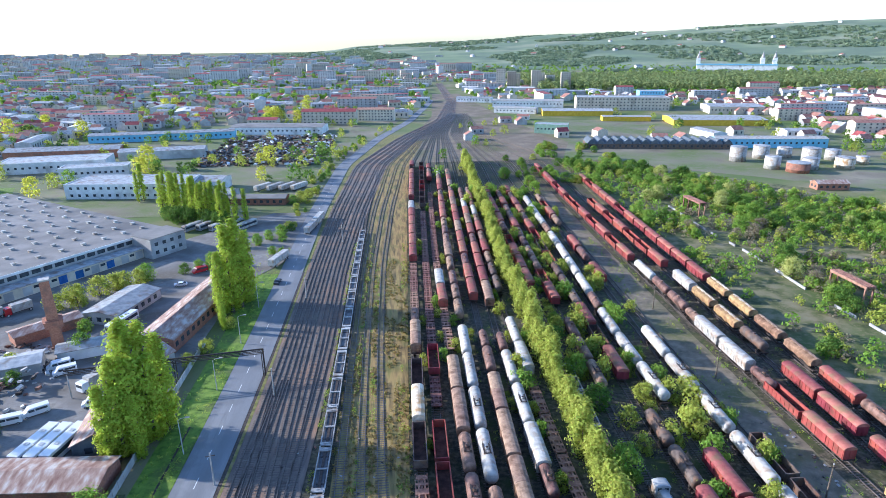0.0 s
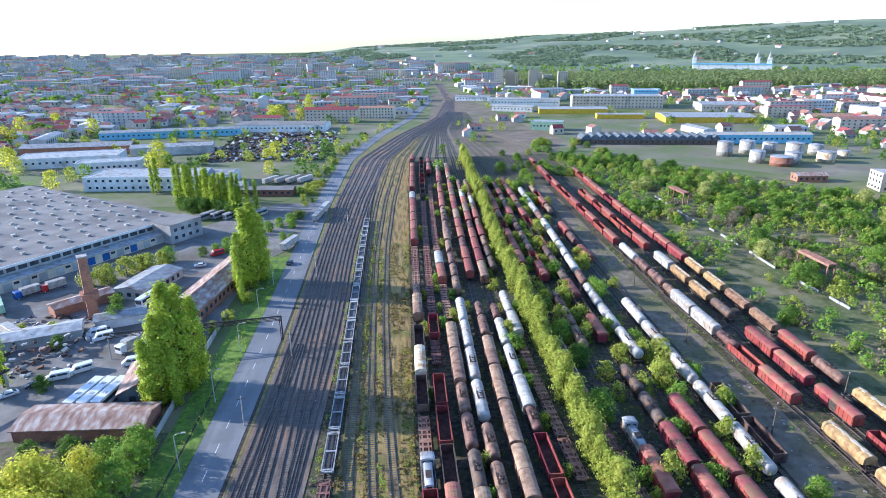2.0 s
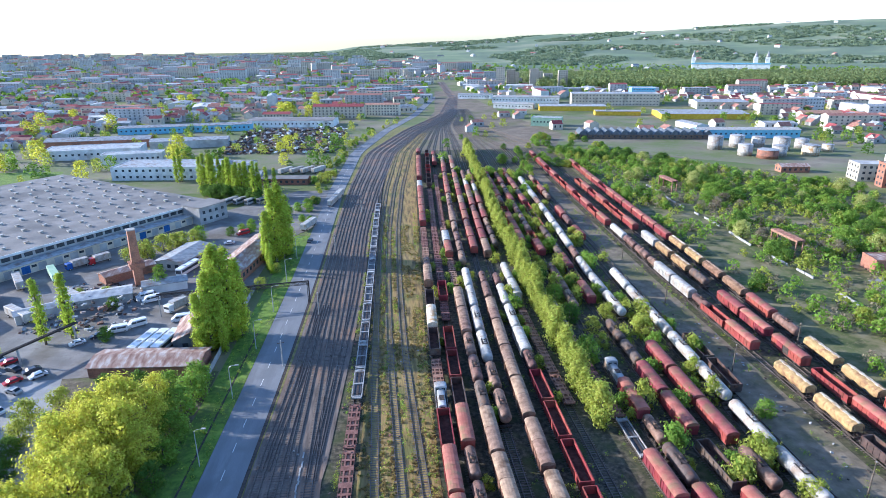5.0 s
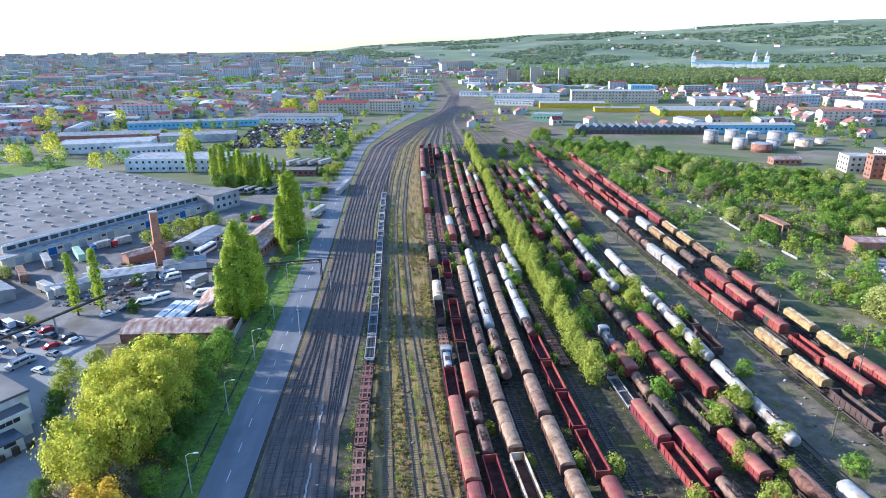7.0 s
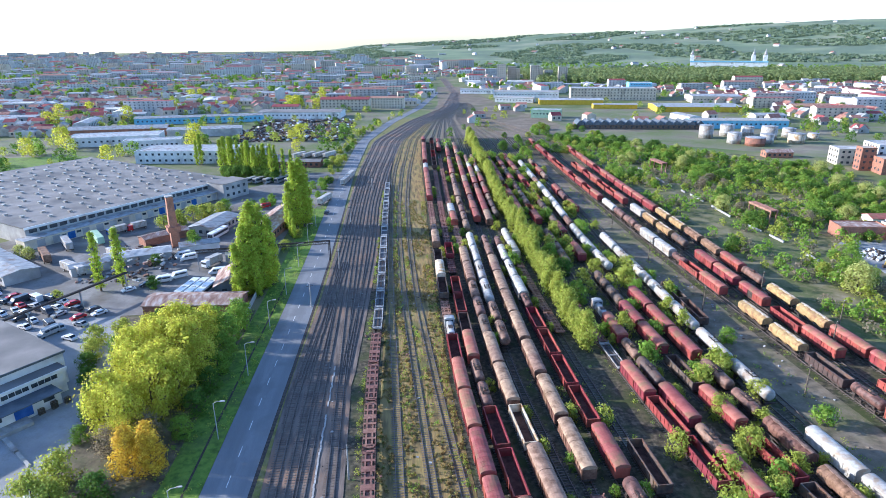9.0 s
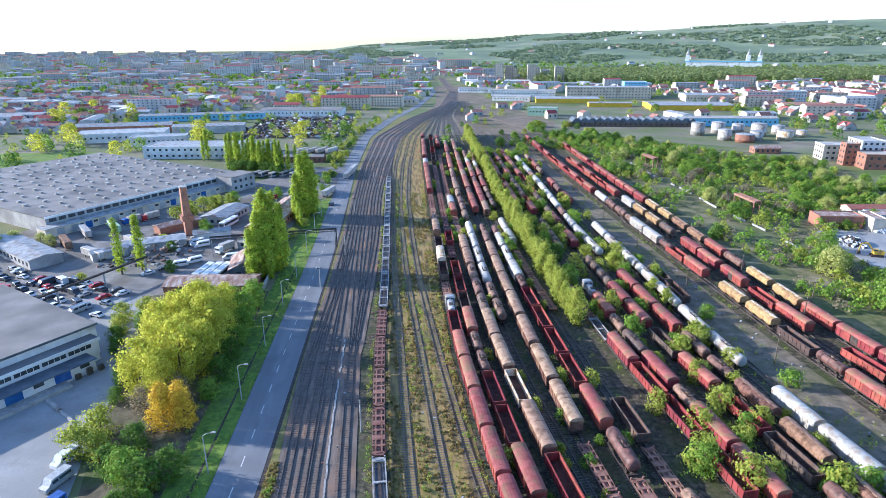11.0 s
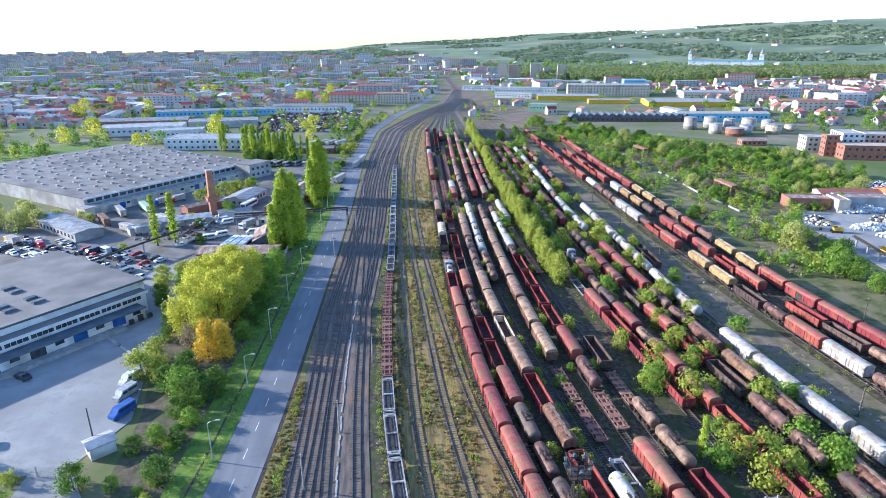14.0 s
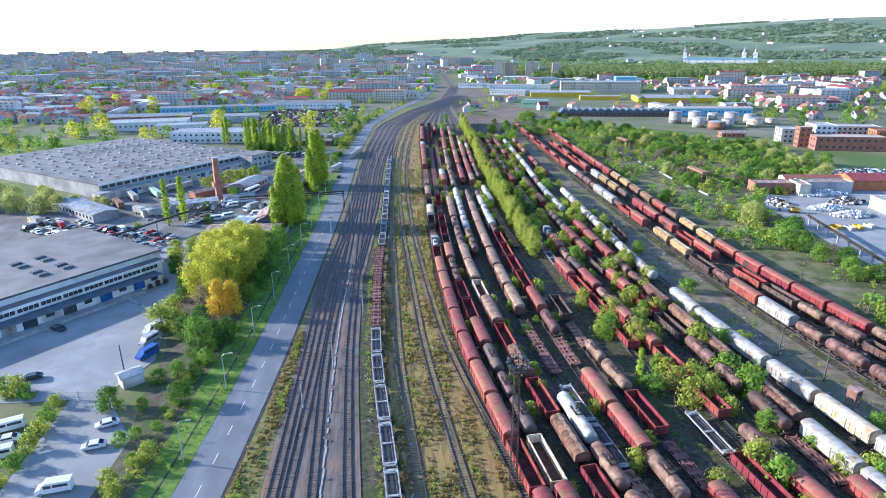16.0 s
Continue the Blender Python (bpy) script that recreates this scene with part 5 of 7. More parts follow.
part("canopy", boxes((-80, -1.5, -5.6, -0.78, 3.45, 3.65)), M["sheetdark"], hall)
part("dock_wall", boxes((-80, -1.5, -4.4, -0.012, 0, 3.44)), M["wallwhite"], hall)
for i, c in enumerate(("window", "blue", "window", "blue", "window", "shadowglass", "window", "shadowglass", "sheetgrey", "window", "blue", "sheetgrey", "window", "shadowglass", "sheetgrey")):
    if c == "window":
        part("window", boxes((-1.1, 1.1, -0.04, 0.04, 1.5, 2.5)), M["shadowglass"], hall, at=pose(-4 - i * 5.2, -4.43, 0.5))
    else:
        part("dock_door", boxes((-1.8, 1.8, -0.05, 0.05, 0, 2.5)), M[c], hall, at=pose(-4 - i * 5.2, -4.43, 0.7))
part("dock", boxes((-80, -9, -7.6, -4.5, 0, 0.9)), M["concrete"], hall, "worn concrete loading dock")
skylight = mesh_of("roof_light", boxes((-1.5, 1.5, -1.0, 1.0, 0, 0.5), (-1.3, 1.3, -0.8, 0.8, 0.503, 0.62)), M["sheetdark"])
for u in (-21, -28):
    for v in (12, 16, 24.5, 28.7):
        part("roof_light", skylight, None, hall, at=pose(u, v, 8.402))
pallet = boxes(*[(-0.6, 0.6, y - 0.05, y + 0.05, 0.1, 0.14) for y in (-0.35, -0.12, 0.12, 0.35)], (-0.6, -0.5, -0.4, 0.4, 0, 0.1), (-0.05, 0.05, -0.4, 0.4, 0, 0.1), (0.5, 0.6, -0.4, 0.4, 0, 0.1))
pallet = mesh_of("pallet", pallet, M["bark"])
for i in range(3):
    x, y = -88.2 + i * 1.7, 49.0 + i * 2.1
    stack = thing("pallet_stack", turned(x, y, AH + i * 7, 0.07), "stack of weathered wooden pallets at the hall's corner", "pallets", "pallet stacks")
    for k in range(9 + 3 * (i % 2)):
        part("pallet", pallet, None, stack, at=pose(rng.uniform(-0.04, 0.04), rng.uniform(-0.04, 0.04), 0.15 * k))
kerb = thing("loading_kerb", turned(-86, 35.5, -43), "low broken concrete kerb across the loading yard", "kerb")
part("block", boxes((-6.5, -0.1, -0.4, 0.4, 0, 0.7)), M["concrete"], kerb)
part("block", boxes((0.1, 6.6, -0.3, 0.3, 0, 0.45)), M["concrete"], kerb)

# brick chimney with its tank block
ch = thing("brick_chimney", turned(-97, 164, 30), "square weathered brick chimney with a projecting block", "chimney")
bm = bmesh.new()
for z0, z1, r0, r1 in ((0, 6.2, 1.5, 1.45), (8.6, 20.0, 1.45, 1.2)):
    v = [[bm.verts.new((sx * r, sy * r, z)) for sx, sy in ((-1, -1), (1, -1), (1, 1), (-1, 1))] for z, r in ((z0, r0), (z1, r1))]
    for i in range(4):
        bm.faces.new((v[0][i], v[0][(i + 1) % 4], v[1][(i + 1) % 4], v[1][i]))
    bm.faces.new(v[1])
part("shaft", bm, M["brick"], ch)
part("block", boxes((-2.3, 2.3, -2.3, 2.3, 6.2, 8.0), (-2.5, 2.5, -2.5, 2.5, 8.003, 8.3), (-1.9, 1.9, -1.9, 1.9, 8.303, 8.6)), M["brick"], ch)
part("cap", boxes((-1.4, 1.4, -1.4, 1.4, 20.003, 20.4)), M["concrete"], ch)

# sheds of the depot
for x, y, a, w, d, h, p, wall, roof, lab in (
        (-71, 102.6, -3, 28, 9.5, 3.0, 1.0, "brick", "sheetrust", "long low shed with a rusty corrugated roof"),
        (-64.2, 118.5, 98, 15, 9.4, 3.4, 2.2, "sheetdark", "sheetrust", "gabled workshop with a rusty sheet roof"),
        (-63, 180, 80, 48, 11, 4.2, 2.0, "brick", "sheetrust", "long shed with a patched dark red roof"),
        (-66, 146, 60, 12, 8, 4.0, 1.6, "wallgrey", "sheetrust", "open-fronted shed under a rusty roof"),
        (-88, 187, 75, 22, 12, 3.2, 1.2, "wallgrey", "sheetgrey", "low shed with a grey patched sheet roof"),
        (-105, 148, 20, 22, 8, 3.0, 0.9, "wallgrey", "sheetgrey", "low grey shed beside the depot yard"),
        (-104, 172, 45, 18, 6, 3.0, 0.8, "brick", "sheetrust", "low brick shed beside the chimney"),
        (-151, 143, -41, 40, 11, 3.6, 0.8, "wallgrey", "sheetgrey", "long open-sided shed with a weathered grey sheet roof"),
        (-71.5, -8, 40, 4.5, 3.5, 2.6, 0.5, "wallwhite", "sheetgrey", "small white gatehouse with a dark roof"),
        (-86, 158, 20, 14, 6, 3.0, 0.8, "wallwhite", "sheetgrey", "white low shed with a sheet roof"),
        (-118, 138, 35, 12, 5, 3, 0.7, "wallgrey", "sheetgrey", "low shed with a sheet roof")):
    house("shed", x, y, a, w, d, h, M[wall], M[roof], lab, "shed", p, 1 if h > 3.1 else 0)

# works and halls of the town's edge
for x, y, a, w, d, h, p, wall, roof, rows, lab in (
        (-146, 352, -5, 66, 26, 8, 0, "wallwhite", "sheetgrey", 2, "white two-storey works building with a grey roof"),
        (-108, 360, -5, 22, 18, 6, 1.5, "wallwhite", "sheetgrey", 1, "white workshop hall with a sheet roof"),
        (-228, 432, 10, 66, 26, 7, 0, "wallwhite", "sheetgrey", 1, "broad white warehouse with a pale roof"),
        (-190, 404, 10, 40, 14, 7, 0, "wallwhite", "sheetgrey", 1, "white warehouse with a flat pale roof"),
        (-170, 470, 8, 60, 16, 6, 1.5, "wallgrey", "sheetgrey", 0, "long grey store with a sheet roof"),
        (-245, 480, 5, 80, 18, 6, 2, "brick", "sheetgrey", 0, "long brick store with a grey roof"),
        (-104, 592, -6, 86, 30, 6.5, 1.2, "wallwhite", "felt", 1, "long white hall with a grey roof"),
        (-62, 650, -7, 56, 13, 13, 2.4, "wallcream", "redsheet", 4, "four-storey block of flats with a dark red roof"),
        (-128, 640, -6, 30, 14, 7, 2, "wallcream", "redsheet", 2, "cream office with a red roof"),
        (-14, 672, -7, 40, 12, 12, 1.5, "wallcream", "tileroof", 4, "block of flats with a brown roof"),
        (-72, 322, -6, 32, 9, 3.6, 1.0, "brick", "felt", 1, "low brick office beside the lorry park"),
        (-95, 330, -4, 20, 14, 5, 1.5, "wallgrey", "sheetgrey", 1, "grey hall beside the poplar belt"),
        (-200, 560, 8, 120, 14, 6, 1.5, "skyblue", "sheetgrey", 1, "long pale blue works hall"),
        (150, 556, -20, 30, 16, 8, 0, "greenclad", "sheetgrey", 1, "pale green box-shaped hall"),
        (300, 458, -8, 86, 14, 7, 1.4, "skyblue", "white", 1, "long pale blue hall with a white roof"),
        (330, 600, -10, 90, 44, 5.5, 1.5, "yellowclad", "sheetgrey", 0, "broad factory hall with yellow walls and grey roof"),
        (214, 690, -10, 78, 26, 5.5, 1.5, "yellowclad", "sheetgrey", 0, "factory hall with yellow cladding"),
        (250, 632, -10, 50, 14, 4.5, 1, "yellowclad", "white", 0, "yellow store with a pale roof"),
        (285, 740, -12, 110, 30, 15, 0, "wallcream", "sheetgrey", 4, "tall brown works block with window rows"),
        (330, 760, -12, 30, 24, 20, 0, "skyblue", "white", 5, "pale blue and white office tower"),
        (180, 790, -15, 90, 24, 8, 1.2, "wallwhite", "white", 1, "long white factory hall"),
        (150, 720, -25, 50, 16, 6, 1.2, "wallwhite", "white", 1, "white low hall near the tracks"),
        (120, 860, -20, 50, 14, 6, 1.2, "wallwhite", "sheetgrey", 1, "white hall beside the railway"),
        (400, 690, -12, 60, 40, 8, 1.2, "wallcream", "sheetgrey", 1, "wide works hall with a grey roof"),
        (480, 640, -8, 34, 16, 15, 0, "wallwhite", "white", 4, "white office building with window bands"),
        (440, 560, -8, 40, 14, 7, 2.4, "wallcream", "tileroof", 2, "cream house with a red tile roof"),
        (250, 318, -6, 18, 8, 3.6, 1.4, "brick", "sheetrust", 1, "small red brick hut with a low roof"),
        (298, 258, -14, 44, 16, 9, 0, "brick", "wallcream", 2, "derelict brick works with several storeys"),
        (322, 284, -14, 30, 14, 12, 0, "wallcream", "wallgrey", 4, "derelict pale concrete works building"),
        (350, 262, -14, 20, 22, 17, 0, "wallwhite", "wallgrey", 5, "tall derelict white concrete block"),
        (176, 148, -10, 18, 9, 5, 0, "brick", "sheetrust", 0, "open brick scrap shed with a rusty roof"),
        (188, 143, -10, 5, 12, 5.5, 0, "wallcream", "sheetrust", 0, "crumbling pale masonry bay of the scrap shed"),
        (203, 147, -8, 24, 9, 5, 0, "wallgrey", "sheetrust", 0, "long scrap shed under a rusty roof"),
        (206, 160, -8, 30, 8, 4, 1.2, "wallwhite", "redroof", 0, "low store with a faded pink sheet roof"),
        (231, 152, -8, 24, 16, 5, 2.2, "orange", "redsheet", 0, "scrap hall with a bright red roof and orange wall"),
        (218, 106, -8, 32, 15, 5, 0, "wallwhite", "white", 0, "white store beside the scrap yard"),
        (276, 272, -14, 8, 8, 13.5, 0, "brick", "wallcream", 4, "square brick tower of the derelict works"),
        (279, 291, -14, 16, 14, 10, 0, "wallcream", "wallgrey", 3, "pale gutted building of the derelict works"),
        (300, 288, -14, 14, 20, 13, 0, "wallwhite", "wallgrey", 4, "white roofless building of the derelict works"),
        (326, 262, -14, 12, 12, 12, 0, "orange", "brick", 3, "orange-rendered stair tower of the derelict works")):
    house("building", x, y, a, w, d, h, M[wall], M[roof], lab, "building", p, rows, 4.2 if w > 40 else 3.4)
for i in range(7):
    x, y = 196 + i * 17 + (i % 2) * 6, 1080 + (i % 3) * 26 - i * 8
    house("apartment_tower", x, y, -10, 16, 14, 34 - (i * 5) % 13, M["wallcream"], M["felt"], "tall concrete block of flats", "apartment block", 0, 9, 4.0)
# saw-tooth engine shed
shed = thing("engine_shed", turned(212, 468, -9), "long dark engine shed with saw-tooth roofs", "building")
part("wall", boxes((-56, 56, -10, 10, 0, 3.8)), M["dark"], shed)
tooth = bmesh.new()
profile_y(tooth, [(-3.45, 3.8), (3.45, 3.8), (2.4, 5.6), (0.5, 7.4), (-0.5, 7.4), (-2.4, 5.6)], -10.6, 10.6)
tooth = mesh_of("roof_tooth", tooth, M["sheetdark"])
for i in range(16):
    part("roof_tooth", tooth, None, shed, at=pose(-52.5 + i * 7, 0, 0.003))
for i in range(24):
    part("window", WIN, None, shed, at=pose(-53 + i * 4.6, -10.03, 2.2))


# storage tanks
def storage_tank(x, y, r, h, mat, label):
    root = thing("storage_tank", pose(x, y, 0), label, "storage tank", "tank farm")
    part("shell", lathe(bmesh.new(), [(r, 0), (r, h * 0.33), (r * 1.006, h * 0.335), (r, h * 0.34), (r, h)], 24), mat, root, smooth=True)
    part("lid", lathe(bmesh.new(), [(r * 1.02, h + 0.002), (r * 1.02, h + 0.2), (r * 0.5, h + 0.7), (0.3, h + 1.0)], 24), M["sheetgrey"], root)
    bm = bmesh.new()
    for dx in (-0.25, 0.25):
        beam(bm, (dx, -r - 0.2, 0), (dx, -r - 0.2, h + 1), 0.05)
    part("ladder", bm, M["iron"], root)


for x, y, r, h, m in ((244, 404, 5.5, 10, "white"), (266, 412, 5.5, 9, "white"), (252, 376, 5, 8, "white"), (290, 392, 6, 10, "white"), (262, 364, 7, 6, "brick"), (276, 372, 5, 7, "white"), (300, 372, 6, 7, "cream"), (285, 414, 5, 7, "white"), (312, 400, 5, 7, "white"), (322, 384, 4, 5, "cream")):
    storage_tank(x, y, r, h, M[m], "upright white steel storage tank" if m == "white" else "rust-stained steel storage tank")


# ---- street and yard fittings ----
def street_lamp(x, y):
    root = thing("street_lamp", pose(x, y, 0.1, 0, 0, rng.uniform(-6, 6)), "grey steel street lamp with a curved arm on the verge", "street lamp", "lamps along the road")
    part("pole", lathe(bmesh.new(), [(0.13, -0.1), (0.11, 4), (0.07, 8.4)], 8), M["galv"], root)
    part("arm", beam(beam(bmesh.new(), (0, 0, 8.3), (0.6, 0, 8.75), 0.05, 6), (0.6, 0, 8.75), (1.5, 0, 8.85), 0.05, 6), M["galv"], root)
    part("lantern", profile_y(bmesh.new(), [(1.4, 8.8), (1.5, 8.98), (2.3, 8.98), (2.4, 8.82)], -0.18, 0.18), M["white"], root)


for i in range(11):
    y = -62 + i * 24.6
    street_lamp(ROAD(y) - 9.9, y)


def post(x, y, h, label, mat="concrete", arm=True):
    root = thing("line_post", pose(x, y, 0, 0, 0, rng.uniform(-15, 15)), label, "post", "posts beside the tracks")
    part("shaft", lathe(bmesh.new(), [(0.19, -0.2), (0.11, h)], 8), M[mat], root)
    if arm:
        part("crossarm", boxes((-0.9, 0.9, -0.06, 0.06, h - 0.7, h - 0.55)), M["iron"], root)
    part("cap", lathe(bmesh.new(), [(0.14, h), (0.16, h + 0.12)], 8), M["white"], root)


for x, y in ((-36.6, 100), (-30.5, 131), (-31.2, -22), (-26.3, -6), (-20.5, 22), (-30, 190), (-22, 250)):
    post(x, y, 7.5, "pale concrete line post beside the main tracks")
for x, y in ((81, -10), (84, -22), (80, 40), (79, 85), (80.5, 128), (82, 170), (101, 60), (103, 95), (113, 30), (112, 72), (118, 8), (94, -44)):
    post(x, y, 8.0, "weathered timber pole on the service strip", "bark")

# pipe gantry over the road
g = thing("pipe_gantry", pose(0, 0, 0), "dark steel pipe gantry crossing over the road", "gantry")
bm = bmesh.new()
for x, y in ((-34.6, 141), (-55.5, 138)):
    for dx in (-0.3, 0.3):
        beam(bm, (x + dx, y, 0), (x + dx, y, 7.2), 0.13)
    for z in (2, 4, 6):
        beam(bm, (x - 0.3, y, z), (x + 0.3, y, z + 0.8), 0.06)
part("column", bm, M["iron"], g)
bm = bmesh.new()
for dz in (0, 0.8):
    for dy in (-0.4, 0.4):
        beam(bm, (-34.2, 141.05 + dy, 6.6 + dz), (-80, 134.5 + dy, 6.6 + dz), 0.1)
for i in range(26):
    x = -34.5 - i * 1.75
    yy = 141 + (x + 34.6) * 0.143
    beam(bm, (x, yy, 6.6), (x - 0.87, yy, 7.4), 0.05)
    beam(bm, (x - 0.87, yy, 7.4), (x - 1.75, yy, 6.6), 0.05)
part("truss", bm, M["iron"], g)
part("pipe", beam(beam(bmesh.new(), (-34.3, 141, 7.7), (-80, 134.5, 7.7), 0.22, 8), (-34.4, 141, 0), (-34.4, 141, 7.7), 0.2, 8), M["iron"], g)
bm = bmesh.new()
for x in (-67, -79.5):
    beam(bm, (x, 141 + (x + 34.6) * 0.143, 0), (x, 141 + (x + 34.6) * 0.143, 6.6), 0.14)
part("support", bm, M["concrete"], g)
g2 = thing("pipe_line", pose(0, 0, 0), "raised dark pipeline on posts through the depot", "pipeline")
part("pipe", beam(beam(bmesh.new(), (-122, 78, 5.2), (-98, 122, 5.2), 0.3, 8), (-122.8, 78, 5.2), (-98.8, 122, 5.2), 0.2, 8), M["iron"], g2)
for i in range(4):
    part("support", boxes((-0.2, 0.2, -0.2, 0.2, 0, 5.0)), M["concrete"], g2, at=pose(-121.5 + i * 7.6, 79 + i * 14, 0))


# old pipe bridges and low wall in the scrub
def pipe_bridge(x, y, a, w):
    root = thing("pipe_bridge", turned(x, y, a), "rusty steel pipe bridge standing in the scrub", "pipe bridge")
    for s in (-1, 1):
        part("leg", boxes((s * w / 2 - 0.25, s * w / 2 + 0.25, -1.6, -1.2, 0, 6.4), (s * w / 2 - 0.25, s * w / 2 + 0.25, 1.2, 1.6, 0, 6.4)), M["flatbrown"], root)
    part("girder", boxes((-w / 2 - 0.5, w / 2 + 0.5, -1.7, -1.1, 6.403, 7.3), (-w / 2 - 0.5, w / 2 + 0.5, 1.1, 1.7, 6.403, 7.3)), M["flatbrown"], root)
    part("pipe", lathe(lathe(bmesh.new(), [(0.4, -w / 2 - 0.6), (0.4, w / 2 + 0.6)], 10, "x", (0, -0.5, 7.0)), [(0.4, -w / 2 - 0.6), (0.4, w / 2 + 0.6)], 10, "x", (0, 0.5, 7.0)), M["flatbrown"], root)


pipe_bridge(150, 172, 92, 15)
pipe_bridge(148.5, 277, 95, 14)
bm = bmesh.new()
for i in range(40):
    y = 120 + i * 4.6
    if i % 7 not in (3, 4) and i % 5 != 2:
        box(bm, 140.9 + math.sin(i * 0.4) * 0.8, 141.3 + math.sin(i * 0.4) * 0.8, y, y + 4.5, 0, 0.9)
structure("boundary_wall", bm, M["wallgrey"], "broken low concrete wall through the scrub")

# lattice floodlight mast
mast = thing("floodlight_mast", pose(8.3, -49, 0), "tall lattice steel floodlight mast with a caged platform", "floodlight mast")
bm = bmesh.new()
H_MAST = 23.0
for k in range(20):
    z0, z1 = H_MAST * k / 20, H_MAST * (k + 1) / 20
    r0, r1 = 0.62 - 0.2 * z0 / H_MAST, 0.62 - 0.2 * z1 / H_MAST
    c0 = [(sx * r0, sy * r0, z0) for sx, sy in ((-1, -1), (1, -1), (1, 1), (-1, 1))]
    c1 = [(sx * r1, sy * r1, z1) for sx, sy in ((-1, -1), (1, -1), (1, 1), (-1, 1))]
    for i in range(4):
        j = (i + 1) % 4
        beam(bm, c0[i], c1[i], 0.06)
        beam(bm, c1[i], c1[j], 0.035)
        beam(bm, c0[i], c1[j], 0.035)
        beam(bm, c0[j], c1[i], 0.035)
part("lattice", bm, M["iron"], mast)
bm = boxes((-1.3, 1.3, -1.3, 1.3, H_MAST, H_MAST + 0.12))
for z in (0.7, 1.4, 2.2):
    for i in range(4):
        p = [(-1.3, -1.3), (1.3, -1.3), (1.3, 1.3), (-1.3, 1.3)]
        beam(bm, (*p[i], H_MAST + z), (*p[(i + 1) % 4], H_MAST + z), 0.06)
for i in range(12):
    a = i // 3
    p, q = [(-1.3, -1.3), (1.3, -1.3), (1.3, 1.3), (-1.3, 1.3)][a], [(-1.3, -1.3), (1.3, -1.3), (1.3, 1.3), (-1.3, 1.3)][(a + 1) % 4]
    f = (i % 3) / 3
    beam(bm, (p[0] + (q[0] - p[0]) * f, p[1] + (q[1] - p[1]) * f, H_MAST), (p[0] + (q[0] - p[0]) * f, p[1] + (q[1] - p[1]) * f, H_MAST + 2.3), 0.06)
part("cage", bm, M["iron"], mast)
lampm = mesh_of("floodlight", lathe(bmesh.new(), [(0.18, 0), (0.4, 0.35), (0.42, 0.42)], 10, "y"), M["sheetdark"])
for i in range(8):
    part("floodlight", lampm, None, mast, at=pose(1.35 * math.cos(i * 0.785), 1.35 * math.sin(i * 0.785), H_MAST + 1.5, -30, 0, math.degrees(i * 0.785) - 90))


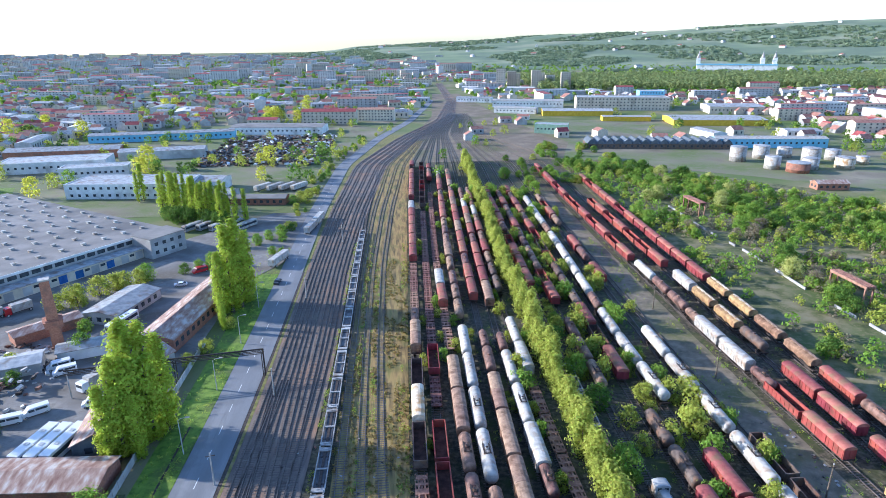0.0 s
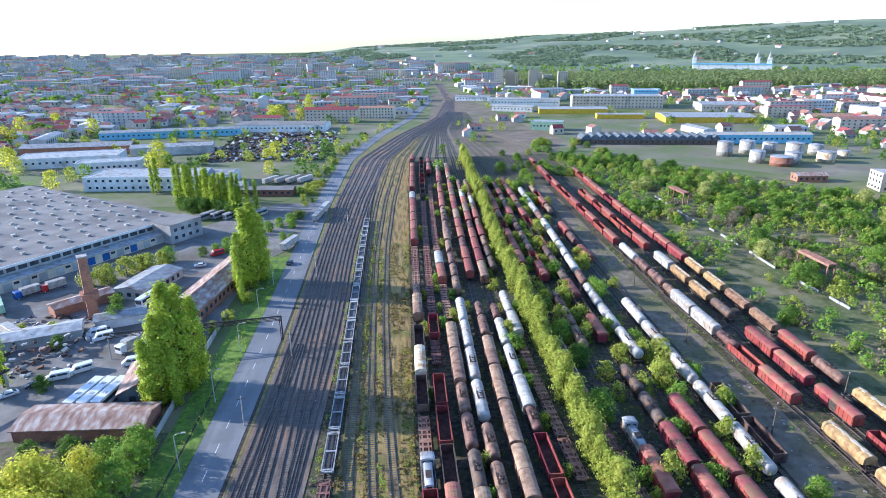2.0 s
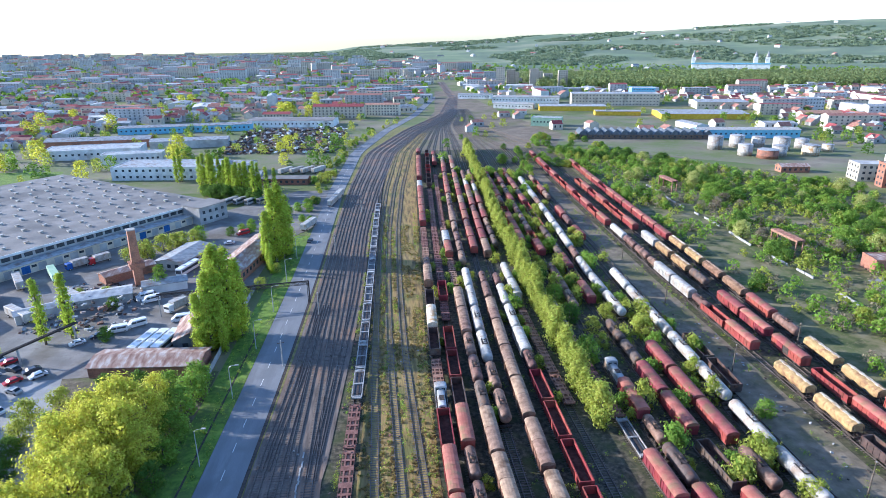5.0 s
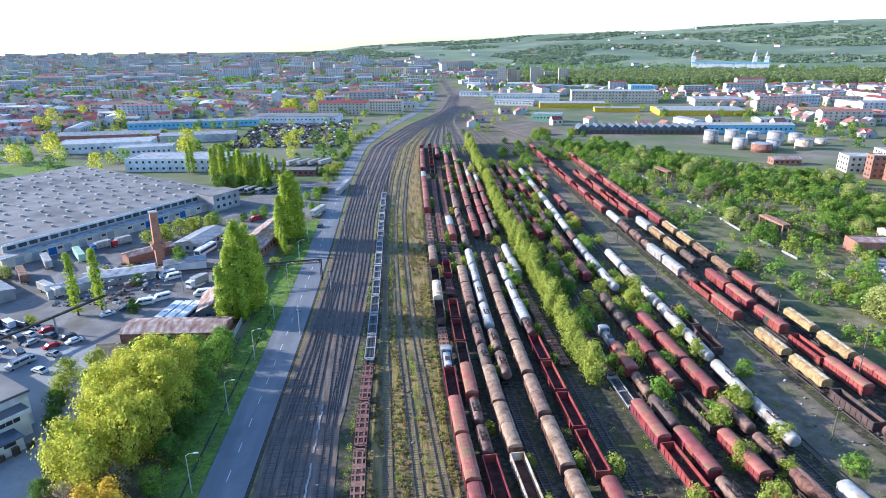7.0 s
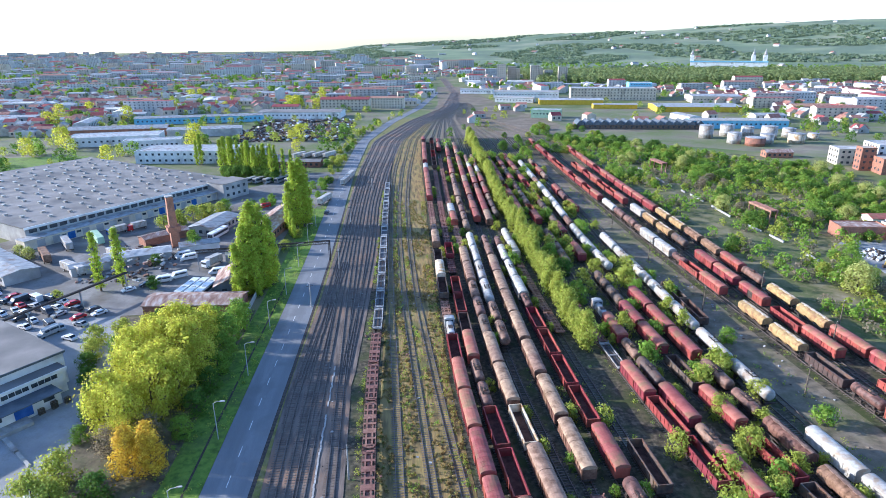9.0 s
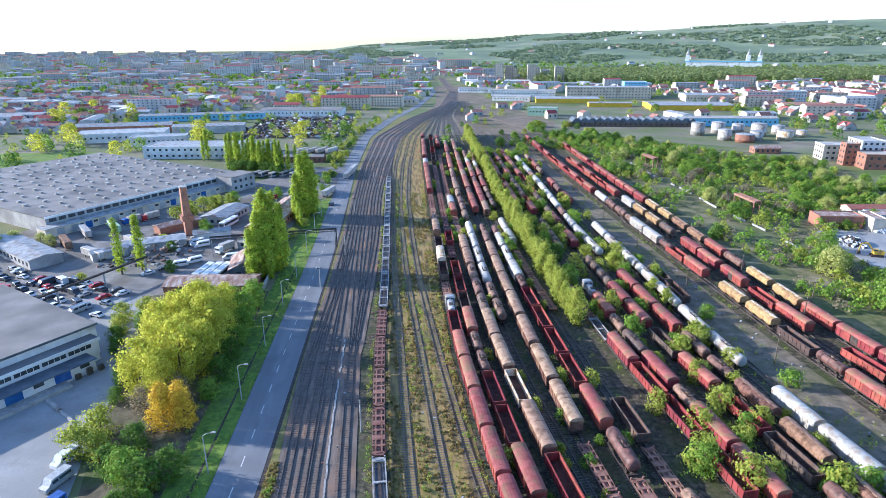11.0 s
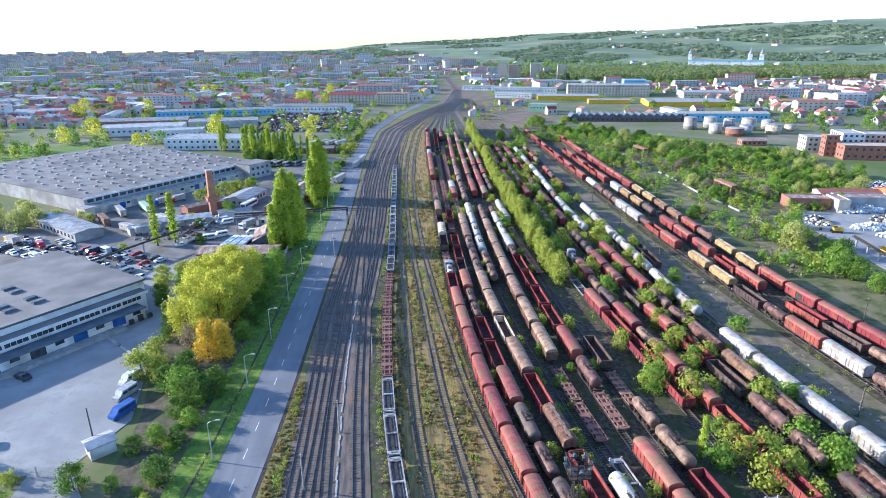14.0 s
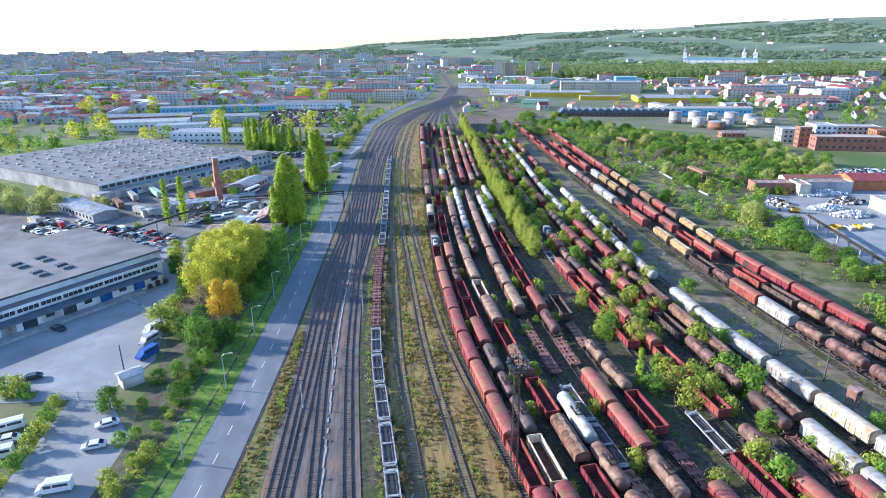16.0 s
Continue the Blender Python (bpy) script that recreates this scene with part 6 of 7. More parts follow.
# ---- vehicles ----
def road_vehicle(kind, x, y, a, paint, label, rims=True):
    """car, van, bus, lorry or trailer, with wheels, glass and body."""
    L, W, H = {"car": (4.3, 1.75, 1.42), "van": (5.6, 2.0, 2.3), "bus": (12.0, 2.5, 3.1), "lorry": (8.0, 2.5, 3.3), "trailer": (13.0, 2.5, 3.6)}[kind]
    root = thing({"car": "car", "van": "van", "bus": "bus", "lorry": "lorry", "trailer": "lorry_trailer"}[kind], turned(x, y, a, 0.07), label, kind if kind != "trailer" else "lorry trailer", "parked vehicles")
    w, l = W / 2, L / 2
    if kind == "car":
        ring = [(-l, 0.35), (-l, 0.85), (-l + 0.9, 0.95), (-l + 1.4, 1.38), (l - 1.2, 1.42), (l - 0.35, 0.95), (l, 0.85), (l, 0.35)]
    elif kind == "van":
        ring = [(-l, 0.35), (-l, 1.1), (-l + 0.8, 1.35), (-l + 1.4, 2.2), (-l + 1.8, 2.3), (l, 2.3), (l, 0.35)]
    elif kind == "lorry":
        ring = [(-l, 0.5), (-l, 2.5), (-l + 0.3, 2.8), (-l + 1.9, 2.8), (-l + 1.9, 0.5)]
    else:
        ring = [(-l, 0.4 if kind == "bus" else 1.0), (-l, H - 0.15), (-l + 0.2, H), (l - 0.2, H), (l, H - 0.15), (l, 0.4 if kind == "bus" else 1.0)]
    bm = profile_y(bmesh.new(), ring, -w, w)
    bmesh.ops.bevel(bm, geom=[e for e in bm.edges if abs(e.verts[0].co.y - e.verts[1].co.y) < 0.01], offset=0.07, segments=1, affect="EDGES")
    part("body", bm, paint, root)
    if kind == "lorry":
        part("load_box", boxes((-l + 2.1, l, -w, w, 1.0, 3.4)), M["white"], root)
        part("chassis", boxes((-l + 0.4, l - 0.1, -0.5, 0.5, 0.5, 0.98)), M["iron"], root)
    if kind == "car":
        part("side_glass", boxes((-l + 1.35, l - 1.1, -w - 0.01, w + 0.01, 0.95, 1.28)), M["shadowglass"], root)
        for s, x0, x1 in ((-1, -l + 0.92, -l + 1.38), (1, l - 1.15, l - 0.42)):
            bmg = bmesh.new()
            z0, z1 = (1.0, 1.38) if s < 0 else (1.4, 1.0)
            vs = [bmg.verts.new(p) for p in ((x0, -w + 0.12, z0 + 0.03), (x1, -w + 0.18, z1 + 0.03), (x1, w - 0.18, z1 + 0.03), (x0, w - 0.12, z0 + 0.03))]
            bmg.faces.new(vs)
            bmesh.ops.solidify(bmg, geom=bmg.faces, thickness=0.03)
            part("windscreen", bmg, M["shadowglass"], root)
    elif kind == "van":
        part("side_glass", boxes((-l + 1.4, -l + 2.6, -w - 0.01, w + 0.01, 1.35, 1.95), (-l + 2.8, l - 0.4, -w - 0.01, w + 0.01, 1.4, 1.95)), M["shadowglass"], root)
    elif kind == "bus":
        part("side_glass", boxes((-l + 0.5, l - 0.6, -w - 0.012, w + 0.012, 1.5, 2.5), (-l - 0.012, -l + 0.1, -w + 0.2, w - 0.2, 1.2, 2.5)), M["shadowglass"], root)
        part("roof_hatch", boxes((-2.5, -1.6, -0.5, 0.5, H + 0.003, H + 0.1), (2.0, 2.9, -0.5, 0.5, H + 0.003, H + 0.1)), M["galv"], root)
    elif kind == "lorry":
        part("windscreen", boxes((-l - 0.012, -l + 0.05, -w + 0.15, w - 0.15, 1.6, 2.4)), M["shadowglass"], root)
    if kind == "trailer":
        part("chassis", boxes((-l + 0.5, l - 0.2, -0.5, 0.5, 0.5, 0.98)), M["iron"], root)
    wr = 0.31 if kind in ("car", "van") else 0.48
    for fx in ((-l + 0.8, l - 0.8) if kind != "trailer" else (l - 1.2, l - 2.6, -l + 2.0)):
        for s in (-1, 1):
            wheel = part("wheel", lathe(bmesh.new(), [(wr, -0.11), (wr, 0.11)], 12, "y"), M["rubber"], root, at=pose(fx, s * (w - 0.1), wr))
            if rims:
                part("rim", lathe(bmesh.new(), [(wr * 0.6, -0.125), (wr * 0.6, 0.125)], 10, "y"), M["galv"], wheel)
    return root


for k, x, y, a, p, lab in (
        ("bus", -77.2, 114.6, 78, "carpaint", "white single-deck bus parked in the depot"), ("bus", -74.1, 114.3, 79, "carpaint", "white single-deck bus parked in the depot"), ("bus", -71.0, 114.3, 79, "carpaint", "white single-deck bus parked in the depot"),
        ("bus", -83.3, 174.5, 74, "carpaint", "white coach with dark windows in the depot"), ("van", -84.6, 128.5, 35, "carpaint", "white van parked in the depot"), ("van", -88.8, 125, 20, "carpaint", "white van parked in the depot"),
        ("van", -72.4, 131, 15, "carpaint", "white panel van parked in the depot"), ("van", -87, 147, 30, "carpaint", "white minibus parked in the depot"), ("van", -90, 150, 30, "carpaint", "white minibus parked in the depot"),
        ("lorry", -76.5, 140, 60, "carpaint", "white lorry parked in the depot"), ("car", -93, 122, 30, "cardark", "dark car parked in the depot"), ("car", -97, 118, 40, "carpaint", "pale car parked in the depot"),
        ("lorry", -121, 188, 50, "carred", "red lorry parked by the warehouse"), ("lorry", -127, 183, 50, "blue", "blue lorry parked by the warehouse"), ("car", -76, 206, 10, "carpaint", "white car parked beside the shed"),
        ("van", -73, 219, 40, "carred", "red car parked beside the shed"), ("trailer", -45, 226, 72, "white", "white lorry trailer at the junction"), ("trailer", -37.5, 268, 80, "white", "white lorry trailer beside the road"), ("trailer", -35.5, 282, 80, "white", "white lorry trailer beside the road"),
        ("trailer", -139, 166, 125, "white", "pale lorry trailer in the yard"), ("trailer", -140, 152, 125, "brown", "rusty container trailer in the yard"), ("trailer", -130, 172, 125, "greenclad", "pale green lorry trailer in the yard"), ("trailer", -113, 150, 140, "white", "white lorry trailer in the yard"),
        ("car", -69.8, -24.5, 25, "carpaint", "white saloon car parked on the drive"), ("car", -69.2, -31.5, 15, "carpaint", "white saloon car parked on the drive"), ("van", -70.5, -43, 10, "carpaint", "white minibus parked on the drive"),
        ("car", -95, -4.4, 20, "cardark", "dark saloon car parked in the loading yard"), ("car", -102, 21.3, -30, "cardark", "dark red car parked at the loading dock"), ("van", -72.6, 4.4, 62, "blue", "blue van parked beside the trees"), ("van", -74.8, 11.5, 66, "galv", "pale old van parked beside the trees"), ("van", -76.2, 18, 66, "carpaint", "white old van parked beside the trees"),
        ("van", -89, -24, 25, "carpaint", "white van parked behind the hedge"), ("car", -87, -28, 20, "carpaint", "white car parked behind the hedge"), ("van", -86, -33, 20, "carpaint", "white van parked behind the hedge"),
        ("car", -42, 205, 82, "cardark", "dark blue car standing on the road"),
        ("lorry", -164, 127, -38, "plantyellow", "yellow tipper lorry in the breaker's yard"), ("trailer", -123, 137, -38, "white", "long pale container trailer beside the poplars")):
    road_vehicle(k, x, y, a, M[p], lab)
PLACED = []
while len(PLACED) < 58:
    x = rng.uniform(-166, -98)
    y = 99 + (-108.7 - x) * 0.52 + rng.uniform(-11, 9)
    if all(math.hypot(x - p, y - q) > 3.6 for p, q in PLACED) and not (x > -104 and y > 106):
        PLACED.append((x, y))
        k = rng.choice(("car", "car", "car", "car", "van"))
        road_vehicle(k, x, y, rng.choice((-38, 52, -30, 140)) + rng.uniform(-10, 10), M[rng.choice(("carpaint", "carpaint", "carpaint", "cardark", "carred", "galv", "cardark"))], "used %s parked among others in the breaker's yard" % k, False)
for i in range(9):
    road_vehicle("bus" if i < 5 else "trailer", -92 + i * 6.0 if i < 5 else -75 + (i - 5) * 7, 276 + (i % 2) * 1.5 if i < 5 else 352, 60, M["sheetgrey" if i < 3 else "white"], "parked bus with a pale roof" if i < 5 else "white lorry trailer in the lorry park")


# ---- scrap heaps ----
def heap(name, x0, x1, y0, y1, n, size, mats, label):
    verts, faces, picks = [], [], []
    for i in range(n):
        x, y = rng.uniform(x0, x1), rng.uniform(y0, y1)
        k = max(0, noise.noise((x * 0.06, y * 0.06, 9))) * 6
        s = size * rng.uniform(0.4, 1.2)
        z = rng.uniform(0, k)
        rot = Euler((rng.uniform(-0.4, 0.4), rng.uniform(-0.4, 0.4), rng.uniform(0, 6.28))).to_matrix()
        b = len(verts)
        for cx, cy, cz in ((-1, -1, -1), (1, -1, -1), (1, 1, -1), (-1, 1, -1), (-1, -1, 1), (1, -1, 1), (1, 1, 1), (-1, 1, 1)):
            v = rot @ Vector((cx * s, cy * s * 0.6, cz * s * 0.4))
            verts.append((x + v.x, y + v.y, max(0.02, z + v.z + s * 0.4)))
        for q in ((4, 5, 6, 7), (0, 1, 5, 4), (1, 2, 6, 5), (2, 3, 7, 6), (3, 0, 4, 7)):
            faces.append(tuple(b + j for j in q))
        picks += [rng.randrange(len(mats))] * 5
    stuff(name, verts, faces, mats, label, "scrap", picks)


def mound(name, x, y, rx, ry, h, n, size, mats, label):
    """A heap of separate bales or pieces, highest in its middle."""
    verts, faces, picks = [], [], []
    for i in range(n):
        r, a = math.sqrt(rng.random()), rng.uniform(0, 6.283)
        px, py = x + rx * r * math.cos(a), y + ry * r * math.sin(a)
        z = h * (1 - r) * rng.uniform(0.5, 1.0)
        k = size * rng.uniform(0.5, 1.2)
        rot = Euler((rng.uniform(-0.5, 0.5), rng.uniform(-0.5, 0.5), rng.uniform(0, 6.28))).to_matrix()
        b = len(verts)
        for cx, cy, cz in ((-1, -1, -1), (1, -1, -1), (1, 1, -1), (-1, 1, -1), (-0.9, -0.9, 1), (0.9, -0.9, 1), (0.9, 0.9, 1), (-0.9, 0.9, 1)):
            v = rot @ Vector((cx * k, cy * k * 0.7, cz * k * 0.55))
            verts.append((px + v.x, py + v.y, max(0.06, z + v.z + k * 0.5)))
        faces += [tuple(b + j for j in q) for q in ((4, 5, 6, 7), (0, 1, 5, 4), (1, 2, 6, 5), (2, 3, 7, 6), (3, 0, 4, 7))]
        picks += [rng.randrange(len(mats))] * 5
    stuff(name, verts, faces, mats, label, "scrap", picks)


PALE = [M["bale"], M["bale"], M["galv"], M["sheetgrey"]]
DULL = [M["iron"], M["sheetdark"], M["galv"], M["brown"], M["bale"]]
mound("scrap_heap", 182, 114, 8, 4, 2.4, 260, 0.75, PALE, "heap of pale plastic bales in the scrap yard")
mound("scrap_heap", 186, 103, 9, 4, 2.2, 260, 0.75, PALE, "low heap of crushed pale bales in the scrap yard")
mound("scrap_heap", 199, 124, 8, 4.5, 2.6, 240, 0.8, DULL, "heap of dark mixed scrap in the yard")
mound("scrap_heap", 166, 125, 5, 6, 2.6, 240, 0.7, [M["iron"], M["galv"], M["bale"]], "heap of grey scrap beside the brick shed")
mound("scrap_heap", 197, 138, 12, 3.5, 3.0, 260, 0.8, PALE, "bales of pale sheeting stacked before the shed")
mound("scrap_heap", 250, 178, 22, 12, 0.8, 520, 1.3, [M["iron"], M["cardark"], M["galv"], M["carpaint"], M["cardark"]], "crowd of wrecked cars packed beyond the scrap hall")
for x, y, a, c in ((166, 86, 10, "plantyellow"), (170, 84, 12, "galv"), (174.5, 85, 8, "plantyellow"), (180, 86, 14, "galv")):
    skip = thing("waste_skip", turned(x, y, a, 0.07), "open steel waste skip with sloping ends", "skip", "skips in the scrap yard")
    bm = bmesh.new()
    for u0, u1 in ((-1.1, -1.0), (1.0, 1.1)):
        profile_y(bm, [(u0, 0.1), (u1, 0.1), (u1, 1.5), (u0, 1.5)], -1.9, 1.9)
    box(bm, -0.99, 0.99, -1.5, 1.5, 0.1, 0.25)
    part("side", bm, M[c], skip)
    for sgn in (-1, 1):
        part("end", boxes((-0.99, 0.99, min(sgn * 1.8, sgn * 1.9), max(sgn * 1.8, sgn * 1.9), 0.26, 1.45)), M[c], skip)
digger = thing("excavator", turned(164, 110, 70, 0.07), "yellow tracked excavator with its boom folded", "excavator")
for sgn in (-1, 1):
    part("track", profile_y(bmesh.new(), [(-1.25 if sgn < 0 else 0.75, 0), (-0.75 if sgn < 0 else 1.25, 0), (-0.75 if sgn < 0 else 1.25, 0.8), (-1.25 if sgn < 0 else 0.75, 0.8)], -2.0, 2.0), M["iron"], digger)
part("house", boxes((-1.2, 1.2, -2.0, 1.3, 0.95, 2.1), (-1.1, 1.1, -2.2, -1.2, 1.2, 2.3)), M["plantyellow"], digger)
cab = part("cab", boxes((-1.2, -0.2, 0.1, 1.6, 2.103, 3.0)), M["plantyellow"], digger)
part("glass", boxes((-1.22, -0.18, 0.3, 1.62, 2.35, 2.85)), M["shadowglass"], cab)
part("boom", beam(beam(bmesh.new(), (0.3, 1.0, 1.8), (0.3, 3.4, 4.8), 0.32, 4), (0.3, 3.4, 4.8), (0.3, 5.4, 4.4), 0.26, 4), M["plantyellow"], digger)
part("stick", beam(bmesh.new(), (0.3, 5.4, 4.5), (0.3, 5.9, 1.6), 0.22, 4), M["plantyellow"], digger)
part("bucket", profile_y(bmesh.new(), [(-0.3, 0.6), (0.9, 0.6), (0.9, 1.5), (-0.3, 1.5)], 5.3, 6.4), M["iron"], digger)
pipe_run = thing("pipe_trestle", pose(0, 0, 0), "raised dark pipes on concrete posts along the scrap yard", "pipeline")
part("pipe", beam(beam(bmesh.new(), (159, 95, 3.4), (147, 36, 3.4), 0.28, 8), (159.9, 95, 3.4), (147.9, 36, 3.4), 0.28, 8), M["iron"], pipe_run)
part("walkway", beam(bmesh.new(), (159.5, 95, 3.85), (147.5, 36, 3.85), 0.18, 4), M["iron"], pipe_run)
for i in range(8):
    part("support", boxes((-0.25, 0.25, -0.25, 0.25, 0, 2.9), (-1.1, 1.1, -0.2, 0.2, 2.903, 3.1)), M["concrete"], pipe_run, at=pose(158.9 - i * 1.6, 92.5 - i * 7.8, 0))
heap("breakers_yard_scrap", -140, -48, 425, 565, 1500, 1.5, [M["iron"], M["dark"], M["iron"], M["dark"], M["sheetdark"], M["sheetgrey"], M["brown"], M["iron"], M["carpaint"]], "dark wrecked vehicles and scrap packed together")

# ---- town, woods and hills ----
verts, faces, picks = [], [], []
TOWN = [M["townplaster"], M["wallcream"], M["wallgrey"], M["tileroof"], M["sheetgrey"], M["redsheet"], M["shadowglass"]]


def block(x, y, a, w, d, h, wall, roof, pitch, storeys=0):
    storeys = 0 if y > 900 and storeys < 3 else storeys
    b = len(verts)
    c, s = math.cos(a), math.sin(a)
    P = lambda u, v, z: verts.append((x + u * c - v * s, y + u * s + v * c, z))
    for z in (0, h):
        for u, v in ((-w, -d), (w, -d), (w, d), (-w, d)):
            P(u / 2, v / 2, z)
    for q in ((0, 1, 5, 4), (1, 2, 6, 5), (2, 3, 7, 6), (3, 0, 4, 7)):
        faces.append(tuple(b + i for i in q))
        picks.append(wall)
    if pitch:
        P(-w / 2, 0, h + pitch)
        P(w / 2, 0, h + pitch)
        for q, m in (((4, 5, 9, 8), roof), ((6, 7, 8, 9), roof), ((5, 6, 9), wall), ((7, 4, 8), wall)):
            faces.append(tuple(b + i for i in q))
            picks.append(m)
    else:
        faces.append((b + 4, b + 5, b + 6, b + 7))
        picks.append(roof)
    for r in range(storeys):
        z0, z1 = h * (r + 0.4) / storeys, h * (r + 0.8) / storeys
        k = max(2, int(w / 5))
        for i in range(k):
            u = -w / 2 + w * (i + 0.5) / k
            e = len(verts)
            for uu, zz in ((u - 0.8, z0), (u + 0.8, z0), (u + 0.8, z1), (u - 0.8, z1)):
                P(uu, -d / 2 - 0.08, zz)
            faces.append((e, e + 1, e + 2, e + 3))
            picks.append(6)


green_spots = []
track_x = MAINS["m3"][0]
for i in range(6800):
    y = 480 + 3300 * rng.random() ** 1.25
    half = y * 0.95
    x = rng.uniform(-half, half * 0.9) + y * 0.085
    near_line = track_x(min(y, 1250))
    if abs(x - near_line) < 45 and y < 1300 or (-160 < x < -5 and y < 690):
        continue
    if x > near_line and (y < 820 and x < 420 or y > 950 and x > 240):
        if y > 950 or rng.random() < 0.93:
            continue
    if x > 420 and y < 480 or any(math.hypot(x - p, y - q) < r + 10 for p, q, r in BUILT):
        continue
    a = rng.choice((0.1, 1.67, -0.15)) + rng.uniform(-0.12, 0.12)
    if rng.random() < (0.05 if y < 900 else 0.12 + 0.1 * (y > 1400)):
        st = rng.choice((3, 4, 4, 5) if y < 1300 else (4, 4, 5, 8))
        block(x, y, a if rng.random() < 0.4 else -0.1, rng.uniform(24, 60), 12, st * 3.0, rng.choice((0, 0, 1, 2)), rng.choice((4, 3, 5)), rng.choice((0, 0, 2)), st)
    elif rng.random() < 0.1:
        block(x, y, a, rng.uniform(20, 55), rng.uniform(12, 24), rng.uniform(5, 8), rng.choice((0, 0, 2)), rng.choice((4, 4, 0)), 1.2, 1)
    else:
        block(x, y, a, rng.uniform(9, 16), rng.uniform(8, 11), rng.uniform(3.2, 6.5), rng.choice((0, 1, 1, 2)), rng.choice((3, 3, 3, 4, 5)), rng.uniform(2, 3.4), 1)
for i in range(150):
    x, y = rng.uniform(380, 760), rng.uniform(400, 800)
    if x - 350 > (y - 380) * -0.2:
        block(x, y, rng.choice((0.1, 1.6)), rng.uniform(8, 12), 9, rng.uniform(2.8, 4.0), rng.choice((1, 2, 2)), rng.choice((3, 3, 3, 3, 5)), 3.6, 1)
stuff("town_houses", verts, faces, TOWN, "pale houses and flats of the town under clay and sheet roofs", "houses", picks)


def wood(name, n, place, leaf, r, h, mat, label):
    """Far trees as clumps of leaf faces."""
    rs = np.random.RandomState(len(name))
    per = 26
    pts = np.array([p for p in (place() for _ in range(n)) if p is not None])
    k = len(pts)
    c = np.repeat(pts, per, axis=0)
    size = np.repeat(rs.uniform(0.7, 1.3, k), per)[:, None]
    d = rs.normal(0, 1, (k * per, 3))
    d /= np.linalg.norm(d, axis=1, keepdims=True)
    pos = c[:, :3] + d * np.array([r, r, h * 0.42]) * size * rs.uniform(0.5, 1.0, (k * per, 1)) + np.array([0, 0, h * 0.5])
    q = leaf_faces(pos, d + rs.normal(0, 0.35, d.shape) + np.array([0, 0, 0.3]), np.full((k * per, 1), leaf * 1.9), rs)
    m = len(q) // 3
    stuff(name, q.tolist(), np.arange(3 * m).reshape(m, 3).tolist(), [mat], label, "trees")


def town_tree():
    y = 330 + 2600 * rng.random() ** 1.4
    x = rng.uniform(-y * 0.98, y * 0.95) + y * 0.085
    near = track_x(min(y, 1250))
    if abs(x - near) < 30 and y < 1300 or (-260 < x < -60 and y < 420) or (60 < x < 430 and y < 480):
        return None
    if near < x < 420 and y < 850 and rng.random() < 0.7:
        return None
    return (x, y, 0)


near_trees = [p for p in (town_tree() for _ in range(2300)) if p and p[1] < 950]
joined_leaves("edge_trees", [(x, y, rng.uniform(0.5, 1.05)) for x, y, z in near_trees[:520]], "green and yellow-green trees among works and houses", "trees", ("green", "pale", "deep", "pale"))


def far_tree():
    p = town_tree()
    return p if p and p[1] > 900 else None


suburb = [(rng.uniform(340, 780), rng.uniform(370, 820), rng.uniform(0.5, 1.1)) for _ in range(330)]
joined_leaves("suburb_trees", suburb, "garden trees among the red-roofed houses", "trees", ("green", "deep", "pale"))
yard_trees = []
while len(yard_trees) < 210:
    x, y = rng.uniform(-360, -30), rng.uniform(300, 860)
    if y > 300 + (x + 260) * 0.0 and noise.noise((x * 0.015, y * 0.015, 6)) > -0.1 and not any(math.hypot(x - p, y - q) < r for p, q, r in BUILT) and x < ROAD(y) - 12 and not (x > -250 and y < 345):
        yard_trees.append((x, y, rng.uniform(0.55, 1.25)))
joined_leaves("works_trees", yard_trees, "spring trees standing between the works and yards", "trees", ("pale", "green", "pale", "deep", "big"))
wood("town_trees", 8000, far_tree, 1.7, 3.8, 9, M["leaf_green"], "green and yellow-green trees among the houses")


def belt_tree():
    y = rng.uniform(1000, 1330)
    x = rng.uniform(250, 1500)
    return (x, y + (x - 250) * -0.12, 0)


wood("woodland_belt", 3000, belt_tree, 1.7, 5.5, 22, M["leaf_belt"], "belt of tall spring woodland beyond the works")


# hills
def hill_height(x, y):
    a = math.degrees(math.atan2(x, y))
    d = math.hypot(x, y)
    up = max(0.0, min(1.0, (a + 5) / 44))
    rise = 0.5 - 0.5 * math.cos(math.pi * max(0.0, min(1.0, (d - 1700) / 2500)))
    n = noise.noise((x * 0.0011, y * 0.0011, 2)) * 0.5 + noise.noise((x * 0.003, y * 0.003, 5)) * 0.2
    return max(-1.0, (30 + 150 * up ** 0.75) * rise * (0.9 + 0.35 * n) * (a > -9) * min(1, (a + 9) / 6) - 0.5)


bm = bmesh.new()
rows = []
for i in range(90):
    a = radians(-14 + 74 * i / 89)
    rows.append([bm.verts.new((r * math.sin(a), r * math.cos(a), hill_height(r * math.sin(a), r * math.cos(a)))) for r in np.linspace(1500, 4600, 56)])
for p, q in zip(rows, rows[1:]):
    for j in range(55):
        bm.faces.new((p[j], p[j + 1], q[j + 1], q[j]))
# meadow greens lifted and dulled, so the colour itself carries the distance haze
M["hill"] = material("hazed_hill_meadow", [(0.35, (0.13, 0.18, 0.1)), (0.5, (0.2, 0.25, 0.13)), (0.65, (0.27, 0.28, 0.18))], scale=0.004, fine=0.05, bump=0, dirt=(0.14, 0.18, 0.11), dirt_scale=0.006, dirt_at=0.5)
structure("hills", bm, M["hill"], "long green hills with woods and meadows, colours paled for haze", smooth=True)


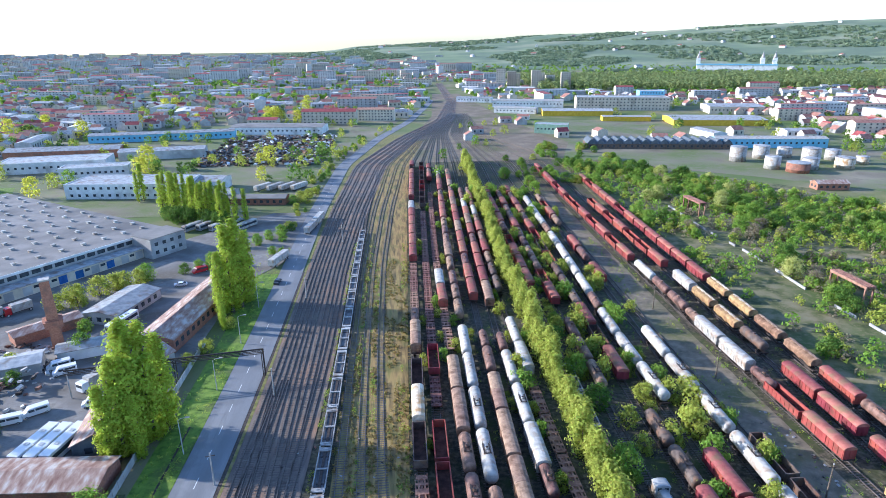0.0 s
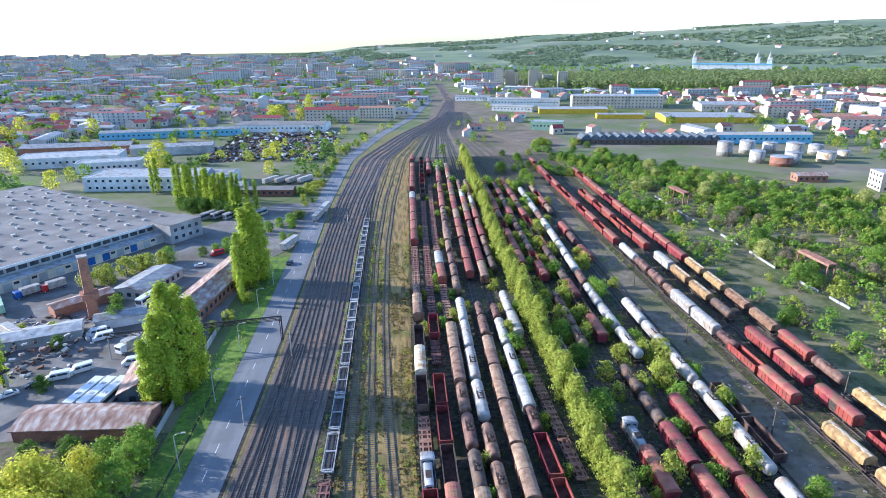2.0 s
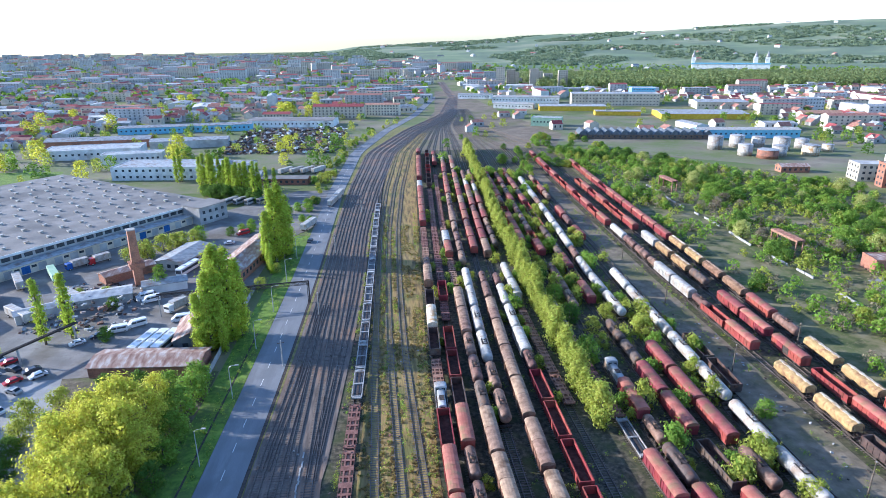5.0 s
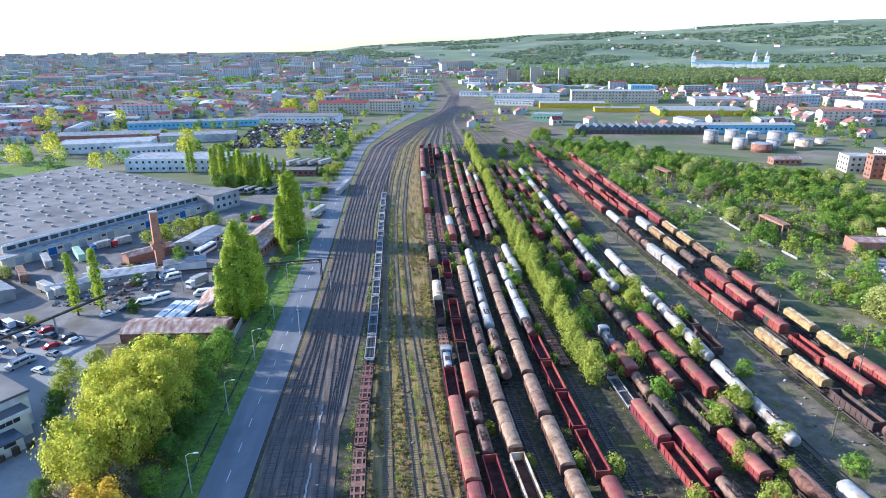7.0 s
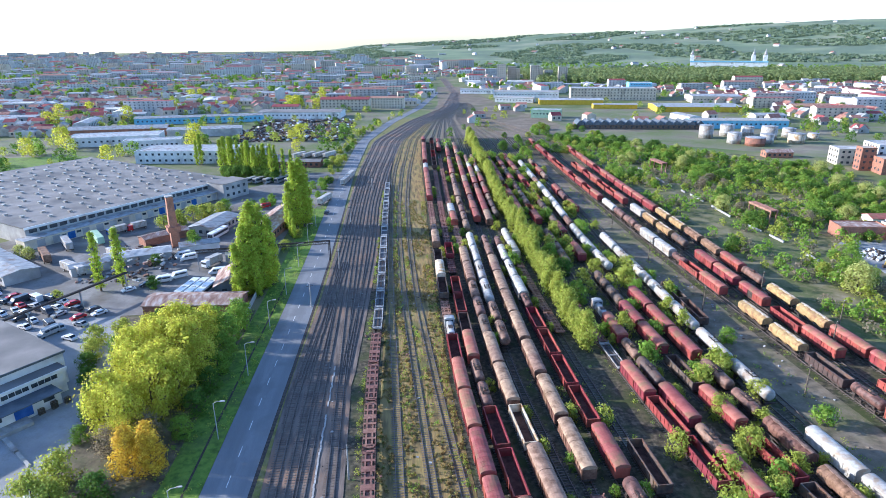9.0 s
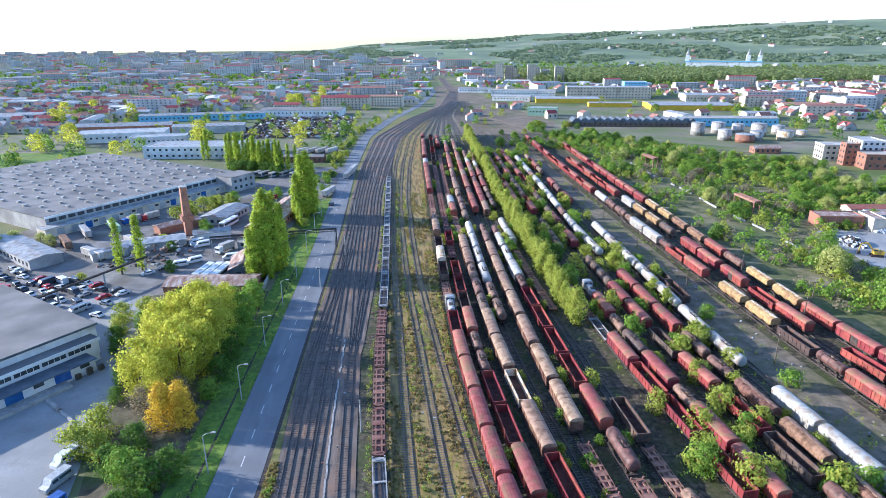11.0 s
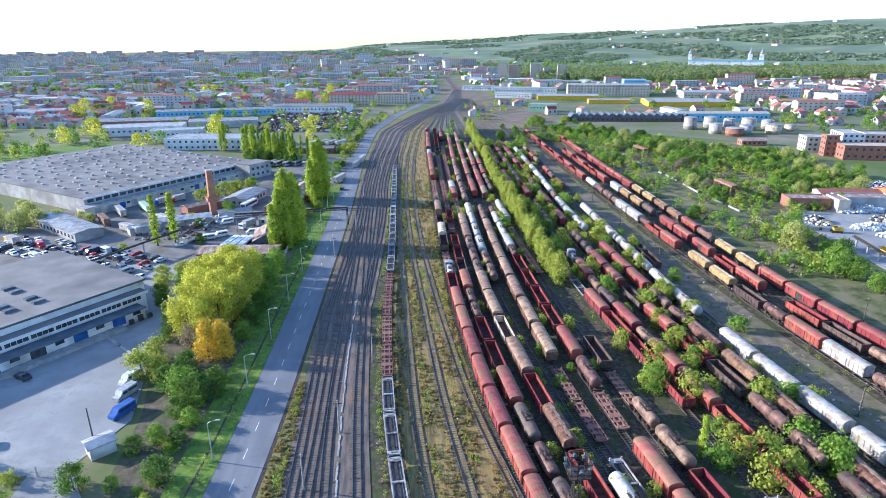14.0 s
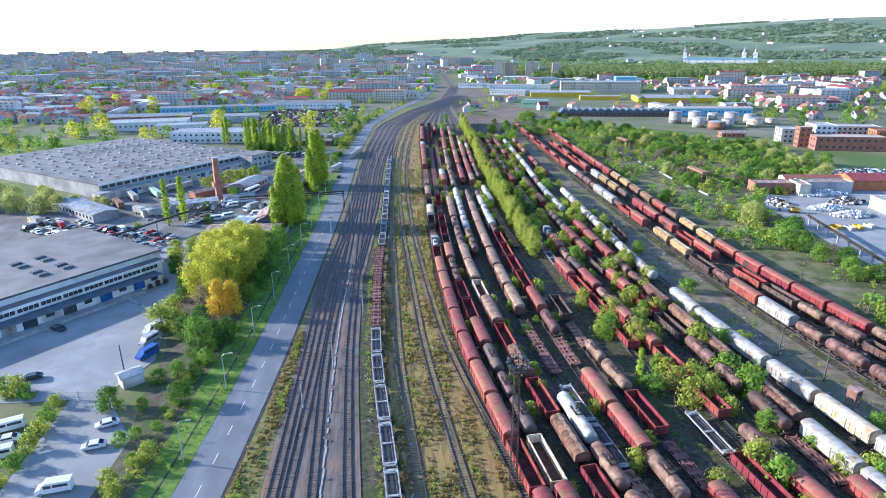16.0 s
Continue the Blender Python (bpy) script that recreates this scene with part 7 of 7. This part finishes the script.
def hill_tree():
    a = radians(rng.uniform(-10, 52))
    r = rng.uniform(1700, 4400)
    x, y = r * math.sin(a), r * math.cos(a)
    if noise.noise((x * 0.0024, y * 0.0024, 8)) < 0.02:
        return None
    return (x, y, hill_height(x, y) - 2)


wood("hill_woods", 8000, hill_tree, 3.6, 17.0, 9, M["farwood"], "wooded slopes on the distant hills, greens paled for haze")
verts, faces, picks = [], [], []
for i in range(70):
    a = radians(rng.uniform(-2, 48))
    r = rng.uniform(1700, 3900)
    x, y = r * math.sin(a), r * math.cos(a)
    b = len(verts)
    block(x, y, rng.uniform(0, 3), rng.uniform(12, 26), 12, 7, rng.choice((0, 0, 1)), rng.choice((3, 3, 4)), 4)
    z = hill_height(x, y) - 1
    for k in range(b, len(verts)):
        verts[k] = (verts[k][0], verts[k][1], verts[k][2] + z)
stuff("hillside_houses", verts, faces, TOWN, "scattered pale houses on the green hillsides", "houses", picks)

# white monastery at the foot of the hills
mon = thing("monastery", turned(900, 1560, -25), "long white monastery with slender towers at the hills' foot", "monastery")
part("wing", boxes((-95, 95, -9, 9, 0, 16)), M["wallwhite"], mon)
part("wing_roof", boxes((-96, 96, -10, 10, 16.003, 19)), M["skyblue"], mon)
for x in (-92, 60, 88):
    tower = part("tower", boxes((x - 5, x + 5, -6, 4, 19.01, 34)), M["wallwhite"], mon)
    part("spire", lathe(bmesh.new(), [(5, 34.01), (3.5, 40), (1, 46), (0.2, 52)], 10, "z", (x, -1, 0)), M["sheetgrey"], tower)

# pale cable trough between the main tracks
trough_x = line((-22.6, -24.6, -26.4, -26.7, -26.6, -26.3, -26.3), (-150, -50, 0, 20, 45, 60, 90))
bm = bmesh.new()
y = -140.0
while y < 62:
    n = rng.uniform(1.0, 2.4)
    if rng.random() < 0.93:
        x = trough_x(y) + rng.uniform(-0.12, 0.12)
        box(bm, x - 0.17, x + 0.17, y, y + n - 0.06, 0.05, 0.22 + rng.uniform(0, 0.06))
    y += n
structure("cable_trough", bm, M["concrete"], "broken line of pale concrete cable trough covers")

# concrete panel fence round the depot, with its posts
fence = thing("panel_fence", pose(0, 0, 0), "weathered concrete panel fence between depot and road verge", "fence")
panel = mesh_of("panel", boxes((-0.05, 0.05, -1.2, 1.2, 0.05, 1.9)), M["wallgrey"])
fpost = mesh_of("fence_post", boxes((-0.1, 0.1, -0.1, 0.1, 0, 2.1)), M["concrete"])
for i in range(26):
    y = 94 + i * 2.6
    x = -54.8
    part("panel", panel, None, fence, at=pose(x, y, 0.05, 0, 0, rng.uniform(-1, 1)))
    part("post", fpost, None, fence, at=pose(x, y + 1.3, 0.05))
# yard gate, its posts and a leaning pole
gate = thing("yard_gate", turned(-80, -14.3, -4), "closed wire mesh gate of the loading yard", "gate")
for x in (-4.2, 0, 4.2):
    part("post", lathe(bmesh.new(), [(0.09, 0), (0.09, 2.3)], 8, "z", (x, 0, 0)), M["galv"], gate)
for s in (-1, 1):
    bm = bmesh.new()
    for z in (0.2, 1.1, 2.0):
        beam(bm, (s * 0.15, 0, z), (s * 4.05, 0, z), 0.035)
    for i in range(14):
        beam(bm, (s * (0.2 + i * 0.29), 0, 0.2), (s * (0.2 + i * 0.29), 0, 2.0), 0.018)
    part("leaf", bm, M["galv"], gate)
post(-73.4, -6.5, 9.0, "dark timber pole beside the gatehouse", "bark", False)
# heaps and clutter of the depot
heap("depot_clutter", -118, -88, 126, 166, 260, 0.7, [M["iron"], M["galv"], M["brown"], M["wallgrey"], M["sheetrust"]], "loose scrap, pallets and rubble in the depot")
heap("track_debris", -30, 3, -60, 120, 160, 0.25, [M["wallgrey"], M["sleeper"], M["iron"], M["flatbrown"]], "stones, boards and rubbish beside the tracks")
heap("service_strip_debris", 78, 86, -60, 120, 120, 0.3, [M["wallgrey"], M["sleeper"], M["iron"], M["sheetgrey"]], "scattered boards and rubble on the service strip")
# watch cabin on legs beside the white wagons
cabin = thing("signal_cabin", turned(83, -32, 20), "small rusty red signal cabin on steel legs", "cabin")
for x, y in ((-0.8, -0.8), (0.8, -0.8), (0.8, 0.8), (-0.8, 0.8)):
    part("leg", boxes((x - 0.08, x + 0.08, y - 0.08, y + 0.08, 0, 2.6)), M["flatbrown"], cabin)
part("room", boxes((-1, 1, -1, 1, 2.61, 4.6)), M["flatbrown"], cabin)
part("roof", boxes((-1.2, 1.2, -1.2, 1.2, 4.603, 4.75)), M["sheetrust"], cabin)
part("window", boxes((-0.7, 0.7, -1.03, -1.003, 3.5, 4.3)), M["shadowglass"], cabin)
